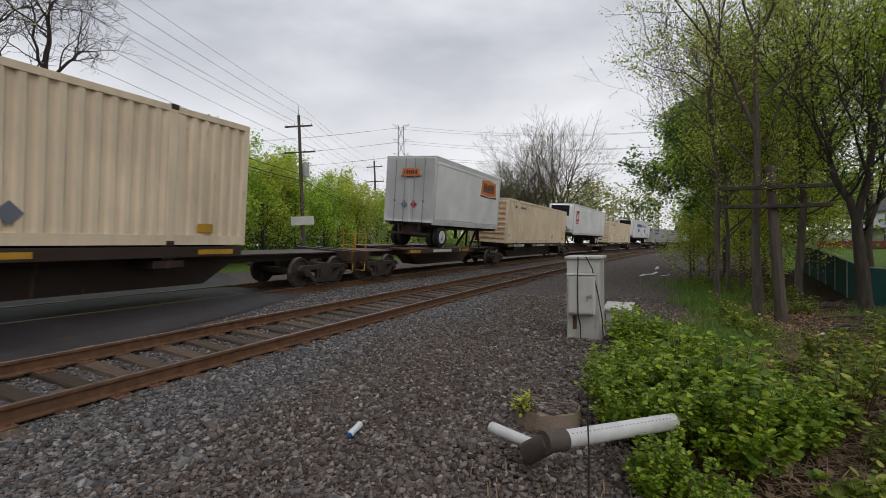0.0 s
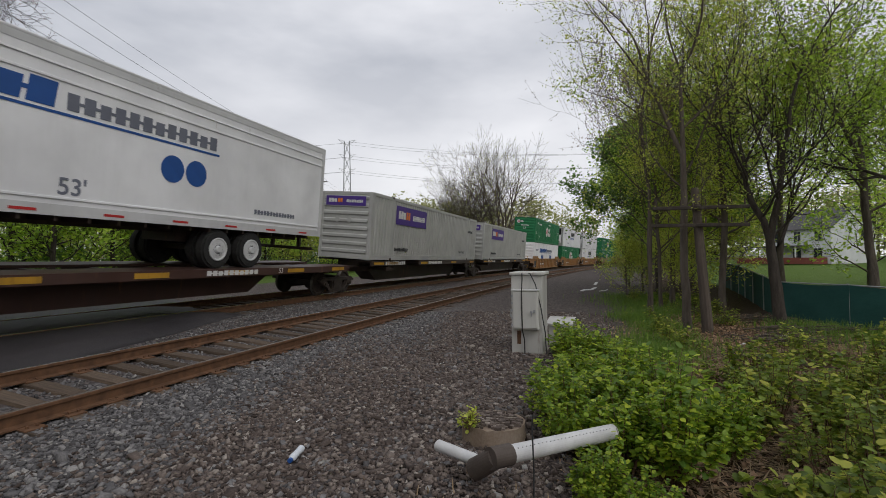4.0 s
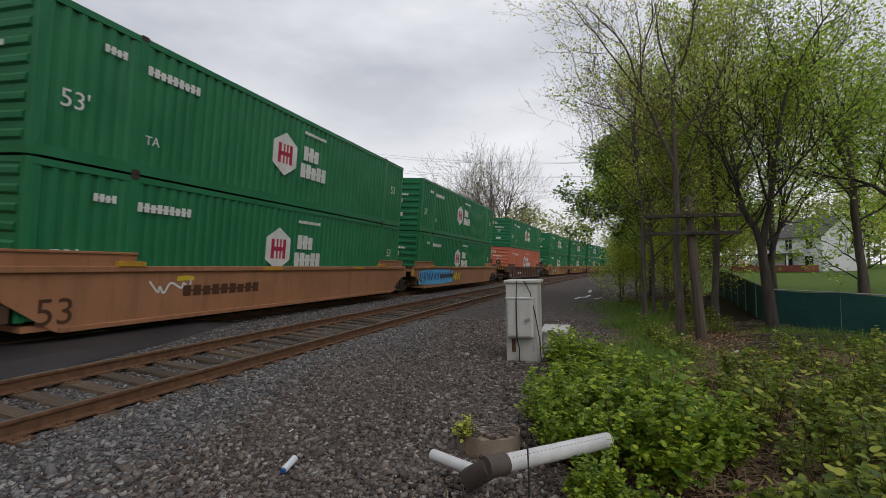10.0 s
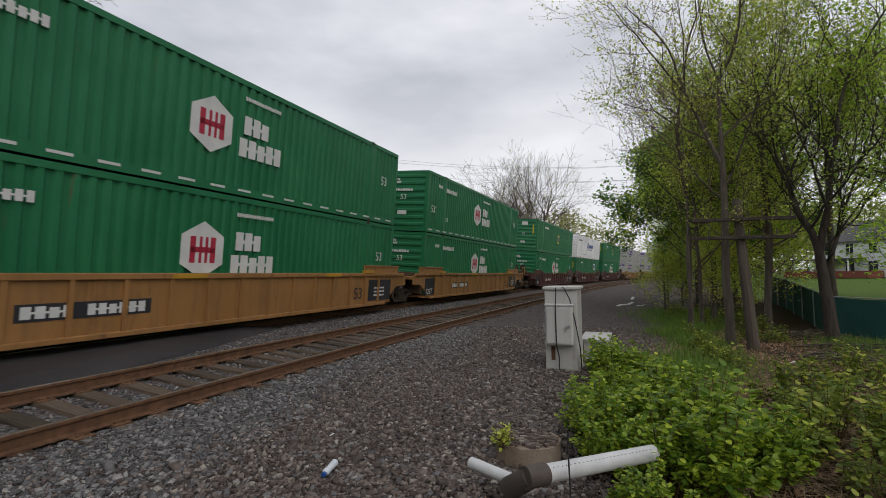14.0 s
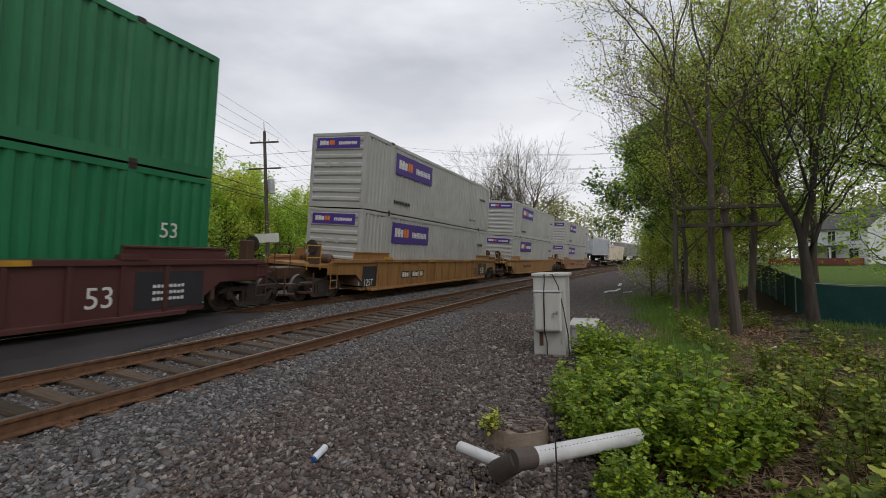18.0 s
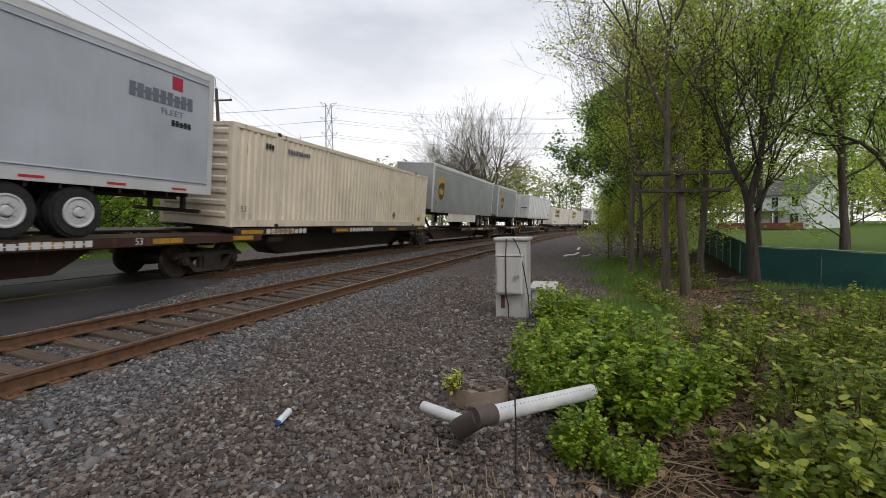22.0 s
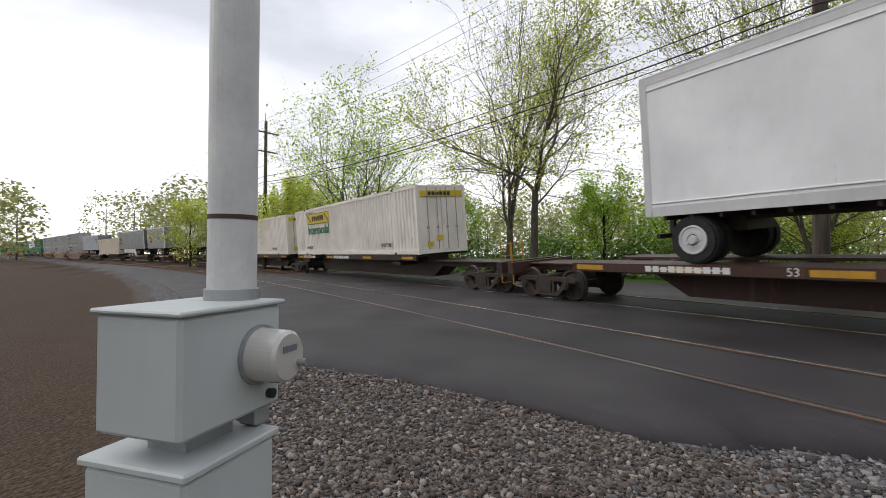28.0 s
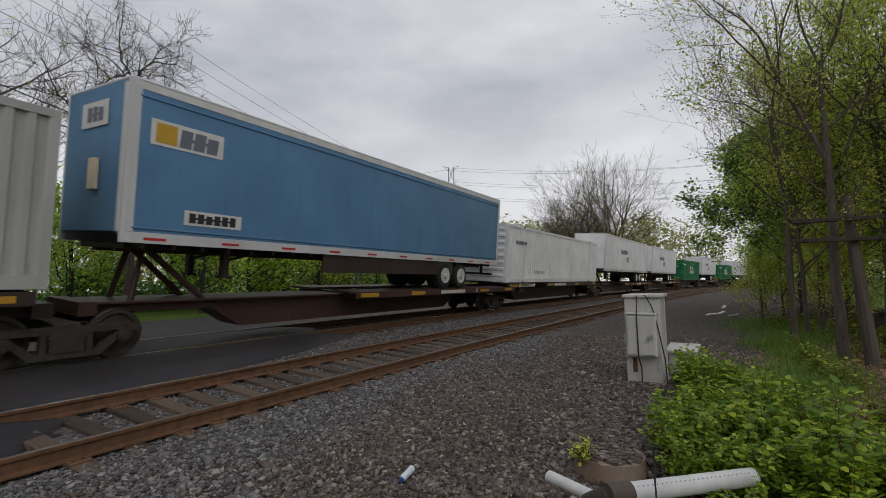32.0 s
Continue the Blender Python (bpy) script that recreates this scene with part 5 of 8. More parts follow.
    part("reflective_bar", slab("yellow", 0.9, 0.1), c, at=pose(1.475, 3.4, 1.33))
    if spec.get("graffiti"):
        graffiti(c, spec["graffiti"], X)
    return c


def stroke(c, pts, width, mat, X):
    """One brush stroke of paint along a bent line on the sill."""
    p = np.array(pts, float)
    t = np.linspace(0, len(p) - 1, 4 * len(p))
    q = np.stack([np.interp(t, np.arange(len(p)), p[:, 0]), np.interp(t, np.arange(len(p)), p[:, 1])], 1)
    for _ in range(2):
        q[1:-1] = (q[:-2] + 2 * q[1:-1] + q[2:]) / 4
    d = np.gradient(q, axis=0)
    d /= np.linalg.norm(d, axis=1)[:, None] + 1e-9
    n = np.stack([-d[:, 1], d[:, 0]], 1) * (width / 2 * (0.75 + 0.25 * np.sin(np.linspace(0.3, 2.8, len(q)))))[:, None]
    vs, k = [], len(q)
    for side in (q + n, q - n):
        vs += [(X, float(a), float(min(max(b, 0.32), 1.31))) for a, b in side]
    part("painted_tag", mesh_from("tag", vs, [(m, m + 1, k + m + 1, k + m) for m in range(k - 1)], mat), c)


def graffiti(c, kind, X):
    """Painted strokes and patches on the sill, no words."""
    rnd = random.Random(kind * 11)

    def scribble(y0, y1, z0, z1, n, width, mat, dx):
        pts = []
        for k in range(n):
            pts.append((y0 + (y1 - y0) * k / (n - 1) + rnd.uniform(-0.12, 0.12), (z0 if k % 2 else z1) + rnd.uniform(-0.08, 0.08)))
        stroke(c, pts, width, mat, X + dx)

    def patch(y0, y1, z0, z1, mat, dx):
        stroke(c, [(y0, (z0 + z1) / 2), ((y0 + y1) / 2, (z0 + z1) / 2 + 0.02), (y1, (z0 + z1) / 2)], z1 - z0, mat, X + dx)
    if kind == 1:
        patch(-1.5, 5.6, 0.38, 1.27, "tag_blue", 0.003)
        for k in range(11):
            scribble(-1.3 + k * 0.62, -1.0 + k * 0.62, 0.55, 1.15, 4, 0.07, "ink_sky" if k % 2 else "ink_grey", 0.006)
        stroke(c, [(-1.5, 0.4), (-1.56, 0.9), (-1.42, 1.24), (-0.9, 1.29)], 0.06, "ink_white", X + 0.006)
        scribble(-7.4, -6.0, 0.72, 1.0, 16, 0.05, "ink_white", 0.004)
        scribble(-6.2, -5.8, 0.9, 1.28, 5, 0.04, "ink_white", 0.004)
        patch(-6.8, -6.3, 1.02, 1.15, "panel_yellow", 0.003)
        patch(-4.8, -3.4, 1.05, 1.26, "ink_grey", 0.003)
        patch(-7.75, -7.45, 0.9, 1.08, "tag_red", 0.003)
    elif kind == 2:
        patch(-8.0, -2.2, 0.36, 1.27, "ink_sky", 0.003)
        for k in range(10):
            scribble(-7.9 + k * 0.56, -7.6 + k * 0.56, 0.5, 1.15, 5, 0.08, "ink_blue" if k % 3 else "ink_black", 0.006)
        scribble(-2.1, -0.6, 0.5, 1.1, 9, 0.14, "panel_yellow", 0.004)
    elif kind == 3:
        patch(-1.2, 4.4, 0.6, 1.28, "tag_sand", 0.002)
        for k in range(7):
            y = -1.1 + k * 0.8
            stroke(c, [(y, 0.6), (y + 0.12, 1.0), (y + 0.35, 1.27), (y + 0.5, 1.0), (y + 0.62, 0.58)] if k % 2 else [(y + 0.65, 1.18), (y + 0.3, 1.24), (y + 0.08, 0.95), (y + 0.35, 0.75), (y + 0.66, 0.62)], 0.17, "tag_olive" if k % 3 else "tag_moss", X + 0.005)
        patch(4.45, 5.2, 0.78, 0.9, "panel_yellow", 0.004)
        patch(4.4, 5.1, 0.42, 0.76, "tag_dusk", 0.004)
    else:
        scribble(-5.6, -4.4, 0.85, 1.1, 9, 0.05, "ink_white", 0.004)
        patch(-4.9, -4.4, 1.08, 1.2, "panel_yellow", 0.004)


def spine_car(spec):
    """An all-purpose spine car: a deep centre beam, wheel platforms, pedestals or a hitch, trucks."""
    mat = spec["car"]
    c = thing("spine_car", spec["car_label"], "freight car", "cars of the train")
    L, a, b = spec.get("len", BOX_L), spec["gap_f"], spec["gap_r"]
    f0, r1 = -(L / 2 + a - 0.1), L / 2 + b - 0.1
    bm = bmesh.new()
    add_prism(bm, [(f0, 0.82), (f0 + 2.6 + a * 0.4, 0.8), (f0 + 3.4 + a * 0.4, 0.32), (r1 - 3.4 - b * 0.4, 0.32), (r1 - 2.6 - b * 0.4, 0.8), (r1, 0.82), (r1, 1.02), (f0, 1.02)], "x", -0.42, 0.42)
    part("centre_beam", from_bm("beam", bm, mat), c)
    deck = spec["deck"]
    is_box = spec["load"] == "box"
    part("beam_flange", boxes(mat, (-0.62, f0, 1.0, 0.62, r1, 1.04)), c)
    if is_box:
        part("beam_riser", boxes(mat, (-0.55, -L / 2 + 0.5, 1.04, 0.55, L / 2 - 0.5, deck - 0.03), bevel=0.01), c)
    if is_box:
        for yy in (-POST if L > 13 else -L / 2 + 0.4, POST if L > 13 else L / 2 - 0.4):
            part("outrigger", boxes(mat, (-1.3, yy - 0.35, 0.86, 1.3, yy + 0.35, 1.03), bevel=0.015), c, at=pose(0, 0, 0))
            for sx in (-1, 1):
                part("pedestal", boxes("car_dark", (sx * 1.0, yy - 0.16, 1.03, sx * 1.29, yy + 0.16, deck), bevel=0.02), c)
        for y0, y1 in ((-2.6, 7.9), (-7.9, -5.0)):
            if L > 13:
                pf = part("side_platform", boxes(mat, (0.5, y0, deck - 0.09, 1.30, y1, deck - 0.03), (1.28, y0, deck - 0.24, 1.36, y1, deck - 0.02)), c)
                part("side_platform", boxes(mat, (-1.36, y0, deck - 0.09, -0.5, y1, deck - 0.03)), c)
                for q in (y0 + 0.2, (y0 + y1) / 2, y1 - 1.2):
                    part("reflective_bar", slab("yellow", 0.95, 0.11), pf, at=pose(1.361, q, deck - 0.19))
                part("serial_mark", word_bars(9, 2.2, 0.16, "ink_white", 0.28), pf, at=pose(1.361, y0 + 1.3, deck - 0.21))
    else:
        d = spec.get("nose", -1)
        wc = -d * (L / 2 - 3.9 if L > 10 else L / 2 - 1.2)
        wl = 5.9 if L > 10 else 3.4
        dm = "car_brown" if mat == "car_dark" else mat
        pf = part("wheel_platform", boxes(dm, (0.5, wc - wl, deck - 0.06, 1.42, wc + wl, deck), (1.36, wc - wl, deck - 0.2, 1.43, wc + wl, deck)), c)
        part("wheel_platform", boxes(dm, (-1.42, wc - wl, deck - 0.06, -0.5, wc + wl, deck)), c)
        for q in np.arange(wc - wl + 0.3, wc + wl, 1.4):
            part("platform_beam", cached(("pbeam", dm, deck), lambda: boxes(dm, (-1.36, 0, deck - 0.2, 1.36, 0.12, deck - 0.06))), c, at=pose(0, float(q), 0))
        for q in np.arange(wc - wl + 0.15, wc + wl - 0.9, 2.6):
            part("reflective_bar", slab("yellow", 0.85, 0.12), pf, at=pose(1.431, float(q), deck - 0.16))
        part("serial_mark", word_bars(10, 1.9, 0.13, "ink_white", 0.25), pf, at=pose(1.432, wc - 1.2, deck - 0.165))
        part("size_mark", lettering("53", "ink_white", 0.15), pf, at=pose(1.432, wc + 1.6, deck - 0.16))
        hy = d * (L / 2 - 0.9)
        bm = bmesh.new()
        for sx in (-1, 1):
            add_cyl(bm, (sx * 0.45, hy - d * 1.3, 1.02), (sx * 0.3, hy, deck + 1.0), 0.07, n=8)
            add_cyl(bm, (sx * 0.45, hy + d * 0.25, 1.02), (sx * 0.3, hy, deck + 1.0), 0.06, n=8)
        add_box(bm, -0.5, hy - 0.4, deck + 0.98, 0.5, hy + 0.4, deck + 1.05)
        part("hitch", from_bm("hitch", bm, "car_brown"), c, "rusty folding trailer hitch")
        if not spec.get("dark_ends"):
            part("end_band", boxes("yellow", (0.43, -d * (L / 2) - 0.9, 0.84, 0.445, -d * (L / 2) + 0.9, 0.98)), c)
    for d, gap, own in ((-1, a, spec["truck_f"]), (1, b, spec["truck_r"])):
        e1 = d * (L / 2 + gap - 0.1)
        if own:
            add_truck(c, d * (L / 2 + (gap if gap < 2.0 else gap - 1.5)))
        if gap >= 2.0:
            part("end_sill", boxes(mat, (-1.3, min(e1, e1 - d * 0.25), 0.75, 1.3, max(e1, e1 - d * 0.25), 1.1)), c)
            part("coupler", boxes("truck_iron", (-0.13, min(e1, e1 + d * 0.35), 0.72, 0.13, max(e1, e1 + d * 0.35), 0.98), bevel=0.03), c)
            bm = bmesh.new()
            add_cyl(bm, (1.2, e1 - d * 0.12, 0.4), (1.2, e1 - d * 0.12, 1.75), 0.02, n=6)
            add_cyl(bm, (0.75, e1 - d * 0.12, 0.4), (0.75, e1 - d * 0.12, 1.75), 0.02, n=6)
            for q in (0.4, 0.7, 1.3, 1.7):
                add_cyl(bm, (0.75, e1 - d * 0.12, q), (1.2, e1 - d * 0.12, q), 0.018, n=6)
            part("ladder", from_bm("ladder", bm, "yellow"), c)
        else:
            part("end_sill", boxes(mat, (-0.7, min(e1, e1 - d * 0.3), 0.8, 0.7, max(e1, e1 - d * 0.3), 1.06)), c)
    return c

# ---- what the train is made of: front of each load along the train, load, car ----
T_TAN = dict(kind="box", mat="tan", style="plain", label="tan corrugated steel shipping container with rust streaks on a spine car")
T_HEX = dict(kind="box", mat="green", style="hexa", label="green corrugated shipping container with a pale hexagon emblem")
T_EXP = dict(kind="box", mat="grey", style="express", label="light grey corrugated shipping container with a purple sign")
T_BANNER = dict(kind="box", mat="white_old", style="banner", label="off-white corrugated shipping container with a yellow sign and green lettering")
T_RED = dict(kind="box", mat="red", style="hexa", label="orange-red corrugated shipping container with a pale hexagon emblem")
T_PLAQUE = dict(kind="box", mat="green_dull", style="plaque", label="dull green corrugated shipping container with a small pale sign")
SPINE = ("spine", "car_dark", "dark grimy all-purpose spine car with yellow reflective bars")
SPINE_B = ("spine", "car_brown", "rust-brown all-purpose spine car with yellow reflective bars")


def van(mat, style, label, **k):
    return dict(kind="van", mat=mat, style=style, label=label, **k)


YPUP = "short white trailer with orange signs, secured on a spine car"
W_BROWN = ("well", "well_yellow", "yellow-brown ribbed well car with rust stains")
W_TAG = ("well", "well_orange", "orange-brown smooth-sided well car with painted tags")
W_DARK = ("well", "well_brown", "dark brown ribbed well car")
W_MAR = ("well", "well_maroon", "maroon ribbed well car")
# front, length, lower or only load, upper load, car, extras
CONSIST = [
    (-7.2, 16.15, T_TAN, None, SPINE, {}),
    (19.1, 8.53, van("white", "yellow", YPUP, nose=1), None, SPINE_B, {}),
    (29.43, 16.15, dict(T_TAN, end_mat="tan_rusty", label="tan corrugated steel shipping container, its front end stained with rust"), None, SPINE, {}),
    (48.5, 16.15, van("white", "arrow", "white refrigerated trailer with a red square sign on a spine car"), None, SPINE_B, {}),
    (67.85, 16.15, T_TAN, None, SPINE, {}),
    (86.4, 16.15, van("white", "dotted_reefer", "white refrigerated trailer with blue lettering and blue dots"), None, SPINE_B, {}),
    (106.2, 16.15, T_EXP, None, SPINE, {}),
    (124.35, 16.15, T_EXP, None, SPINE, {}),
    (144.93, 16.15, dict(kind="box", mat="white", style="ship", label="white shipping container with blue lettering in a well car"), T_HEX, W_BROWN, {}),
    (164.39, 16.15, dict(T_HEX, low=True), dict(kind="box", mat="white", style="reefer", label="white refrigerated container with heavy black lettering"), W_BROWN, {}),
    (183.4, 16.15, dict(kind="box", mat="white", style="reefer", label="white refrigerated container with heavy black lettering"), dict(kind="box", mat="white", style="reefer", hexa=True, label="white refrigerated container with a grey hexagon emblem"), W_BROWN, {}),
    (206.34, 16.15, dict(T_HEX, low=True, dashes=True), dict(T_HEX, dashes=True), W_TAG, dict(ribs=False, graffiti=1)),
    (225.45, 16.15, dict(T_HEX, low=True), T_HEX, W_TAG, dict(ribs=False, graffiti=4)),
    (244.2, 16.15, dict(T_HEX, low=True), T_HEX, W_TAG, dict(ribs=False, graffiti=2)),
    (267.6, 16.15, dict(T_RED, low=True), T_HEX, W_DARK, {}),
    (290.3, 16.15, dict(T_HEX, low=True), T_HEX, W_BROWN, {}),
    (309.1, 16.15, dict(T_HEX, low=True, dashes=True), dict(T_HEX, dashes=True), W_BROWN, {}),
    (328.2, 16.15, dict(T_HEX, low=True, dashes=True), dict(T_HEX, dashes=True), W_BROWN, {}),
    (350.75, 16.15, dict(T_HEX, low=True), T_PLAQUE, W_MAR, {}),
    (369.85, 16.15, dict(T_PLAQUE, low=True), dict(kind="box", mat="white", style="slanted", label="white corrugated shipping container with a blue shield emblem"), W_MAR, {}),
    (388.85, 16.15, dict(T_HEX, low=True), T_PLAQUE, W_MAR, {}),
    (411.9, 16.15, T_EXP, T_EXP, W_BROWN, {}),
    (434.95, 16.15, T_EXP, T_EXP, ("well", "well_yellow", "yellow smooth-sided well car, scuffed and stained"), dict(ribs=False)),
    (458.15, 16.15, T_EXP, T_EXP, ("well", "well_orange", "brown smooth-sided well car with painted tags"), dict(ribs=False, graffiti=3)),
    (479.05, 16.15, van("pale_blue", "wordvan", "pale blue-white trailer with dark lettering near its doors"), None, SPINE_B, {}),
    (495.85, 16.15, dict(T_TAN, mat="tan_pale", label="pale tan corrugated steel shipping container, badly rust-streaked"), None, SPINE, {}),
    (512.95, 16.15, van("grey_van", "shield", "grey trailer with a brown and gold shield emblem"), None, SPINE_B, {}),
    (531.2, 8.53, van("grey_van", "shield", "short grey trailer with a brown and gold shield emblem"), None, SPINE_B, {}),
    (547.75, 16.15, van("white", "rib", "white trailer with upright side ribs and rusty hinges", nose=1), None, SPINE_B, {}),
    (566.6, 16.15, T_BANNER, None, SPINE, {}),
    (584.65, 16.15, dict(T_BANNER, low=True), None, SPINE, {}),
    (611.3, 8.53, van("white", "yellow", YPUP, nose=1), None, SPINE_B, {}),
    (623.4, 16.15, van("white", "dotted", "white trailer with blue lettering and blue dots on a spine car"), None, SPINE_B, {}),
    (641.6, 16.15, T_RED, None, SPINE, {}),
    (658.6, 16.15, van("white", "dotted", "white trailer with blue lettering, its doors facing forward", nose=1), None, SPINE_B, {}),
    (677.6, 16.15, van("white", "reefer", "plain white refrigerated trailer on a spine car"), None, SPINE_B, {}),
    (694.45, 16.15, T_EXP, None, SPINE, {}),
    (711.45, 16.15, van("blue", "bluevan", "faded blue trailer with a white sign on its front"), None, SPINE_B, {}),
    (728.6, 16.15, dict(kind="box", mat="white", style="ship", blank=True, label="plain white shipping container on a spine car"), None, SPINE, {}),
    (746.9, 16.15, van("white", "van", "white trailer with grey lettering on a spine car"), None, SPINE_B, {}),
    (765.3, 14.0, van("white", "van", "white trailer with grey lettering on a spine car"), None, SPINE_B, {}),
    (784.6, 12.2, T_HEX, None, SPINE, {}),
    (798.6, 12.8, van("white", "van", "white trailer far down the train"), None, SPINE_B, {}),
    (815.6, 12.2, T_HEX, None, SPINE, {}),
    (829.5, 16.15, van("white", "van", "white trailer far down the train"), None, SPINE_B, {}),
    (848.0, 16.15, T_TAN, None, SPINE, {}),
]
SPEED = [(0, 21.96), (12, 21.99), (24, 22.25), (32, 22.21)]


def run(t):
    """Metres that the train has gone at t seconds."""
    ts = np.linspace(0, t, 65)
    return float(np.trapz(np.interp(ts, [p[0] for p in SPEED], [p[1] for p in SPEED]), ts)) if t else 0.0


WELL_FLOOR, STACK_GAP = 0.42, 0.03
BOX_DECK, VAN_DECK = 1.34, 1.15
MOVING = []
for i, (front, ln, low, high, (kind, cmat, clabel), extra) in enumerate(CONSIST):
    back = front + ln
    gap_f = (front - (CONSIST[i - 1][0] + CONSIST[i - 1][1])) / 2 if i else 1.5
    gap_r = (CONSIST[i + 1][0] - back) / 2 if i + 1 < len(CONSIST) else 1.5
    gap_f, gap_r = max(gap_f, 0.35), max(gap_r, 0.35)
    limit = 2.0
    spec = dict(extra, car=cmat, car_label=clabel, gap_f=gap_f, gap_r=gap_r, truck_f=gap_f >= limit or i == 0, truck_r=True, len=ln)
    centre = (front + back) / 2
    if kind == "well":
        car = well_car(spec)
        base = WELL_FLOOR
    else:
        base = BOX_DECK if low["kind"] == "box" else VAN_DECK
        spec.update(load=low["kind"], deck=base, nose=low.get("nose", -1))
        car = spine_car(spec)
    MOVING.append((car, centre, 0.0))
    for load in (low, high):
        if load is None:
            continue
        load = dict(load, len=ln, group="loads of the train")
        ob = container(load) if load["kind"] == "box" else trailer(load)
        MOVING.append((ob, centre, base))
        base += BOX_H + STACK_GAP


def rail_pose(s, lift):
    """Pose of a car's middle on the far track: it follows the bend and leans with the banked rails."""
    xa, ya, _ = on_track(s - 6.5, FAR_CENTRE)
    xb, yb, _ = on_track(s + 6.5, FAR_CENTRE)
    turn = math.atan2(xb - xa, yb - ya)
    return pose((xa + xb) / 2, (ya + yb) / 2, FAR_Z, 0, 0, -math.degrees(turn)) @ pose(0, 0, 0, 0, LEAN, 0) @ pose(0, 0, lift)

# ---- trees and plants ----


class Sprig:
    """Gathers tapered tubes and leaves as plain arrays."""

    def __init__(self, seed):
        self.rng = np.random.default_rng(seed)
        self.rods = {}
        self.twig = 0.004
        self.sprays = []

    def tube(self, pts, radii, sides):
        self.rods.setdefault((len(pts), sides), []).append((pts, radii))

    def fork(self, p, d, length, r, depth, up=0.10, ang=0.5, side=2, wig=0.13):
        """A limb that bends a little, forks at its end and bears shorter shoots along it."""
        rng, k = self.rng, 4
        d = np.array(d, float)
        d /= np.linalg.norm(d)
        pts, dirs = [np.array(p, float)], []
        for _ in range(k):
            d = d + rng.normal(0, wig, 3) + np.array([0, 0, up])
            d /= np.linalg.norm(d)
            dirs.append(d)
            pts.append(pts[-1] + d * length / k)
        r = max(r, self.twig)
        end = max(r * 0.66, self.twig * 0.8)
        self.tube(pts, np.linspace(r, end, k + 1), 7 if r > 0.05 else 5 if r > 0.02 else 3)
        if depth <= 0:
            self.sprays.append(pts)
            return
        n, turn = (3 if rng.random() < 0.25 else 2), rng.uniform(0, 6.28)
        todo = [(k, turn + i * 6.28 / n + rng.normal(0, 0.3), ang * rng.uniform(0.5, 1.2) * (0.65 if i == 0 else 1.15), length * rng.uniform(0.68, 0.92), end * (0.88 if i == 0 else 0.7), depth - 1) for i in range(n)]
        todo += [(rng.uniform(0.8, k - 0.2), rng.uniform(0, 6.28), rng.uniform(0.7, 1.15), length * rng.uniform(0.45, 0.75), r * 0.42, max(depth - 2, 0)) for _ in range(side)]
        for x, az, bend, ln, rr, dep in todo:
            a = min(int(x), k - 1)
            ax = dirs[a]
            u = np.cross(ax, [0.3, 0.2, 1.0] if abs(ax[2]) < 0.9 else [1.0, 0.1, 0])
            u /= np.linalg.norm(u)
            w = np.cross(ax, u)
            nd = ax * math.cos(bend) + (u * math.cos(az) + w * math.sin(az)) * math.sin(bend)
            self.fork(pts[a] + (pts[a + 1] - pts[a]) * (x - a), nd, ln, rr, dep, up, ang, side, wig)

    def wood(self, name, mat):
        vs, fs, n0 = [], [], 0
        for (k, sides), rods in self.rods.items():
            pts = np.array([r[0] for r in rods], float)
            rad = np.array([r[1] for r in rods], float)
            m = len(rods)
            d = np.gradient(pts, axis=1)
            d /= np.linalg.norm(d, axis=2)[..., None] + 1e-9
            ref = np.where(np.abs(d[..., 2:3]) > 0.9, [1.0, 0, 0], [0, 0, 1.0])
            a = np.cross(d, ref)
            a /= np.linalg.norm(a, axis=2)[..., None] + 1e-9
            b = np.cross(d, a)
            an = np.linspace(0, 2 * np.pi, sides, endpoint=False)[None, None, :, None]
            ring = pts[:, :, None] + rad[:, :, None, None] * (np.cos(an) * a[:, :, None] + np.sin(an) * b[:, :, None])
            vs.append(ring.reshape(-1, 3))
            i = np.arange(k - 1)[:, None] * sides
            j = np.arange(sides)[None, :]
            q = np.stack([i + j, i + (j + 1) % sides, i + sides + (j + 1) % sides, i + sides + j], -1).reshape(-1, 4)
            fs.append((q[None] + (np.arange(m) * k * sides)[:, None, None] + n0).reshape(-1, 4))
            n0 += m * k * sides
        return mesh_from(name, np.concatenate(vs), np.concatenate(fs), mat, True)


def leaf_cloud(name, centres, size, mat, rng, droop=0.3, shape=1.7):
    """Leaves as small folded blades, each an island of its own."""
    c = np.asarray(centres, float)
    n = len(c)
    a = rng.uniform(0, 2 * np.pi, n)
    tilt = rng.normal(-droop, 0.5, n)
    u = np.stack([np.cos(a) * np.cos(tilt), np.sin(a) * np.cos(tilt), np.sin(tilt)], 1)
    w = np.cross(u, np.stack([rng.normal(0, 0.35, n), rng.normal(0, 0.35, n), np.ones(n)], 1))
    w /= np.linalg.norm(w, axis=1)[:, None] + 1e-9
    nrm = np.cross(w, u)
    s = (size * rng.uniform(0.6, 1.35, n))[:, None]
    base, tip = c, c + u * s
    mid = c + u * s * 0.45
    half = w * s / shape / 2
    lift = nrm * s * 0.10
    v = np.stack([base, mid + half + lift, tip, mid - half + lift], 1).reshape(-1, 3)
    k = np.arange(n)[:, None] * 4
    f = np.concatenate([k + [[0, 1, 2]], k + [[0, 2, 3]]], 0)
    return mesh_from(name, v, f, mat)


TREE_KINDS = {}


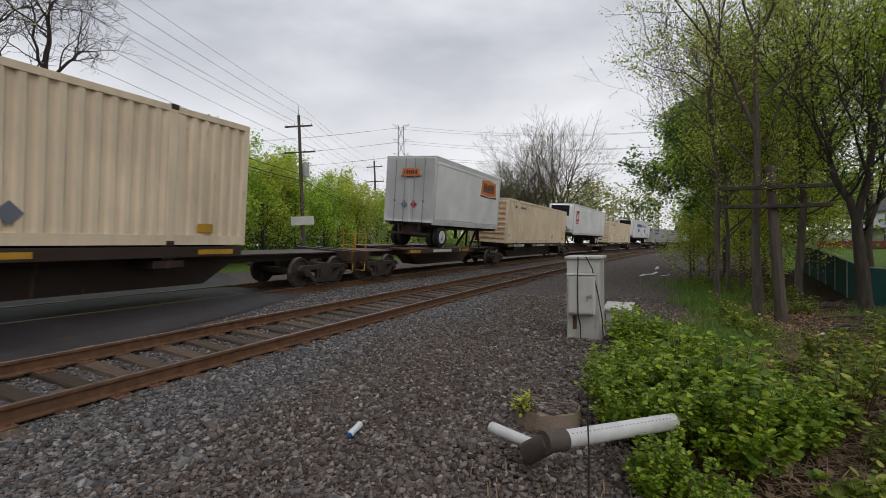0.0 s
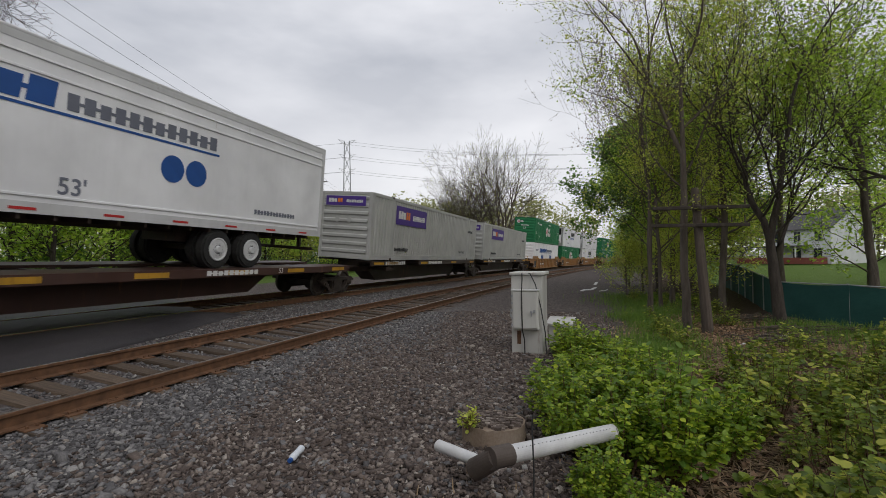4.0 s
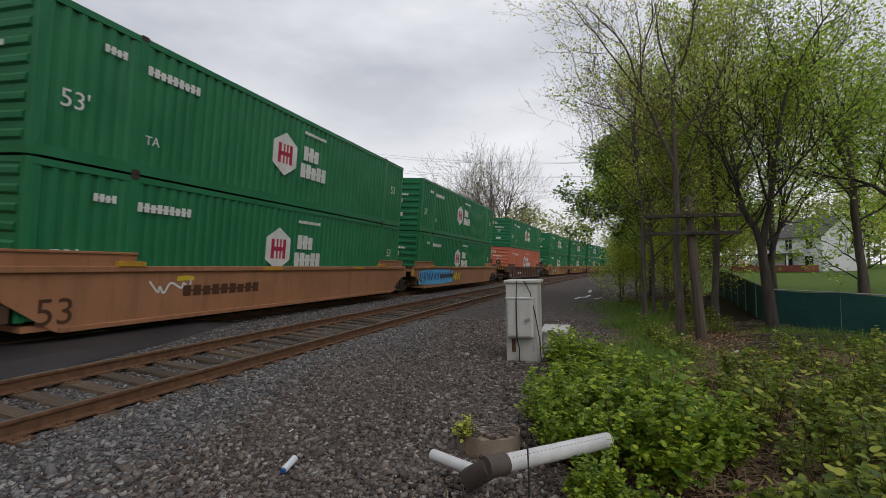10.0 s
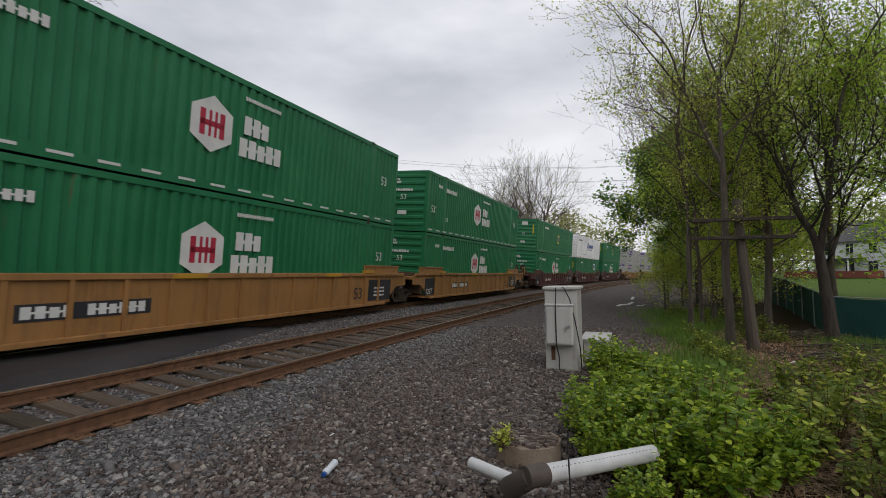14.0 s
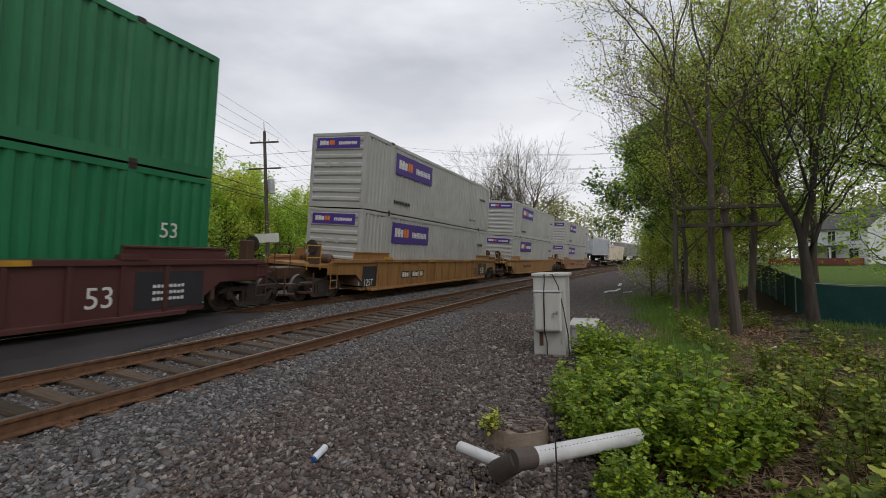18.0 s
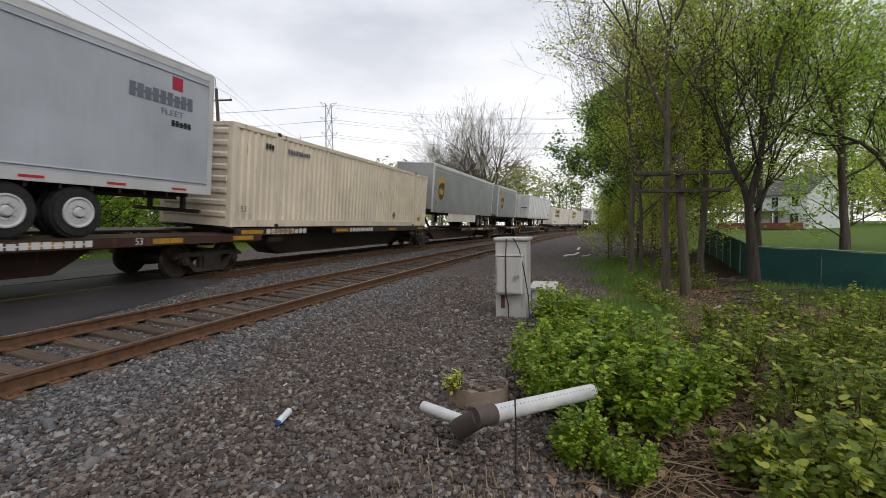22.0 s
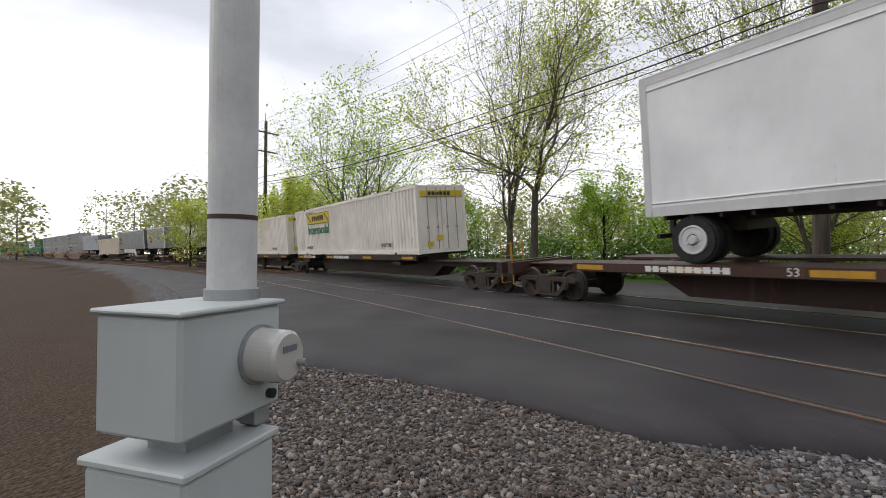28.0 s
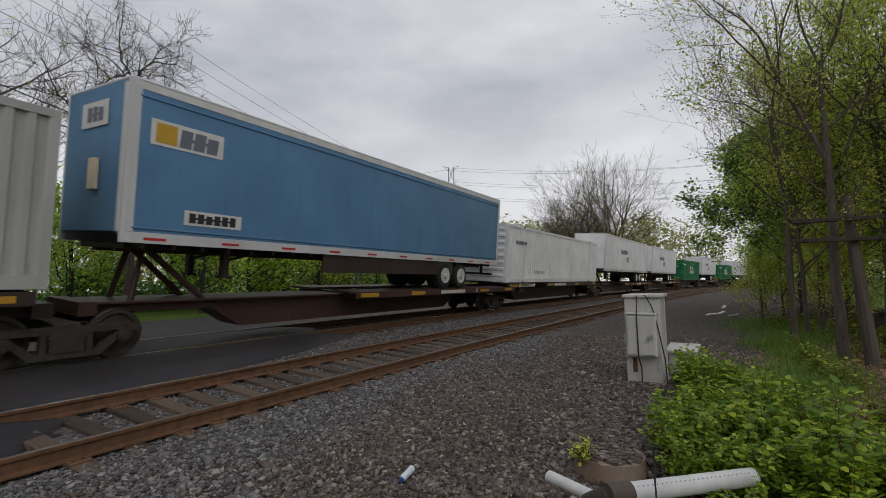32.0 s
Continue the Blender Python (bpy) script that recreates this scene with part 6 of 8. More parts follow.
def limb_tree(label, x, y, seed, trunk, r, limbs, leaf="leaf_bright", per=6, size=0.1, bark="bark", up=0.10, ang=0.5, side=2, wig=0.13, spray=0.10, twig=0.003, shape=1.35, group="trees", share=None, k=1.0, turn=0.0, droop=0.3):
    """A tree by its trunk, (dx, dy, z) points, and its limbs: height on the trunk, direction, length, radius, forks."""
    z = float(ground_z([x], [y])[0])
    t = thing("tree", label, "tree", group, at=pose(x, y, z, 0, 0, turn) @ Matrix.Diagonal((k, k, k, 1)))
    if share not in TREE_KINDS or share is None:
        sp = Sprig(seed)
        sp.twig = twig
        T = np.array([(0, 0, -0.25)] + list(trunk), float)
        q = np.linspace(T[0, 2], T[-1, 2], 9)
        C = np.stack([np.interp(q, T[:, 2], T[:, i]) for i in range(3)], 1)
        C[1:-1, :2] += sp.rng.normal(0, 0.012, (7, 2)) * T[-1, 2] * 0.3
        R = r * np.linspace(1.0, 0.62, 9)
        R[0] *= 1.35
        sp.tube(list(C), R, 10)
        for h, d, ln, rr, dep in limbs:
            root = np.array([np.interp(h, C[:, 2], C[:, i]) for i in range(3)])
            sp.fork(root, d, ln, rr, dep, up, ang, side, wig)
        wood, crown = sp.wood("trunk", bark), None
        if per:
            P = np.array(sp.sprays)
            n = int(len(P) * per)
            i = sp.rng.integers(0, len(P), n)
            f = sp.rng.uniform(0.6, 4.0, n)
            a = np.minimum(f.astype(int), 3)
            c = P[i, a] + (P[i, a + 1] - P[i, a]) * (f - a)[:, None]
            crown = leaf_cloud("crown", c + sp.rng.normal(0, spray, (n, 3)), size, leaf, sp.rng, droop=droop, shape=shape)
        TREE_KINDS[share] = (wood, crown)
    wood, crown = TREE_KINDS[share]
    part("trunk", wood, t)
    if crown:
        part("crown", crown, t)
    return t


def spread_limbs(seed, n, low, high, length, r, depth, flat=0.6, taper=0.5):
    """Limbs round a trunk, from low to high, shorter towards its top."""
    rng, out = random.Random(seed), []
    for i in range(n):
        q = (i + 0.5) / n
        a = i * 2.4 + rng.uniform(-0.4, 0.4)
        out.append((low + (high - low) * q, (math.cos(a), math.sin(a), flat * (0.6 + q)), length * (1 - taper * q) * rng.uniform(0.8, 1.15), r * (1 - 0.5 * q), depth))
    return out


def vase_limbs(seed, n, z, lean, length, r, depth):
    """Stems that rise side by side from one crotch."""
    rng, out = random.Random(seed), []
    for i in range(n):
        a = i * 6.28 / n + rng.uniform(-0.4, 0.4)
        b = lean * rng.uniform(0.5, 1.3)
        out.append((z * rng.uniform(0.6, 1.0), (math.cos(a) * b, math.sin(a) * b, 1.0), length * rng.uniform(0.8, 1.15), r * rng.uniform(0.7, 1.0), depth))
    return out


# the grove beside the verge
limb_tree("grey tree with forked limbs and sparse fresh leaves beside the verge", 2.65, 13.7, 11, [(-0.06, 0.03, 1.8), (-0.02, 0, 4.6)], 0.115,
          [(4.55, (-0.42, 0.05, 1), 2.2, 0.062, 5), (4.55, (0.08, 0.0, 1), 2.3, 0.066, 5), (3.7, (-0.8, -0.2, 0.8), 1.5, 0.03, 4), (4.0, (0.65, -0.3, 0.8), 1.6, 0.034, 4), (3.2, (0.3, 0.8, 0.7), 1.4, 0.028, 4), (2.7, (-0.7, 0.3, 0.5), 0.9, 0.018, 3), (2.4, (0.6, -0.5, 0.45), 0.8, 0.018, 3)], "leaf_olive", 6, 0.066, side=3, spray=0.09, wig=0.14, shape=1.5)
limb_tree("dark three-stemmed tree with thin bright new leaves", 5.08, 14.65, 13, [(-0.10, 0.03, 1.3), (-0.18, 0.05, 2.3)], 0.17,
          [(2.25, (-0.36, 0.06, 1), 2.3, 0.095, 5), (2.25, (-0.02, 0.1, 1), 2.5, 0.095, 5), (1.9, (0.55, -0.1, 1), 1.7, 0.055, 4), (3.0, (0.9, -0.2, 0.75), 1.6, 0.035, 4), (2.2, (-0.2, 0.7, 1), 1.6, 0.045, 4)], "leaf_bright", 6.5, 0.082, "bark_dark", ang=0.42, side=3, spray=0.11, wig=0.14, shape=1.4)
limb_tree("slender tree with yellow-green leaves", 2.75, 18.6, 12, [(-0.1, 0, 3.5), (-0.15, 0, 6.2)], 0.07, spread_limbs(3, 10, 2.0, 6.0, 1.5, 0.03, 3, 0.8) + [(6.1, (-0.1, 0, 1), 2.0, 0.045, 5)], "leaf_bright", 10, 0.095, spray=0.14)
limb_tree("slender leaning tree with few fresh leaves", 2.2, 17.5, 26, [(0.12, 0, 3.0), (0.05, 0, 5.0)], 0.05, spread_limbs(5, 8, 1.6, 4.8, 1.2, 0.022, 3, 0.8) + [(4.9, (-0.15, 0, 1), 1.6, 0.035, 4)], "leaf_olive", 8, 0.085, spray=0.12)
limb_tree("leafy tree with a dense dark green crown", 3.7, 26.0, 14, [(0.05, 0, 3.0), (-0.1, 0, 6.5)], 0.14, spread_limbs(7, 16, 4.0, 7.6, 1.75, 0.05, 4, 0.45), "leaf_dark", 22, 0.17, "bark_dark", up=0.05, spray=0.17, shape=1.2)
limb_tree("leafy tree with a dense green crown", 5.4, 28.5, 15, [(0.05, 0, 3.0), (0.1, 0, 8.0)], 0.16, spread_limbs(9, 16, 1.6, 8.6, 2.0, 0.05, 4, 0.4), "leaf_bright", 14, 0.18, "bark_dark", up=0.06, spray=0.2, shape=1.2)
limb_tree("tall slim tree with yellow-green leaves behind the grove", 4.45, 17.6, 16, [(0.1, 0, 4.0), (0.0, 0, 8.5)], 0.11, spread_limbs(11, 15, 2.4, 9.0, 1.7, 0.038, 4, 0.6), "leaf_olive", 5, 0.10, side=3, spray=0.18)
limb_tree("tall tree with yellow-green leaves behind the grove", 3.5, 21.0, 23, [(0.1, 0, 4.0), (0.0, 0, 8.0)], 0.10, spread_limbs(19, 15, 1.8, 8.4, 1.8, 0.038, 4, 0.6), "leaf_bright", 6, 0.12, spray=0.2)
limb_tree("tall tree with reddish buds, hardly in leaf", 2.1, 16.4, 17, [(0.05, 0, 4.0), (-0.15, 0, 6.6)], 0.065, spread_limbs(13, 9, 3.4, 6.6, 1.5, 0.026, 4, 0.8) + [(6.5, (-0.1, 0.1, 1), 1.9, 0.04, 5)], "bud_red", 4, 0.055, spray=0.06)
limb_tree("tree with a broad bright green crown beyond the fence", 7.7, 15.6, 18, [(-0.15, 0.05, 2.5), (-0.25, 0.05, 4.4)], 0.125, [(4.3, (-0.5, 0.1, 1), 1.9, 0.065, 5), (4.3, (0.3, 0.3, 1), 2.0, 0.065, 5), (3.6, (-0.9, -0.3, 0.7), 1.6, 0.04, 4), (3.0, (0.9, -0.1, 0.6), 1.5, 0.04, 4)], "leaf_bright", 5, 0.10, side=3, spray=0.15, droop=0.1)
limb_tree("dark-limbed tree leaning over the fence", 8.9, 14.4, 20, [(-0.25, 0, 1.6), (-0.75, 0.1, 2.9)], 0.10, [(2.85, (-0.7, 0.1, 0.9), 1.7, 0.055, 5), (2.4, (0.3, 0.2, 1), 2.1, 0.055, 5), (2.8, (0.1, -0.6, 0.8), 1.5, 0.04, 4), (1.9, (-0.8, -0.3, 0.5), 1.3, 0.028, 3)], "leaf_bright", 4.6, 0.09, "bark_dark", side=3, spray=0.14, droop=0.1)
limb_tree("tree with a broad green crown beyond the fence", 12.4, 21.5, 19, [(0, 0, 3.0), (0.1, 0, 5.0)], 0.15, spread_limbs(15, 10, 3.4, 5.4, 2.2, 0.055, 5, 0.7, 0.2), "leaf_bright", 3.4, 0.14, spray=0.19)
limb_tree("yellow-green tree behind the fence", 8.6, 24.5, 21, [(0, 0, 4.0), (0.1, 0, 8.0)], 0.14, spread_limbs(17, 12, 4.4, 8.4, 2.0, 0.045, 4, 0.6), "leaf_olive", 6, 0.15, spray=0.2)
for i, (x, y, k, m) in enumerate(((4.4, 36.0, 1.1, 0), (6.0, 42.0, 1.3, 1), (8.0, 48.0, 1.35, 0), (9.5, 58.0, 1.5, 1), (13.0, 68.0, 1.5, 0), (4.1, 22.5, 0.62, 1), (3.0, 33.0, 0.7, 0), (5.6, 22.0, 0.8, 1), (6.9, 34.0, 1.4, 0), (3.9, 20.2, 0.55, 1), (2.0, 23.5, 0.45, 1), (3.4, 29.5, 0.75, 0), (14.5, 30.0, 1.4, 0), (20.5, 36.0, 1.4, 1), (17.0, 20.0, 1.4, 0))):
    limb_tree("young bushy tree in fresh leaf along the edge of the wood", x, y, 30 + i, [(0.03, 0, 2.0), (0, 0.05, 5.4)], 0.09, spread_limbs(30 + i % 4, 16, 0.5, 5.8, 1.35, 0.035, 3, 0.5), "leaf_olive" if m else "leaf_bright", 9, 0.15, spray=0.2, share=("edge", i % 4, m), k=k, turn=i * 77)

# across the tracks
limb_tree("tall grey tree with a straight trunk, hardly in bud", -23.6, 4.3, 41, [(0.05, 0, 8.0), (0.15, 0.05, 17.0)], 0.27, spread_limbs(41, 18, 6.0, 16.8, 2.8, 0.085, 4, 0.35, 0.45) + [(16.9, (0, 0, 1), 2.2, 0.13, 4)], "leaf_olive", 1.6, 0.08, "bark", up=0.06, side=3, wig=0.2, twig=0.007)
limb_tree("crooked bare tree with a forked trunk", -21.2, 10.8, 42, [(0.0, 0.35, 3.5), (0.1, 0.0, 6.5), (0.0, 0.15, 8.6)], 0.17, [(8.5, (0.1, 0.25, 1), 1.9, 0.10, 5), (6.9, (0.0, -0.9, 0.55), 1.8, 0.085, 4), (7.9, (0.2, 0.9, 0.8), 1.7, 0.07, 4), (8.3, (-0.3, -0.5, 0.9), 1.7, 0.06, 4), (5.4, (0.2, 0.8, 0.4), 1.2, 0.035, 3)], "bud_red", 1.5, 0.06, "bark_dark", up=0.03, side=3, wig=0.24, twig=0.008)
limb_tree("small bare tree with fine twigs", -23.0, 8.0, 53, [(0, 0, 4.0), (0, 0.1, 6.5)], 0.11, vase_limbs(53, 5, 6.3, 0.5, 1.6, 0.05, 4), "bud_red", 1.0, 0.05, twig=0.007)
limb_tree("many-stemmed tree with thin yellow-green leaves", -22.6, -8.6, 43, [(0, 0, 0.8), (0, 0, 1.4)], 0.3, vase_limbs(43, 9, 1.3, 0.36, 4.4, 0.085, 5), "leaf_olive", 8, 0.115, up=0.05, ang=0.34, side=2, wig=0.07, spray=0.13, twig=0.007)
limb_tree("many-stemmed tree with reddish new leaves", -24.0, -6.0, 54, [(0, 0, 0.8), (0, 0, 1.4)], 0.28, vase_limbs(54, 8, 1.3, 0.3, 4.4, 0.08, 5), "leaf_olive", 5, 0.09, "bark_dark", up=0.06, ang=0.32, side=2, wig=0.07, spray=0.1, twig=0.007)
limb_tree("tree with fresh green leaves among bare ones", -24.2, -0.9, 44, [(0, 0, 3.0), (0.1, 0.1, 7.0)], 0.17, spread_limbs(44, 10, 5.0, 8.0, 2.0, 0.06, 4, 0.8) + [(6.9, (0, 0.1, 1), 2.6, 0.1, 5)], "leaf_bright", 9, 0.12, side=3, spray=0.18, twig=0.006)
limb_tree("broad tree with leaning limbs and fresh leaves by the road", -17.6, -19.6, 45, [(0, 0, 3.0), (0.2, 0.3, 5.2)], 0.26, [(5.1, (0.3, 0.75, 0.9), 3.0, 0.13, 5), (4.8, (-0.5, 0.2, 1), 2.8, 0.12, 5), (5.0, (0.5, -0.6, 1), 2.7, 0.11, 5), (4.2, (-0.3, 0.9, 0.7), 2.0, 0.06, 4)], "leaf_olive", 8, 0.13, side=3, up=0.04, spray=0.16, twig=0.006)
limb_tree("tall many-stemmed tree with thin yellow-green leaves", -22.4, -27.6, 46, [(0, 0, 2.0), (0, 0, 4.0)], 0.34, vase_limbs(46, 7, 3.8, 0.4, 5.2, 0.15, 5), "leaf_olive", 4, 0.16, spray=0.22, up=0.05, twig=0.007)
limb_tree("broad tree in fresh green leaf", -13.6, -36.5, 47, [(0, 0, 1.5), (0, 0, 3.0)], 0.28, vase_limbs(47, 8, 2.8, 0.6, 3.6, 0.12, 5), "leaf_bright", 5, 0.2, spray=0.25, up=0.05)
limb_tree("leaning tree with light green leaves by the road", -18.5, 3.0, 49, [(0.1, -0.1, 2.0), (0.25, -0.4, 4.6)], 0.11, spread_limbs(49, 18, 0.5, 4.8, 1.25, 0.035, 4, 0.6, 0.25), "leaf_bright", 5, 0.10, spray=0.14)
limb_tree("bushy young tree beside the road", -19.5, 1.2, 55, [(0.05, 0, 1.0), (0, 0.05, 2.6)], 0.06, spread_limbs(55, 14, 0.2, 2.8, 1.0, 0.025, 3, 0.6), "leaf_bright", 9, 0.10, spray=0.14)
ROADSIDE = ((-26.0, 17.6, 1.12, 0), (-27.5, 22.0, 1.18, 0), (-29.0, 26.5, 1.18, 0), (-29.5, 31.0, 1.18, 1), (-30.0, 35.5, 1.08, 0), (-30.5, 40.5, 1.08, 0), (-30.0, 46.0, 1.1, 1), (-29.0, 51.5, 1.0, 0), (-27.5, 57.0, 1.0, 1), (-26.0, 63.0, 0.95, 0), (-23.0, 69.0, 0.95, 1), (-33.0, 20.0, 1.3, 0), (-34.5, 29.0, 1.35, 1), (-35.0, 38.0, 1.5, 0), (-34.0, 48.0, 1.35, 1), (-31.0, 13.0, 1.1, 0), (-28.5, 8.5, 0.8, 0), (-29.0, 2.0, 0.75, 1), (-28.0, -3.5, 0.75, 0), (-28.0, -10.0, 0.8, 1), (-27.0, -15.5, 0.85, 0), (-25.5, -21.5, 0.9, 0), (-20.0, -32.5, 0.95, 0), (-17.5, -38.0, 1.0, 1), (-7.0, -50.0, 0.85, 0), (-9.3, -43.0, 1.0, 1), (-16.0, -60.0, 1.5, 1), (-3.0, -60.0, 1.0, 1))
for i, (x, y, k, m) in enumerate(ROADSIDE):
    limb_tree("bushy tree in dense spring leaf across the tracks", x, y, 60 + i, [(0.05, 0, 2.0), (0, 0.05, 5.4)], 0.12, spread_limbs(60 + i % 4, 20, 0.3, 5.9, 1.7, 0.045, 3, 0.45, 0.45), "leaf_olive" if m else "leaf_bright", 12, 0.19, "bark_dark", spray=0.22, group="roadside trees", share=("road", i % 4, m), k=k, turn=i * 77)
# bare trees beyond the bend
for i, (x, y, n, ln, sd) in enumerate(((-12.0, 74.0, 6, 4.6, 81), (-16.6, 75.0, 6, 4.4, 82), (-21.5, 77.0, 5, 3.4, 83))):
    limb_tree("tall leafless tree with a rounded crown beyond the bend", x, y, sd, [(0, 0, 2.0), (0, 0, 4.0)], 0.42, vase_limbs(sd, n, 3.8, 0.36, ln, 0.22, 5), "leaf_olive", 0.7, 0.16, up=0.035, ang=0.46, side=3, wig=0.1, twig=0.012)


def undergrowth():
    """Dense bushes behind the roadside trees, across the tracks."""
    rng = np.random.default_rng(21)
    n = 70000
    q = rng.uniform(0, 1, n)
    y = -48 + 128 * q
    x = np.interp(y, [-48, -30, -10, 20, 45, 80], [-14, -24, -31, -34, -35, -26]) + rng.normal(0, 1.2, n)
    top = 2.4 + 0.9 * np.sin(y * 0.9) + 0.6 * np.sin(y * 2.3 + 1)
    z = ground_z(x, y) + top * rng.uniform(0, 1, n) ** 0.8
    tagged(new("undergrowth", leaf_cloud("undergrowth", np.stack([x, y, z], 1), 0.26, "leaf_dark", rng, shape=1.3)), "dense green undergrowth behind the roadside trees", "undergrowth", kind="stuff")


undergrowth()


def far_wood():
    """A belt of woodland round the place, haze put into its leaf colour, as one mass of clumps on stems."""
    rng = np.random.default_rng(9)
    pts, sp = [], Sprig(99)
    for a in np.arange(0, 360, 2.4):
        for ring in range(3):
            d = rng.uniform(105, 130) + ring * 36
            az = math.radians(a + rng.uniform(-1, 1))
            x, y = -d * math.sin(az), d * math.cos(az)
            s, o = line_coords([x], [y])
            if -11 < float(o[0]) < 7:
                continue
            h = rng.uniform(12, 18) + ring * 3.5
            z = float(ground_z([x], [y])[0])
            sp.tube([(x, y, z - 0.5), (x, y, z + h * 0.75)], [0.25, 0.08], 4)
            n = 620
            u = rng.normal(0, 1, (n, 3))
            u /= np.linalg.norm(u, axis=1)[:, None]
            rr = rng.uniform(0.55, 1.0, (n, 1)) ** 0.5
            pts.append(np.array([x, y, z + h * 0.55]) + u * rr * [h * 0.33, h * 0.33, h * 0.48] + rng.normal(0, 0.5, (n, 3)))
    w = thing("distant_wood", "hazy yellow-green woodland round the railway", "wood", kind="stuff")
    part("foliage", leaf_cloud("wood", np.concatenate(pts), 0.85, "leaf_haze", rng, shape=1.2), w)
    part("stems", sp.wood("stems", "bark"), w)


far_wood()


# ---- shrubs and weeds near the camera ----
def round_leaves(name, base, tip_dir, size, mat, rng):
    """Rounded leaves with a fold along the middle."""
    c = np.asarray(base, float)
    n = len(c)
    u = np.asarray(tip_dir, float)
    u /= np.linalg.norm(u, axis=1)[:, None] + 1e-9
    w = np.cross(u, np.array([0, 0, 1.0]) + rng.normal(0, 0.28, (n, 3)))
    w /= np.linalg.norm(w, axis=1)[:, None] + 1e-9
    nrm = np.cross(w, u)
    s = (size * rng.uniform(0.55, 1.3, n))[:, None]
    out = [(0, 0, 0), (0.12, 0.34, 0.07), (0.48, 0.43, 0.08), (0.82, 0.25, 0.02), (1.0, 0, -0.09), (0.82, -0.25, 0.02), (0.48, -0.43, 0.08), (0.12, -0.34, 0.07)]
    v = np.stack([c + u * s * a + w * s * b + nrm * s * h for a, b, h in out], 1).reshape(-1, 3)
    k = np.arange(n)[:, None] * 8
    f = np.concatenate([k + [[0, 1, 2, 3, 4]], k + [[0, 4, 5, 6, 7]]], 0)
    return mesh_from(name, v, f, mat)


def shrub_meshes(seed, height, width, stems, per, size, mat):
    """Stems that arch out of one root, with leaves along them."""
    sp = Sprig(seed)
    rng = sp.rng
    base, dirs = [], []
    for _ in range(stems):
        a = rng.uniform(0, 2 * np.pi)
        reach = width / 2 * math.sqrt(rng.uniform(0.02, 1))
        h = height * rng.uniform(0.55, 1.05) * (1 - 0.38 * (2 * reach / width) ** 2)
        p0 = np.array([math.cos(a), math.sin(a), 0]) * reach * 0.35
        p2 = np.array([math.cos(a) * reach, math.sin(a) * reach, h])
        p1 = (p0 + p2) / 2 + [0, 0, h * 0.12]
        t = np.linspace(0, 1, 6)[:, None]
        pts = p0 * (1 - t) ** 2 + 2 * p1 * t * (1 - t) + p2 * t * t + rng.normal(0, 0.012, (6, 3))
        sp.tube(pts, np.linspace(0.007, 0.002, 6), 3)
        m = per
        tt = rng.uniform(0.22, 1.02, m) ** 0.75
        q = np.stack([np.interp(tt, t[:, 0], pts[:, i]) for i in range(3)], 1)
        an = rng.uniform(0, 2 * np.pi, m)
        dd = np.stack([np.cos(an), np.sin(an), rng.normal(-0.05, 0.3, m) + 0.5 * (tt > 0.93)], 1)
        base.append(q + dd * 0.04 * (1.2 - tt)[:, None])
        dirs.append(dd)
    return sp.wood("stems", "twig"), round_leaves("leaves", np.concatenate(base), np.concatenate(dirs), size, mat, rng)


SHRUBS = [shrub_meshes(200 + k, h, w, st, per, sz, "leaf_shrub") for k, (h, w, st, per, sz) in enumerate(((1.05, 1.15, 70, 32, 0.066), (0.95, 1.0, 62, 32, 0.063), (1.1, 1.0, 58, 32, 0.069)))]
WEEDS = [shrub_meshes(220 + k, h, w, st, per, sz, "leaf_weed") for k, (h, w, st, per, sz) in enumerate(((0.80, 0.6, 10, 26, 0.055), (0.58, 0.6, 11, 22, 0.057), (0.36, 0.6, 13, 16, 0.058), (0.92, 0.45, 7, 28, 0.052)))]


def plant(name, label, cat, meshes, x, y, turn, k, group, sink=0.03):
    z = float(ground_z([x], [y])[0]) - sink
    t = thing(name, label, cat, group, at=pose(x, y, z, 0, 0, turn) @ Matrix.Diagonal((k, k, k, 1)))
    tagged(part("stem", meshes[0], t), kind="stuff")
    tagged(part("foliage", meshes[1], t), kind="stuff")
    return t


rnd = random.Random(77)
for k, (x, y, sc) in enumerate(((-0.1, 4.5, 0.66), (0.3, 4.25, 0.78), (0.72, 4.3, 0.84), (-0.25, 5.1, 0.72), (0.2, 4.95, 0.9), (0.75, 4.95, 0.96), (1.15, 4.95, 0.74), (-0.25, 5.8, 0.66), (0.35, 5.7, 0.86), (0.85, 5.7, 0.78), (-0.1, 6.7, 0.62), (0.5, 6.6, 0.76), (-0.1, 7.7, 0.84), (0.3, 7.9, 0.74), (0.12, 3.62, 0.5), (0.42, 3.55, 0.46), (-0.15, 8.6, 0.76))):
    plant("shrub", "lush green knotweed shrub with broad rounded leaves", "shrub", SHRUBS[k % 3], x, y, rnd.uniform(0, 360), sc, "shrubs by the verge")


def bare_strip(x, y):
    """The trodden strip of dead stalks between the stands of weeds."""
    c = np.interp(y, [3.0, 3.8, 4.8, 5.3, 6.25, 7.5, 9.5], [0.85, 0.95, 1.38, 1.8, 2.33, 2.98, 3.6])
    return abs(x - c) < (0.30 if y < 4.6 else 0.2)


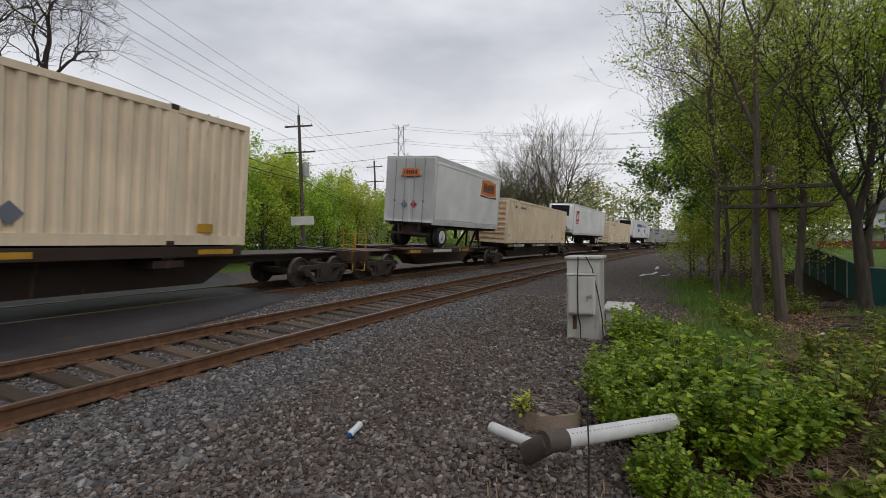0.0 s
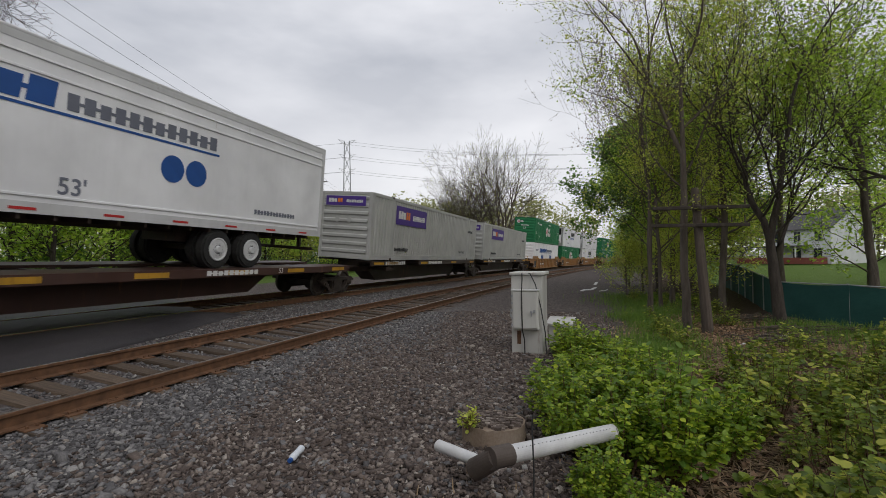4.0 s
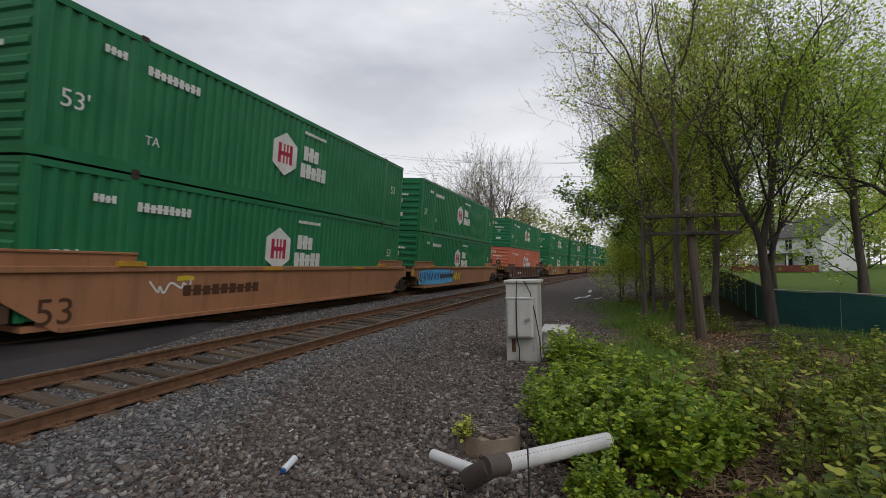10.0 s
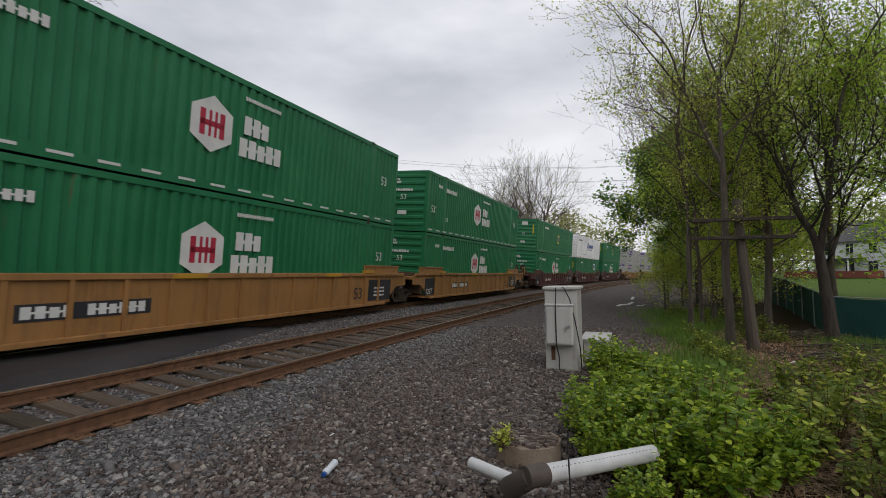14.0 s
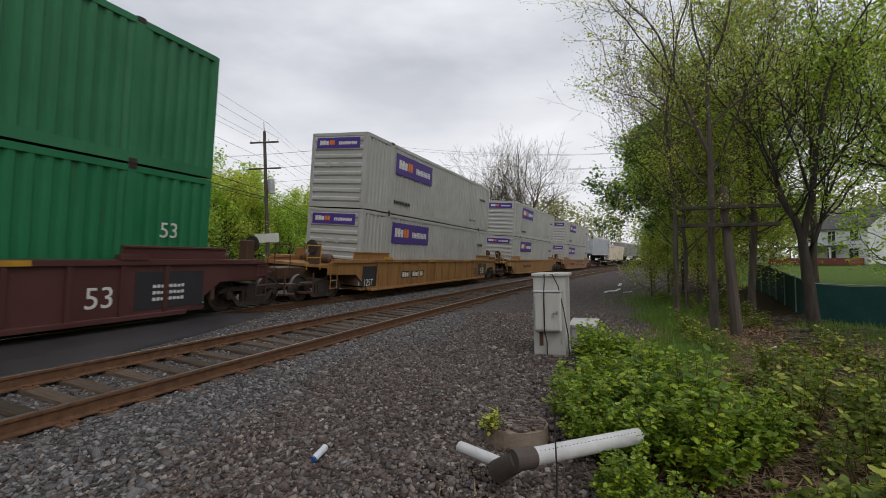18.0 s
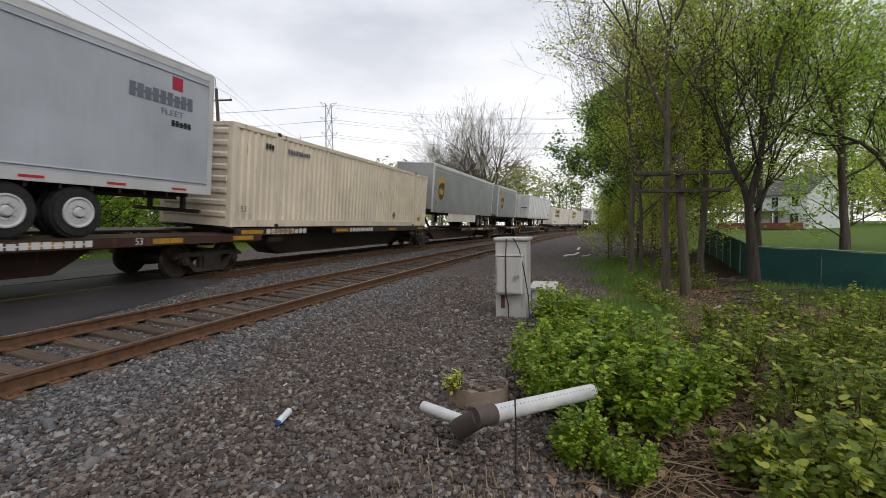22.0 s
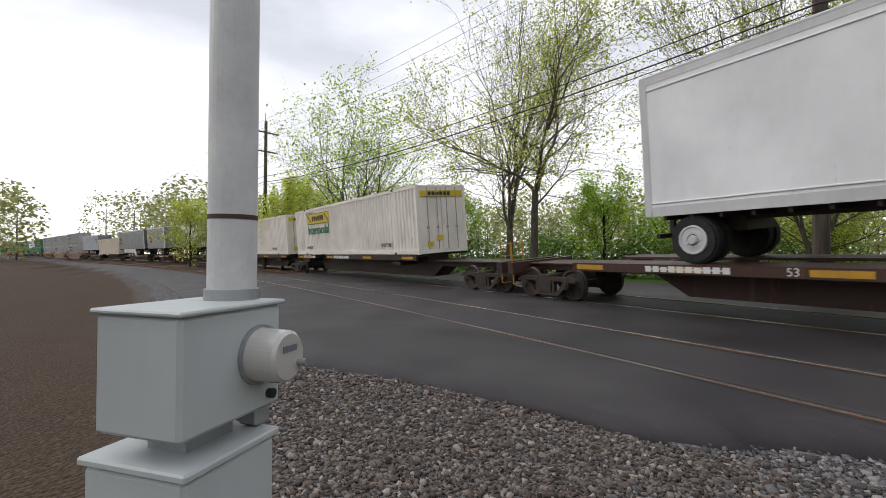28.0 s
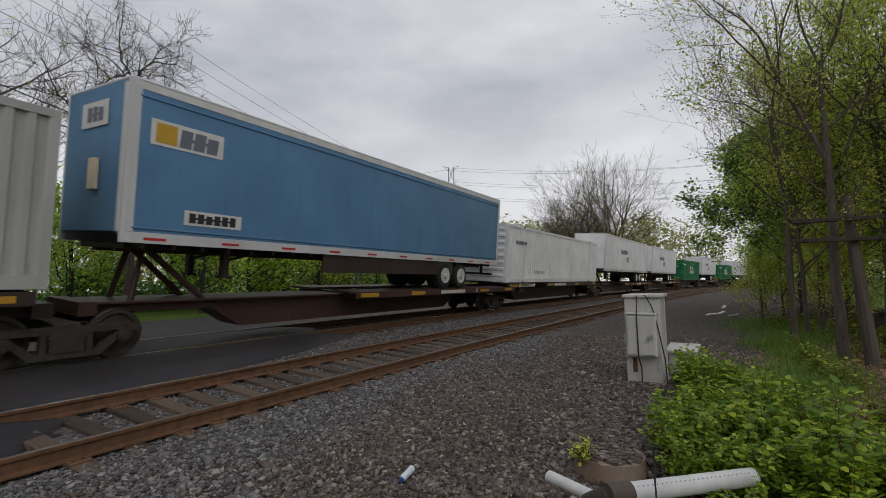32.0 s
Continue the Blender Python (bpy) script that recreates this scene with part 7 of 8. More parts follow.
for k in range(150):
    y = rnd.uniform(3.1, 10.2)
    x = 0.55 + 0.16 * y + rnd.random() * (0.62 * y - 0.3 - 0.16 * y)
    if bare_strip(x, y) or (y > 8.0 and x < 3.2) or (y < 5.2 and rnd.random() < 0.12):
        continue
    kind = rnd.choice((0, 1, 1, 2, 3)) if y > 4.5 else rnd.choice((1, 2, 2))
    plant("weed", "leafy green weed with upright reddish stems", "weed", WEEDS[kind], x, y, rnd.uniform(0, 360), rnd.uniform(0.75, 1.2), "weeds on the bank")
for k in range(44):
    s_, o_ = rnd.uniform(10, 27), rnd.uniform(6.6, 9.5)
    x, y, _ = on_track(s_, o_)
    plant("weed", "low green undergrowth at the edge of the gravel", "weed", WEEDS[rnd.choice((1, 2, 2))], x, y, rnd.uniform(0, 360), rnd.uniform(0.6, 1.1), "weeds on the bank")
for k in range(26):
    x, y = rnd.uniform(1.2, 8.5), rnd.uniform(9.0, 16.0)
    if (y > 10 and 2.5 < x < 5.5) or x / y > 0.72:
        continue
    plant("weed", "low green undergrowth beneath the trees", "weed", WEEDS[rnd.choice((1, 2, 2))], x, y, rnd.uniform(0, 360), rnd.uniform(0.6, 1.0), "weeds on the bank")
plant("weed", "small yellow-green weed growing from a concrete footing", "weed", shrub_meshes(240, 0.26, 0.2, 14, 12, 0.035, "leaf_olive"), -1.02, 4.28, 10, 1.0, "", sink=-0.12)


def ground_cover():
    """Fallen leaves, dead stalks and grass blades on the bank."""
    rng = np.random.default_rng(31)
    n = 45000
    x = rng.uniform(-0.2, 9.0, n)
    y = rng.uniform(2.0, 17.0, n)
    s, o = line_coords(x, y)
    keep = (o > 5.7 + 0.16 * np.clip(y - 9, 0, 10) + rng.normal(0, 0.3, n)) & (x / y < 0.8)
    x, y = x[keep], y[keep]
    z = ground_z(x, y) + 0.01
    lt = tagged(new("leaf_litter", leaf_cloud("litter", np.stack([x, y, z], 1), 0.075, "dead_leaf", rng, droop=0.0, shape=1.5)), "brown fallen leaves scattered over the bank", "leaf litter", kind="stuff")
    sp = Sprig(5)
    m = 7000
    x, y = rng.uniform(0.1, 6.0, m), rng.uniform(2.3, 11.0, m)
    keep = x / y < 0.8
    x, y = x[keep], y[keep]
    z = ground_z(x, y) + 0.02
    for a, b, c in zip(x, y, z):
        an, ln = rng.uniform(0, 6.28), rng.uniform(0.12, 0.6)
        e = np.array([math.cos(an) * ln, math.sin(an) * ln, rng.uniform(-0.02, 0.10)])
        sp.tube([(a, b, c), np.array([a, b, c]) + e], [rng.choice((0.003, 0.005, 0.008)), 0.003], 3)
    tagged(new("dead_stalks", sp.wood("stalks", "straw")), "dry straw-coloured stalks lying on the bank", "dead stalks", kind="stuff")
    sp = Sprig(6)
    for cx, cy, wx, wy, m in ((5.0, 13.2, 0.8, 0.35, 90), (3.9, 11.9, 0.6, 0.4, 70), (4.3, 15.6, 0.9, 0.5, 60), (2.9, 9.6, 0.5, 0.6, 40)):
        for _ in range(m):
            a, b = rng.normal(cx, wx * 0.6), rng.normal(cy, wy * 0.6)
            an, ln = rng.normal(0.3, 0.7), rng.uniform(0.3, 1.3)
            p0 = np.array([a, b, float(ground_z([a], [b])[0]) + rng.uniform(0.01, 0.14)])
            e = np.array([math.cos(an) * ln, math.sin(an) * ln * 0.6, rng.uniform(-0.05, 0.12)])
            sp.tube([p0, p0 + e * 0.5 + rng.normal(0, 0.02, 3), p0 + e], [rng.uniform(0.006, 0.02), 0.008, 0.004], 4)
    tagged(new("brush_pile", sp.wood("brush", "bark")), "grey cut branches and sticks piled beneath the trees", "brush pile", kind="stuff")
    # grass blades
    def blades(px, py, h, mat, name, label):
        k = len(px)
        pz = ground_z(px, py)
        a = rng.uniform(0, 6.28, k)
        hh = h * rng.uniform(0.5, 1.2, k)
        wv = np.stack([np.cos(a), np.sin(a), 0 * a], 1) * 0.006
        b0 = np.stack([px, py, pz - 0.01], 1)
        bend = np.stack([np.cos(a + 1.5), np.sin(a + 1.5), 0 * a], 1) * (hh * rng.uniform(0.1, 0.6, k))[:, None]
        mid = b0 + bend * 0.35 + np.stack([0 * a, 0 * a, hh * 0.6], 1)
        tip = b0 + bend + np.stack([0 * a, 0 * a, hh], 1)
        v = np.stack([b0 - wv, b0 + wv, mid + wv * 0.8, mid - wv * 0.8, tip], 1).reshape(-1, 3)
        i = np.arange(k)[:, None] * 5
        f = [tuple(r) for r in (i + [[0, 1, 2, 3]]).tolist()] + [tuple(r) for r in (i + [[3, 2, 4]]).tolist()]
        tagged(new(name, mesh_from(name, v.tolist(), f, mat)), label, "grass", kind="stuff")
    px, py = [], []
    for cx, cy, r, m in ((1.7, 11.0, 0.9, 1500), (5.4, 13.6, 0.9, 1500), (7.4, 12.6, 1.2, 3500), (1.6, 15.5, 0.7, 1200), (2.2, 20.0, 1.4, 1800), (6.4, 11.0, 1.2, 2500), (1.9, 13.6, 0.6, 1000), (2.3, 17.4, 0.9, 1500), (3.0, 23.0, 1.6, 3000), (1.3, 9.6, 0.6, 1300)):
        px.append(rng.normal(cx, r * 0.6, m))
        py.append(rng.normal(cy, r * 0.8, m))
    blades(np.concatenate(px), np.concatenate(py), 0.26, "grass", "grass", "tufts of fresh green grass on the bank")
    blades(rng.normal(-0.3, 0.45, 420), rng.normal(2.75, 0.4, 420), 0.10, "straw", "dry_grass", "thin dry grass beside the drain pipe")


ground_cover()


def ballast():
    """Crushed stone lying loose on the shoulder and the verge."""
    rng = np.random.default_rng(17)
    shapes = []
    for k in range(14):
        bm = bmesh.new()
        for q in itertools.product((-1, 1), repeat=3):
            bm.verts.new(np.array(q) * rng.uniform(0.45, 1.1, 3) * [1.0, 0.72, 0.42])
        h = bmesh.ops.convex_hull(bm, input=bm.verts)
        bmesh.ops.delete(bm, geom=[e for e in h["geom_interior"] if isinstance(e, bmesh.types.BMVert)], context="VERTS")
        bmesh.ops.triangulate(bm, faces=bm.faces)
        bm.verts.index_update()
        shapes.append((np.array([v.co[:] for v in bm.verts]), np.array([[v.index for v in f.verts] for f in bm.faces])))
        bm.free()

    def scatter(name, label, px, py, size, mat, lift=0.0):
        pz = ground_z(px, py) + lift
        vs, fs, n0 = [], [], 0
        kind = rng.integers(0, len(shapes), len(px))
        for k, (sv, sf) in enumerate(shapes):
            sel = np.where(kind == k)[0]
            m = len(sel)
            if not m:
                continue
            q = rng.normal(0, 1, (m, 4)) * [1, 0.22, 0.22, 1]
            q /= np.linalg.norm(q, axis=1)[:, None]
            w, x, y, z = q.T
            R = np.stack([np.stack([1 - 2 * (y * y + z * z), 2 * (x * y - z * w), 2 * (x * z + y * w)], -1), np.stack([2 * (x * y + z * w), 1 - 2 * (x * x + z * z), 2 * (y * z - x * w)], -1), np.stack([2 * (x * z - y * w), 2 * (y * z + x * w), 1 - 2 * (x * x + y * y)], -1)], 1)
            s = size * rng.lognormal(0, 0.28, m)
            v = np.einsum("mij,vj->mvi", R, sv) * s[:, None, None] + np.stack([px[sel], py[sel], pz[sel] + s * 0.25], 1)[:, None]
            vs.append(v.reshape(-1, 3))
            fs.append((sf[None] + (np.arange(m) * len(sv))[:, None, None] + n0).reshape(-1, 3))
            n0 += m * len(sv)
        tagged(new(name, mesh_from(name, np.concatenate(vs), np.concatenate(fs), mat)), label, "gravel", kind="stuff")
    n = 230000
    r = 1.6 + 14.0 * rng.uniform(0, 1, n) ** 0.9
    a = np.radians(rng.uniform(-6, 200, n))
    x, y = -r * np.sin(a), r * np.cos(a)
    s, o = line_coords(x, y)
    ok = (o > 0.1) & (o < 6.0) & (s > np.interp(o, _edge_o, _edge_s) + rng.normal(0.0, 0.16, n))
    fresh = rng.uniform(0, 1, n) < np.clip(1.15 - (o - 0.4) / 1.7 + 0.35 * np.sin(x * 1.9 + y * 0.8), 0.10, 0.95)
    scatter("fresh_ballast", "blue-grey angular crushed stone on the track's shoulder", x[ok & fresh], y[ok & fresh], 0.0235, "ballast_stone")
    scatter("loose_gravel", "brown-grey crushed stone of mixed sizes on the verge", x[ok & ~fresh], y[ok & ~fresh], 0.0215, "verge_stone")
    n = 24000
    s = rng.uniform(-1, 26, n)
    o = rng.uniform(-4.4, -0.1, n)
    first = np.interp(-GAUGE / 2, _edge_o, _edge_s) - 0.4 + 0.2
    gap = np.abs((s - first + 0.26) % 0.52 - 0.26)
    keep = (s > np.interp(o, _edge_o, _edge_s) + 0.1) & ((gap > 0.15) | (o < -2.1))
    p = np.array([on_track(a, b)[:2] for a, b in zip(s[keep], o[keep])])
    scatter("track_ballast", "grey crushed stone between the ties and the tracks", p[:, 0], p[:, 1], 0.022, "ballast_stone")


def stone_material(name, tones):
    """Broken stone: each piece has its own tone, with a fine grain."""
    m, n, l, b = nodes_of(name, 0.9)
    geo = n.new("ShaderNodeNewGeometry")
    rp = n.new("ShaderNodeValToRGB")
    while len(rp.color_ramp.elements) < len(tones):
        rp.color_ramp.elements.new(0.5)
    for e, (q, c) in zip(rp.color_ramp.elements, tones):
        e.position, e.color = q, (*c, 1)
    l.new(geo.outputs["Random Per Island"], rp.inputs["Fac"])
    tcn = n.new("ShaderNodeTexCoord")
    grain = n.new("ShaderNodeTexNoise")
    grain.inputs["Scale"].default_value, grain.inputs["Detail"].default_value = 70.0, 4.0
    l.new(tcn.outputs["Object"], grain.inputs["Vector"])
    tint = n.new("ShaderNodeMapRange")
    tint.inputs["From Min"].default_value, tint.inputs["From Max"].default_value = 0.3, 0.7
    tint.inputs["To Min"].default_value, tint.inputs["To Max"].default_value = 0.75, 1.2
    l.new(grain.outputs["Fac"], tint.inputs["Value"])
    hsv = n.new("ShaderNodeHueSaturation")
    l.new(tint.outputs["Result"], hsv.inputs["Value"])
    l.new(rp.outputs["Color"], hsv.inputs["Color"])
    l.new(hsv.outputs["Color"], b.inputs["Base Color"])
    b.inputs["Specular IOR Level"].default_value = 0.25
    MATS[name] = m


stone_material("ballast_stone", ((0.0, (0.062, 0.058, 0.058)), (0.5, (0.132, 0.126, 0.127)), (0.88, (0.215, 0.206, 0.202)), (1.0, (0.33, 0.315, 0.295))))
stone_material("verge_stone", ((0.0, (0.054, 0.041, 0.035)), (0.5, (0.126, 0.099, 0.086)), (0.9, (0.205, 0.168, 0.145)), (1.0, (0.36, 0.32, 0.28))))
ballast()

# ---- things by the verge ----
def gz(x, y):
    return float(ground_z([x], [y])[0])


def signal_cabinet():
    """A pale steel equipment case with a second, smaller case hung on its face."""
    c = thing("equipment_cabinet", "weathered pale grey steel signal cabinet with cables", "cabinet", at=pose(-0.95, 8.95, gz(-0.95, 8.95) - 0.045, 0, 0, -3))
    part("body", boxes("cab_white", (-0.27, -0.32, 0.06, 0.29, 0.36, 1.46), bevel=0.012), c)
    part("plinth", boxes("concrete", (-0.3, -0.35, -0.1, 0.32, 0.4, 0.06), bevel=0.015), c)
    part("roof", boxes("cab_white", (-0.30, -0.36, 1.46, 0.33, 0.41, 1.52), bevel=0.015), c)
    b = part("meter_case", boxes("cab_white", (-0.235, -0.47, 0.50, 0.235, -0.325, 1.19), bevel=0.014), c, "smaller case with a hinged lid")
    part("case_door", boxes("cab_white", (-0.21, -0.485, 0.53, 0.21, -0.47, 1.16), bevel=0.006), b)
    part("drip_edge", boxes("plastic_white", (-0.245, -0.49, 1.19, 0.245, -0.325, 1.215), bevel=0.004), b)
    bm = bmesh.new()
    add_cyl(bm, (0.12, -0.485, 0.82), (0.12, -0.52, 0.82), 0.022, n=10)
    add_box(bm, 0.11, -0.525, 0.74, 0.13, -0.515, 0.83)
    add_box(bm, 0.15, -0.49, 0.80, 0.19, -0.50, 0.86)
    part("latch", from_bm("latch", bm, "galv"), b)
    for k in range(5):
        part("hinge", boxes("galv", (-0.245, -0.482, 0.56 + k * 0.13, -0.217, -0.462, 0.60 + k * 0.13)), b)
    part("handle", boxes("galv", (-0.275, -0.42, 0.72, -0.235, -0.36, 0.76), (-0.28, -0.42, 0.72, -0.27, -0.40, 0.86)), c)
    for k, pts in enumerate(([(-0.06, -0.37, 1.5), (-0.055, -0.39, 1.4), (-0.05, -0.50, 1.18), (-0.045, -0.50, 0.5), (-0.03, -0.36, 0.3), (-0.02, -0.4, -0.12)], [(-0.03, -0.33, 1.5), (0.08, -0.36, 1.5), (0.18, -0.38, 1.3), (0.27, -0.40, 0.9), (0.34, -0.38, 0.45), (0.36, -0.36, -0.05)])):
        sp = Sprig(300 + k)
        sp.tube(pts, [0.011] * len(pts), 6)
        part("cable", sp.wood("cable", "wire_black"), c, "black cable hanging down the cabinet")
    part("stain_plate", boxes("rail_rust", (-0.17, -0.325, 0.22, -0.10, -0.319, 0.46)), c)
    s = thing("junction_box", "small pale steel junction box behind the cabinet", "junction box", at=pose(-0.42, 9.75, gz(-0.42, 9.75), 0, 0, -6))
    part("body", boxes("cab_white", (-0.2, -0.22, -0.05, 0.22, 0.25, 0.40), bevel=0.012), s)
    bm = bmesh.new()
    add_prism(bm, [(-0.27, 0.40), (0.30, 0.48), (0.30, 0.52), (-0.27, 0.44)], "x", -0.25, 0.27)
    part("lid", from_bm("lid", bm, "cab_white"), s)


signal_cabinet()


def drain_pipe():
    """Perforated white pipe end, a dark elbow and a corrugated hose half buried in gravel."""
    p = thing("drain_pipe", "perforated white plastic drain pipe with a dark elbow", "pipe")
    a, b = Vector((-0.53, 3.26, 0.34)), Vector((0.22, 4.09, 0.28))
    bm = bmesh.new()
    add_cyl(bm, a, b, 0.062, n=28, caps=False)
    add_cyl(bm, a, b, 0.055, n=28, caps=False)
    d = (b - a).normalized()
    part("pipe", from_bm("pipe", bm, "plastic_white"), p)
    up = Vector((0, -0.75, 0.66)).normalized()
    up = (up - d * up.dot(d)).normalized()
    bm = bmesh.new()
    for k in range(26):
        q = a + d * (0.09 + k * 0.038) + up * 0.0615
        add_cyl(bm, q, q + up * 0.002, 0.0042, n=6)
    part("perforations", from_bm("holes", bm, "black_gap"), p)
    e = Vector((-0.745, 3.30, 0.205))
    bm = bmesh.new()
    add_cyl(bm, a + d * 0.05, a - d * 0.12, 0.074, n=24)
    add_cyl(bm, a - d * 0.07, e, 0.072, 0.078, n=24)
    part("elbow", from_bm("elbow", bm, "plastic_brown"), p)
    h = thing("drain_hose", "white corrugated plastic hose half buried in gravel", "hose")
    c0, c1 = Vector((-1.11, 3.58, 0.235)), Vector((-0.66, 3.40, 0.20))
    dd = (c1 - c0).normalized()
    hs = Sprig(302)
    hs.tube([c0 + dd * 0.0105 * k for k in range(44)], [0.046 if k % 2 else 0.039 for k in range(44)], 20)
    part("hose", hs.wood("hose", "plastic_white"), h)


drain_pipe()


def footing():
    """A round concrete footing: its worn front stands free, gravel lies level with its top behind."""
    f = thing("concrete_footing", "round brown-stained concrete footing sunk in the gravel", "footing", at=pose(-0.83, 4.50, -0.08))
    bm = bmesh.new()
    add_cyl(bm, (0, 0, -0.15), (0, 0, 0.235), 0.31, 0.30, n=36)
    bmesh.ops.subdivide_edges(bm, edges=[q for q in bm.edges if abs(q.verts[0].co.z - q.verts[1].co.z) > 0.2], cuts=4)
    r = random.Random(3)
    for v in bm.verts:
        v.co.z += r.uniform(-0.012, 0.008)
        v.co.x *= 1 + r.uniform(-0.012, 0.012)
    part("ring", from_bm("ring", bm, "concrete_brown"), f)
    fill = []
    for k in range(240):
        q, w = r.uniform(0, 6.3), 0.27 * math.sqrt(r.random())
        u = r.uniform(0.012, 0.024)
        x, y = w * math.cos(q), w * math.sin(q)
        fill.append((x - u, y - u * 0.8, 0.225, x + u, y + u * 0.8, 0.24 + u * r.uniform(0.4, 1.2)))
    tagged(part("gravel_fill", boxes("verge_stone", *fill), f), kind="stuff")


footing()


def small_litter():
    b = thing("plastic_bottle", "crushed clear plastic bottle with a blue cap on the gravel", "bottle", at=pose(-2.35, 3.54, gz(-2.35, 3.54) + 0.055, 0, 0, 96) @ pose(0, 0, 0, 0, 84, 0))
    bm = bmesh.new()
    for z0, z1, r0, r1 in ((-0.10, -0.075, 0.016, 0.031), (-0.075, 0.0, 0.031, 0.029), (0.0, 0.085, 0.029, 0.032), (0.085, 0.10, 0.032, 0.024)):
        add_cyl(bm, (0, 0, z0), (0, 0, z1), r0, r1, n=14)
    part("bottle_body", from_bm("bottle", bm, "bottle_plastic"), b)
    bm = bmesh.new()
    add_cyl(bm, (0, 0, -0.125), (0, 0, -0.10), 0.02, n=12)
    part("cap", from_bm("cap", bm, "ink_blue"), b)
    for k, (x, y, l, a) in enumerate(((0.35, 26.5, 0.9, 25), (0.9, 33.0, 0.7, 80), (1.1, 26.8, 0.5, 10), (3.2, 11.3, 0.22, 40), (4.4, 12.6, 0.35, 15), (2.2, 8.2, 0.14, 60), (-1.3, 2.4, 0.05, 10), (-2.9, 4.4, 0.06, 80), (-2.2, 7.4, 0.06, 30))):
        w = thing("scrap", "pale scrap of paper or plastic on the ground", "litter", "litter", at=pose(x, y, gz(x, y) + 0.02, 4, -6, a))
        bm = bmesh.new()
        add_prism(bm, [(-l / 2, 0), (-l / 4, 0.05 * l), (l / 5, 0.02 * l), (l / 2, 0.12 * l), (l / 2, 0.14 * l), (l / 5, 0.06 * l), (-l / 4, 0.09 * l), (-l / 2, 0.03 * l)], "y", -0.12 * l, 0.12 * l)
        part("sheet", from_bm("scrap", bm, "ink_white"), w)
    st = thing("marker_stake", "thin bent steel rod standing beside the pipe", "rod", at=pose(-0.335, 3.26, gz(-0.335, 3.26)))
    sp = Sprig(301)
    sp.tube([(0, 0, -0.1), (0.005, 0, 0.35), (-0.004, 0.01, 0.6), (0.0, 0.01, 0.70)], [0.006] * 4, 6)
    part("rod", sp.wood("rod", "wire_black"), st)


small_litter()


def meter_post():
    """The electric meter on its box and the white mast of the crossing gear beside the camera."""
    at = pose(-0.273, -1.582, 0.0, 0, 0, 131.5)
    c = thing("meter_pedestal", "pale grey electric meter box on a post beside the crossing", "meter", at=at)
    part("base_box", boxes("meter_grey", (-0.34, -0.30, -0.05, 0.02, 0.06, 1.10), bevel=0.015), c)
    part("base_flange", boxes("meter_grey", (-0.35, -0.31, 1.10, 0.03, 0.07, 1.125), bevel=0.006), c)
    part("neck", boxes("galv", (-0.22, -0.20, 1.125, -0.08, -0.02, 1.19)), c)
    part("socket_box", boxes("meter_grey", (-0.30, -0.30, 1.19, 0.0, 0.11, 1.52), bevel=0.012), c)
    part("lid", boxes("meter_grey", (-0.31, -0.31, 1.52, 0.012, 0.12, 1.535), bevel=0.005), c)
    bm = bmesh.new()
    add_cyl(bm, (-0.005, 0, 1.37), (0.012, 0, 1.37), 0.094, n=36)
    part("collar", from_bm("collar", bm, "galv"), c)
    bm = bmesh.new()
    add_cyl(bm, (0.012, 0, 1.37), (0.105, 0, 1.37), 0.085, 0.080, n=36)
    add_cyl(bm, (0.105, 0, 1.37), (0.115, 0, 1.37), 0.080, 0.070, n=36)
    g = part("meter", from_bm("meter", bm, "meter_glass"), c, "round glass-fronted meter")
    part("dial", boxes("ink_grey", (0.1155, -0.035, 1.385, 0.117, 0.035, 1.405)), g)
    bm = bmesh.new()
    add_cyl(bm, (0.11, 0.045, 1.345), (0.145, 0.045, 1.345), 0.012, n=10)
    part("seal", from_bm("seal", bm, "galv"), g)
    bm = bmesh.new()
    add_cyl(bm, (0.0, 0.05, 1.235), (0.02, 0.05, 1.235), 0.016, n=10)
    part("knock_out", from_bm("knob", bm, "ink_black"), c)
    part("conduit_stub", boxes("galv", (-0.10, 0.02, 1.13, -0.02, 0.09, 1.19), bevel=0.01), c)
    m = thing("gate_mast", "white round mast of the crossing gear", "mast", at=at @ pose(-0.15, 0.05, 0))
    bm = bmesh.new()
    add_cyl(bm, (0, 0, 1.57), (0, 0, 5.2), 0.078, n=28)
    part("tube", from_bm("tube", bm, "plastic_white"), m)
    bm = bmesh.new()
    add_cyl(bm, (0, 0, 1.80), (0, 0, 1.815), 0.080, n=28)
    part("band", from_bm("band", bm, "car_brown"), m)
    bm = bmesh.new()
    add_cyl(bm, (0, 0, 1.535), (0, 0, 1.57), 0.088, n=28)
    part("flange", from_bm("flange", bm, "galv"), m)


m, n, l, b = nodes_of("meter_glass", 0.12)
b.inputs["Base Color"].default_value = (0.50, 0.49, 0.46, 1)
b.inputs["Coat Weight"].default_value = 0.6
MATS["meter_glass"] = m
meter_post()


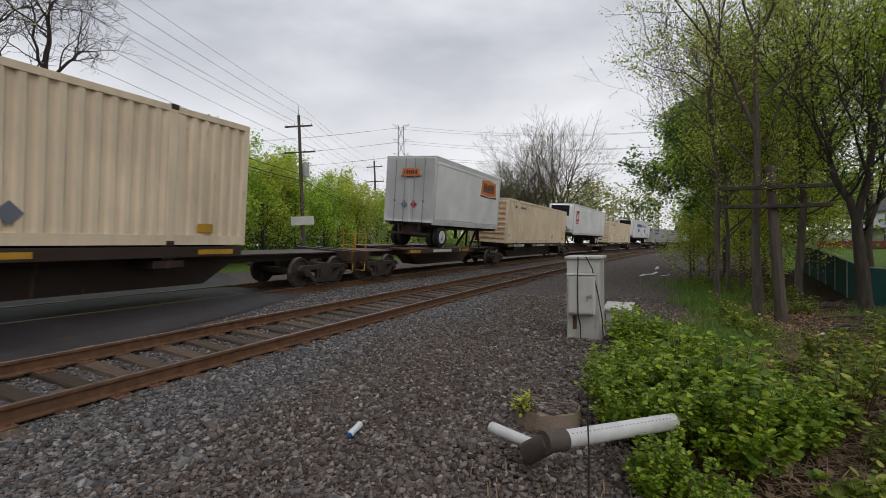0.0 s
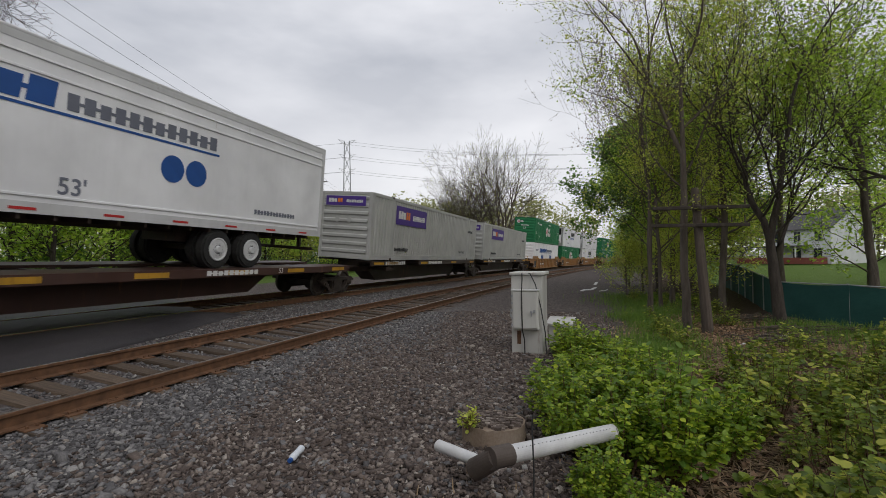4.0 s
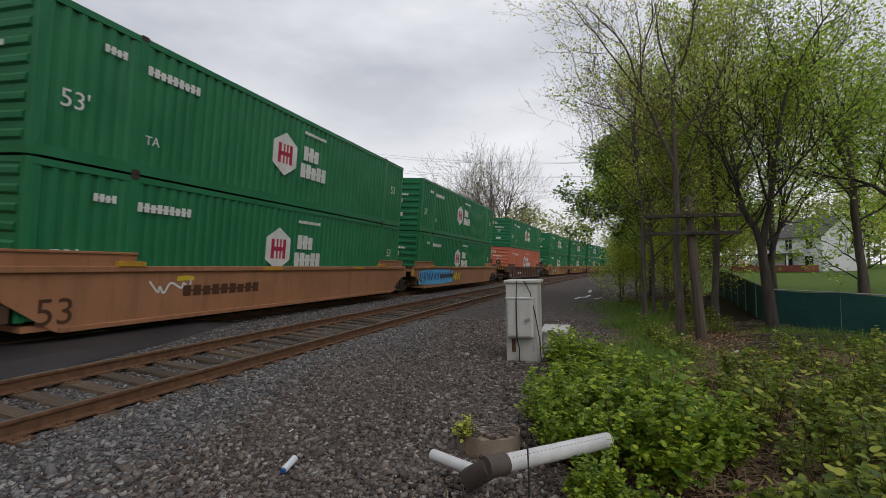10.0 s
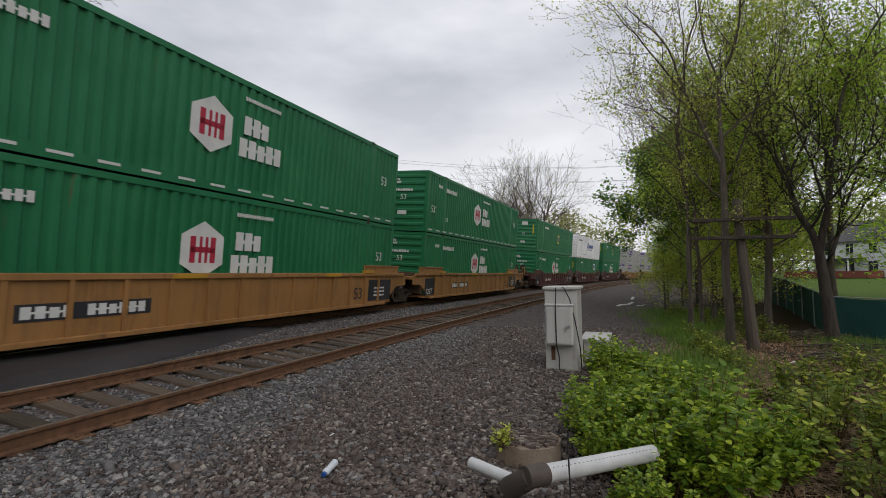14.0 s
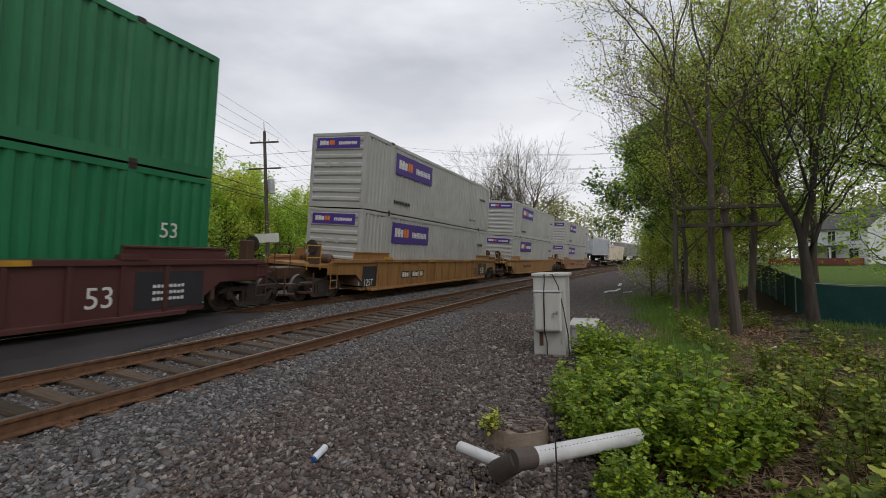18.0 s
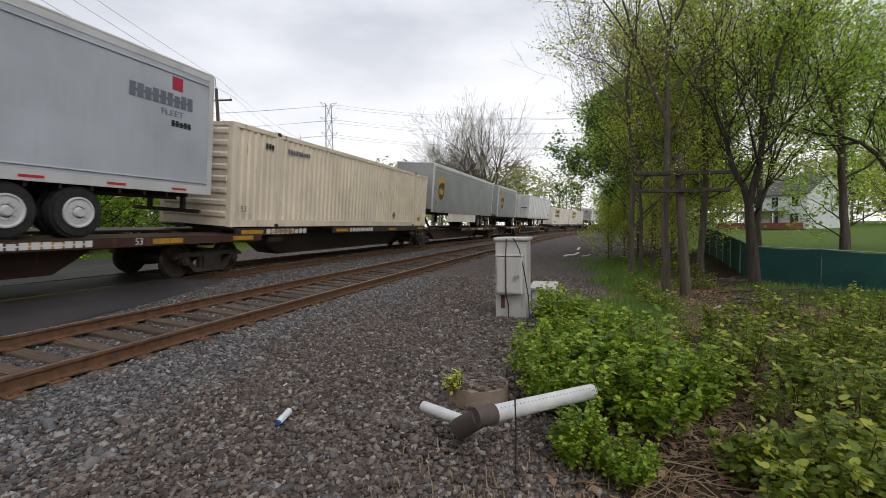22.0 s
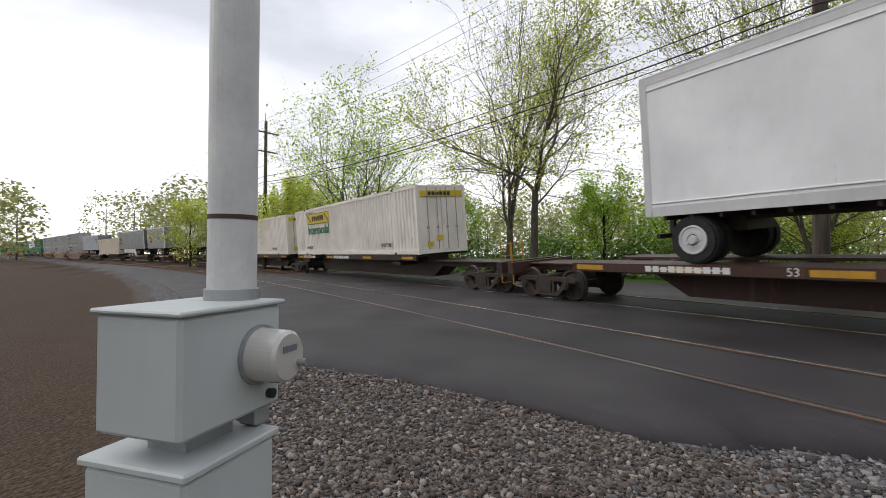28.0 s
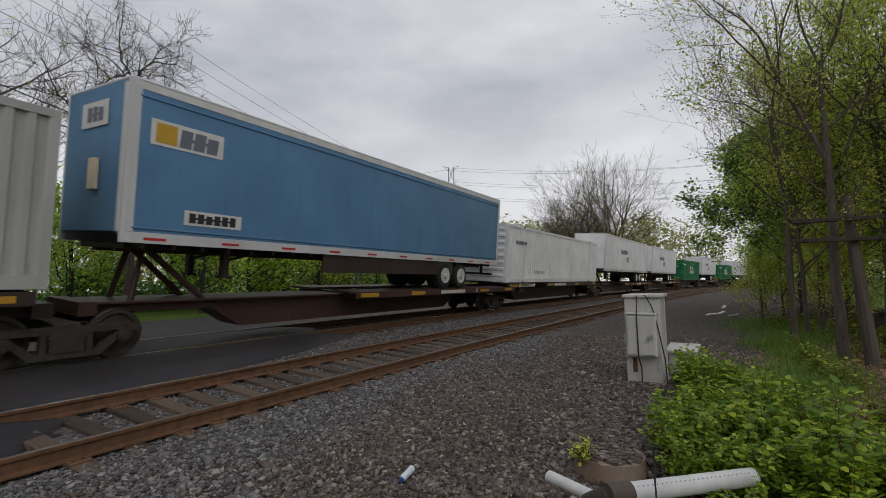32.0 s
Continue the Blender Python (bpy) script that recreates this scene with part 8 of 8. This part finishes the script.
def crossing_signal():
    x, y = -15.3, 4.6
    c = thing("crossing_signal", "railway crossing signal with crossed boards and red lamps", "crossing signal", at=pose(x, y, gz(x, y), 0, 0, -72))
    bm = bmesh.new()
    add_cyl(bm, (0, 0, 0), (0, 0, 4.2), 0.06, n=12)
    part("mast", from_bm("mast", bm, "galv"), c)
    for a in (45, -45):
        part("crossbuck", boxes("ink_white", (-0.61, -0.02, -0.11, 0.61, 0.0, 0.11), bevel=0.004), c, at=pose(0, -0.08, 3.7, 0, a, 0))
    part("lamp_bar", boxes("ink_black", (-0.55, -0.05, 2.68, 0.55, 0.0, 2.74)), c)
    for s in (-1, 1):
        bm = bmesh.new()
        add_cyl(bm, (s * 0.42, -0.05, 2.71), (s * 0.42, -0.09, 2.71), 0.26, n=24)
        add_cyl(bm, (s * 0.42, -0.09, 2.71), (s * 0.42, -0.34, 2.71), 0.16, n=20, caps=False)
        h = part("lamp_hood", from_bm("hood", bm, "ink_black"), c)
        bm = bmesh.new()
        add_cyl(bm, (s * 0.42, -0.1, 2.71), (s * 0.42, -0.13, 2.71), 0.15, n=20)
        part("lens", from_bm("lens", bm, "signal_red"), h, "red signal lens")
    part("base", boxes("galv", (-0.2, -0.2, -0.05, 0.2, 0.2, 0.3)), c)


crossing_signal()


# ---- poles, wires, tower ----
WIRE = Sprig(400)


def sag(a, b, drop, r=0.012, n=14):
    t = np.linspace(0, 1, n)[:, None]
    p = np.array(a) * (1 - t) + np.array(b) * t
    p[:, 2] -= (4 * t * (1 - t))[:, 0] * drop
    WIRE.tube(p, [r] * n, 4)


def utility_pole(label, x, y, top, arms=(), trans=False, signs=False, lean=0.0, r=0.15):
    z = gz(x, y)
    c = thing("utility_pole", label, "utility pole", "utility poles", at=pose(x, y, z, 0, lean, 18))
    bm = bmesh.new()
    add_cyl(bm, (0, 0, -0.3), (0, 0, top - z), r * 1.15, r * 0.75, n=14)
    part("post", from_bm("post", bm, "pole_wood"), c)
    for k, (h, half) in enumerate(arms):
        a = part("crossarm", boxes("pole_wood", (-half, -0.14, h - z - 0.06, half, -0.04, h - z + 0.06), bevel=0.008), c)
        for q in np.linspace(-half + 0.1, half - 0.1, 4):
            bm = bmesh.new()
            add_cyl(bm, (q, -0.09, h - z + 0.06), (q, -0.09, h - z + 0.24), 0.035, 0.02, n=8)
            part("insulator", from_bm("insulator", bm, "galv"), a)
    bm = bmesh.new()
    add_cyl(bm, (0, 0, top - z - 0.4), (0.02, -0.1, top - z + 0.75), 0.03, n=8)
    part("ridge_pin", from_bm("pin", bm, "galv"), c)
    if trans:
        bm = bmesh.new()
        add_cyl(bm, (0.42, 0, top - z - 5.0), (0.42, 0, top - z - 3.9), 0.27, n=18)
        add_cyl(bm, (0.42, 0, top - z - 3.9), (0.42, 0, top - z - 3.8), 0.2, 0.12, n=18)
        part("transformer", from_bm("can", bm, "galv"), c, "grey transformer can")
    if signs:
        part("sign", boxes("ink_white", (-0.9, -0.25, top - z - 8.9, 1.0, -0.2, top - z - 8.2)), c, "small pale roadside sign")
    return c


utility_pole("weathered wooden utility pole with crossarms and a transformer", -25.25, 31.0, 12.3, ((11.4, 1.15), (9.3, 1.3)), True, True, lean=-1.5)
utility_pole("weathered wooden utility pole with crossarms", -33.2, 56.0, 13.2, ((12.4, 1.1), (10.4, 1.3)), lean=-1.5)
utility_pole("weathered wooden utility pole with crossarms, far off", -40.0, 84.0, 13.0, ((12.2, 1.1), (10.4, 1.3)))
lampost = utility_pole("tall dark wooden utility pole with a street lamp arm", -15.95, -5.9, 14.4, ((13.4, 1.3), (11.6, 1.2)), r=0.19)
bm = bmesh.new()
zb = -gz(-15.95, -5.9)
add_cyl(bm, (0, 0.1, 7.9 + zb), (0.75, 4.7, 8.3 + zb), 0.045, 0.03, n=8)
arm = part("lamp_arm", from_bm("arm", bm, "galv"), lampost, at=pose(0, 0, 0, 0, 0, -30))
part("lamp_head", boxes("galv", (-0.16, -0.38, -0.07, 0.16, 0.38, 0.09), bevel=0.05), arm, "grey street lamp head", at=pose(0.8, 5.0, 8.33 + zb))
utility_pole("tall dark wooden utility pole with crossarms", -8.0, -44.0, 13.6, ((12.6, 1.3), (10.9, 1.2)), r=0.17)
P = [(-40.0, 84.0, 0), (-33.2, 56.0, 0.3), (-25.25, 31.0, 0), (-15.95, -5.9, 1.9), (-8.0, -44.0, 1.2), (2.0, -90.0, 1.0)]
for (xa, ya, da), (xb, yb, db) in zip(P[:-1], P[1:]):
    ax, ay = 0.95, 0.31
    for h, offs, r, dr in ((12.95, (0,), 0.010, 0.5), (11.65, (-1.0, -0.35, 1.0), 0.010, 0.6), (9.5, (-1.1, 1.1), 0.010, 0.6), (7.4, (0.25,), 0.022, 0.7), (6.9, (0.25,), 0.028, 0.75), (6.7, (0.25,), 0.016, 0.8)):
        for o in offs:
            sag((xa + o * ax, ya + o * ay, h + da * (0.7 if h > 9 else 1.0)), (xb + o * ax, yb + o * ay, h + db * (0.7 if h > 9 else 1.0)), dr, r)
# service drops over the road
sag((-15.9, -5.9, 11.0), (-24.0, 12.0, 8.0), 0.5, 0.012)


def pylon(x, y, base, top):
    c = thing("transmission_tower", "grey steel lattice transmission tower far off", "tower", at=pose(x, y, 0, 0, 0, 25))
    sp = Sprig(410)
    h = top - base
    for k in range(8):
        z0, z1 = base + h * k / 8, base + h * (k + 1) / 8
        w0, w1 = 3.6 - 2.0 * (k / 8) ** 0.6, 3.6 - 2.0 * ((k + 1) / 8) ** 0.6
        for sx, sy in ((1, 1), (1, -1), (-1, 1), (-1, -1)):
            sp.tube([(sx * w0, sy * w0, z0), (sx * w1, sy * w1, z1)], [0.2, 0.2], 4)
        for sx, sy, tx, ty in ((1, 1, -1, 1), (-1, 1, -1, -1), (-1, -1, 1, -1), (1, -1, 1, 1)):
            sp.tube([(sx * w0, sy * w0, z0), (tx * w1, ty * w1, z1)], [0.12, 0.12], 3)
            sp.tube([(tx * w0, ty * w0, z0), (sx * w1, sy * w1, z1)], [0.12, 0.12], 3)
    part("lattice", sp.wood("lattice", "galv"), c)
    for k, q in enumerate((0.0, 0.12, 0.24)):
        sp = Sprig(411 + k)
        zz = top - h * q
        for s in (-1, 1):
            sp.tube([(s * 1.6, 0, zz), (s * 5.2, 0, zz + 1.0)], [0.15, 0.08], 4)
            sp.tube([(s * 1.6, 0, zz - 2.0), (s * 5.2, 0, zz + 1.0)], [0.12, 0.08], 4)
        part("crossarm", sp.wood("arm", "galv"), c)


pylon(-139.5, 265.5, 2, 77)
for dz in (0, 9.0, 18.0):
    for o in (-5, 5):
        sag((-139.5 + o, 265.5, 76 - dz), (60 + o, 330, 72 - dz), 6, 0.055, 20)
        sag((-139.5 + o, 265.5, 76 - dz), (-430 + o, 160, 76 - dz), 8, 0.055, 20)
tagged(new("overhead_wires", WIRE.wood("wires", "wire_black")), "dark overhead wires strung between the poles", "wires", kind="stuff")


def old_pole():
    """A stump of an old line pole among the trees, still with two crossarms."""
    x, y = 3.02, 13.25
    c = thing("old_line_pole", "grey rotten line pole with two crossarms among the trees", "utility pole", at=pose(x, y, gz(x, y), 0, -3.5, -4))
    bm = bmesh.new()
    add_cyl(bm, (0, 0, -0.2), (0, 0, 3.65), 0.135, 0.095, n=12)
    part("post", from_bm("post", bm, "pole_wood"), c)
    for h in (2.68, 3.12):
        a = part("crossarm", boxes("bark_dark", (-1.08, -0.2, h - 0.045, 1.08, -0.1, h + 0.045), bevel=0.012), c, at=pose(-0.2, 0, 0.02, 0, 4.5, 0))
        for k in range(8):
            bm = bmesh.new()
            add_cyl(bm, (-0.98 + k * 0.28, -0.15, h + 0.06), (-0.98 + k * 0.28, -0.15, h + 0.2), 0.018, n=6)
            part("peg", from_bm("peg", bm, "pole_wood"), a)


old_pole()


def fence():
    pts = [(9.0, 36.0, 1.45), (7.6, 27.0, 1.27), (5.48, 15.9, 0.96), (6.6, 14.6, 0.94), (7.85, 13.4, 0.88), (12.5, 9.6, 0.75), (17.0, 6.0, 0.7)]
    f = thing("fence", "fence covered with dark green windscreen fabric", "fence", kind="")
    r = random.Random(12)
    for (xa, ya, ha), (xb, yb, hb) in zip(pts[:-1], pts[1:]):
        ln = math.hypot(xb - xa, yb - ya)
        n = max(1, int(ln / 2.4))
        for i in range(n):
            t0, t1 = i / n, (i + 1) / n
            a, b = (xa + (xb - xa) * t0, ya + (yb - ya) * t0), (xa + (xb - xa) * t1, ya + (yb - ya) * t1)
            za, zb2 = -0.3, -0.3
            vs, fs, k = [], [], 10
            for j in range(k + 1):
                t = j / k
                x, y = a[0] + (b[0] - a[0]) * t, a[1] + (b[1] - a[1]) * t
                bul = 0.05 * math.sin(t * math.pi) + r.uniform(-0.012, 0.012)
                tt = t0 + (t1 - t0) * t
                ht = ha + (hb - ha) * tt
                for zz, sg in ((-0.45, 0.3), (ht - 0.9, 1.0), (ht - 0.4, 0.8), (ht - 0.04 * math.sin(t * math.pi), 0.0)):
                    vs.append((x + bul * sg * 0.5, y - bul * sg, zz))
            for j in range(k):
                for q in range(3):
                    s0 = j * 4 + q
                    fs.append((s0, s0 + 4, s0 + 5, s0 + 1))
            part("fabric_panel", mesh_from("fabric", vs, fs, "fabric", True), f)
            bm = bmesh.new()
            add_cyl(bm, (a[0], a[1] + 0.05, -0.4), (a[0], a[1] + 0.05, ha + (hb - ha) * t0 + 0.04), 0.03, n=8)
            part("post", from_bm("post", bm, "galv"), f)
        bm = bmesh.new()
        add_cyl(bm, (xa, ya + 0.03, ha), (xb, yb + 0.03, hb), 0.02, n=8)
        part("top_rail", from_bm("rail", bm, "galv"), f)


fence()


def house():
    """A two-storey white house beyond the fence: the gable end and the porch side are seen."""
    c = thing("house", "white two-storey house with a grey roof and a porch", "house", at=pose(34.6, 81.0, 0.62, 0, 0, 30))
    # local x along the gable, y back; the porch side faces -x
    W, D, E, R = 8.6, 10.5, 5.4, 8.3
    part("wall", boxes("siding", (-0.0, 0.0, 0, W, D, E)), c)
    bm = bmesh.new()
    add_prism(bm, [(0.0, E), (W, E), (W / 2, R)], "y", 0.0, D)
    part("gable", from_bm("gable", bm, "siding"), c)
    for k in range(26):
        part("siding_board", cached("clap", lambda: boxes("siding", (-0.0, -0.012, 0, W, -0.002, 0.012))), c, at=pose(0, 0, 0.2 + k * 0.2))
    for s in (0, 1):
        bm = bmesh.new()
        x0, x1 = (-0.45, W / 2) if s == 0 else (W + 0.45, W / 2)
        z0 = E - 0.3
        add_prism(bm, [(x0, z0), (x1, R + 0.05), (x1, R + 0.22), (x0, z0 + 0.17)], "y", -0.4, D + 0.4)
        part("roof", from_bm("roof", bm, "shingle"), c)
    def window(x, y, z, w, h, side):
        if side == "x":
            b = part("window", boxes("ink_white", (x - 0.06, y - 0.08, z - 0.08, x, y + w + 0.08, z + h + 0.08)), c)
            for q in range(2):
                part("pane", boxes("window_glass", (x - 0.07, y + 0.04 + q * w / 2, z, x - 0.055, y + w / 2 - 0.04 + q * w / 2, z + h)), b)
        else:
            b = part("window", boxes("ink_white", (x - 0.08, y - 0.06, z - 0.08, x + w + 0.08, y, z + h + 0.08)), c)
            for q in range(2):
                part("pane", boxes("window_glass", (x, y - 0.07, z + 0.03 + q * h / 2, x + w, y - 0.055, z + h / 2 - 0.03 + q * h / 2)), b)
    for y in (1.2, 4.4, 7.6):
        window(0, y, 3.4, 1.1, 1.5, "x")
        window(0, y, 0.9, 1.3, 1.4, "x")
    window(5.6, 0, 3.4, 1.0, 1.5, "y")
    part("porch_roof", boxes("shingle", (-2.6, 3.0, 2.6, -0.02, D + 3, 2.78)), c)
    part("deck_rail", boxes("deck_red", (-2.7, 0.6, 0.0, -2.6, D + 3, 0.95), (-2.7, 0.5, 0.0, -0.05, 0.6, 0.95)), c, "dark red porch rail")
    for y in (3.2, 6.0, 8.8, 11.6):
        part("porch_post", boxes("siding", (-2.6, y, 0, -2.45, y + 0.15, 2.6)), c)
    bm = bmesh.new()
    add_box(bm, -0.06, -0.06, 0.2, 0.0, 0.02, E - 0.3)
    part("downpipe", from_bm("pipe", bm, "siding"), c)


m, n, l, b = nodes_of("window_glass", 0.08)
b.inputs["Base Color"].default_value = (0.03, 0.035, 0.04, 1)
MATS["window_glass"] = m
house()


def motions():
    """The train rolls by at a steady pace; every car and load goes along the far track."""
    times = [k * 1.0 for k in range(33)]
    gone = {t: run(t) for t in times}
    for ob, centre, lift in MOVING:
        walk(ob, [(t, rail_pose(centre - gone[t], lift)) for t in times])


motions()
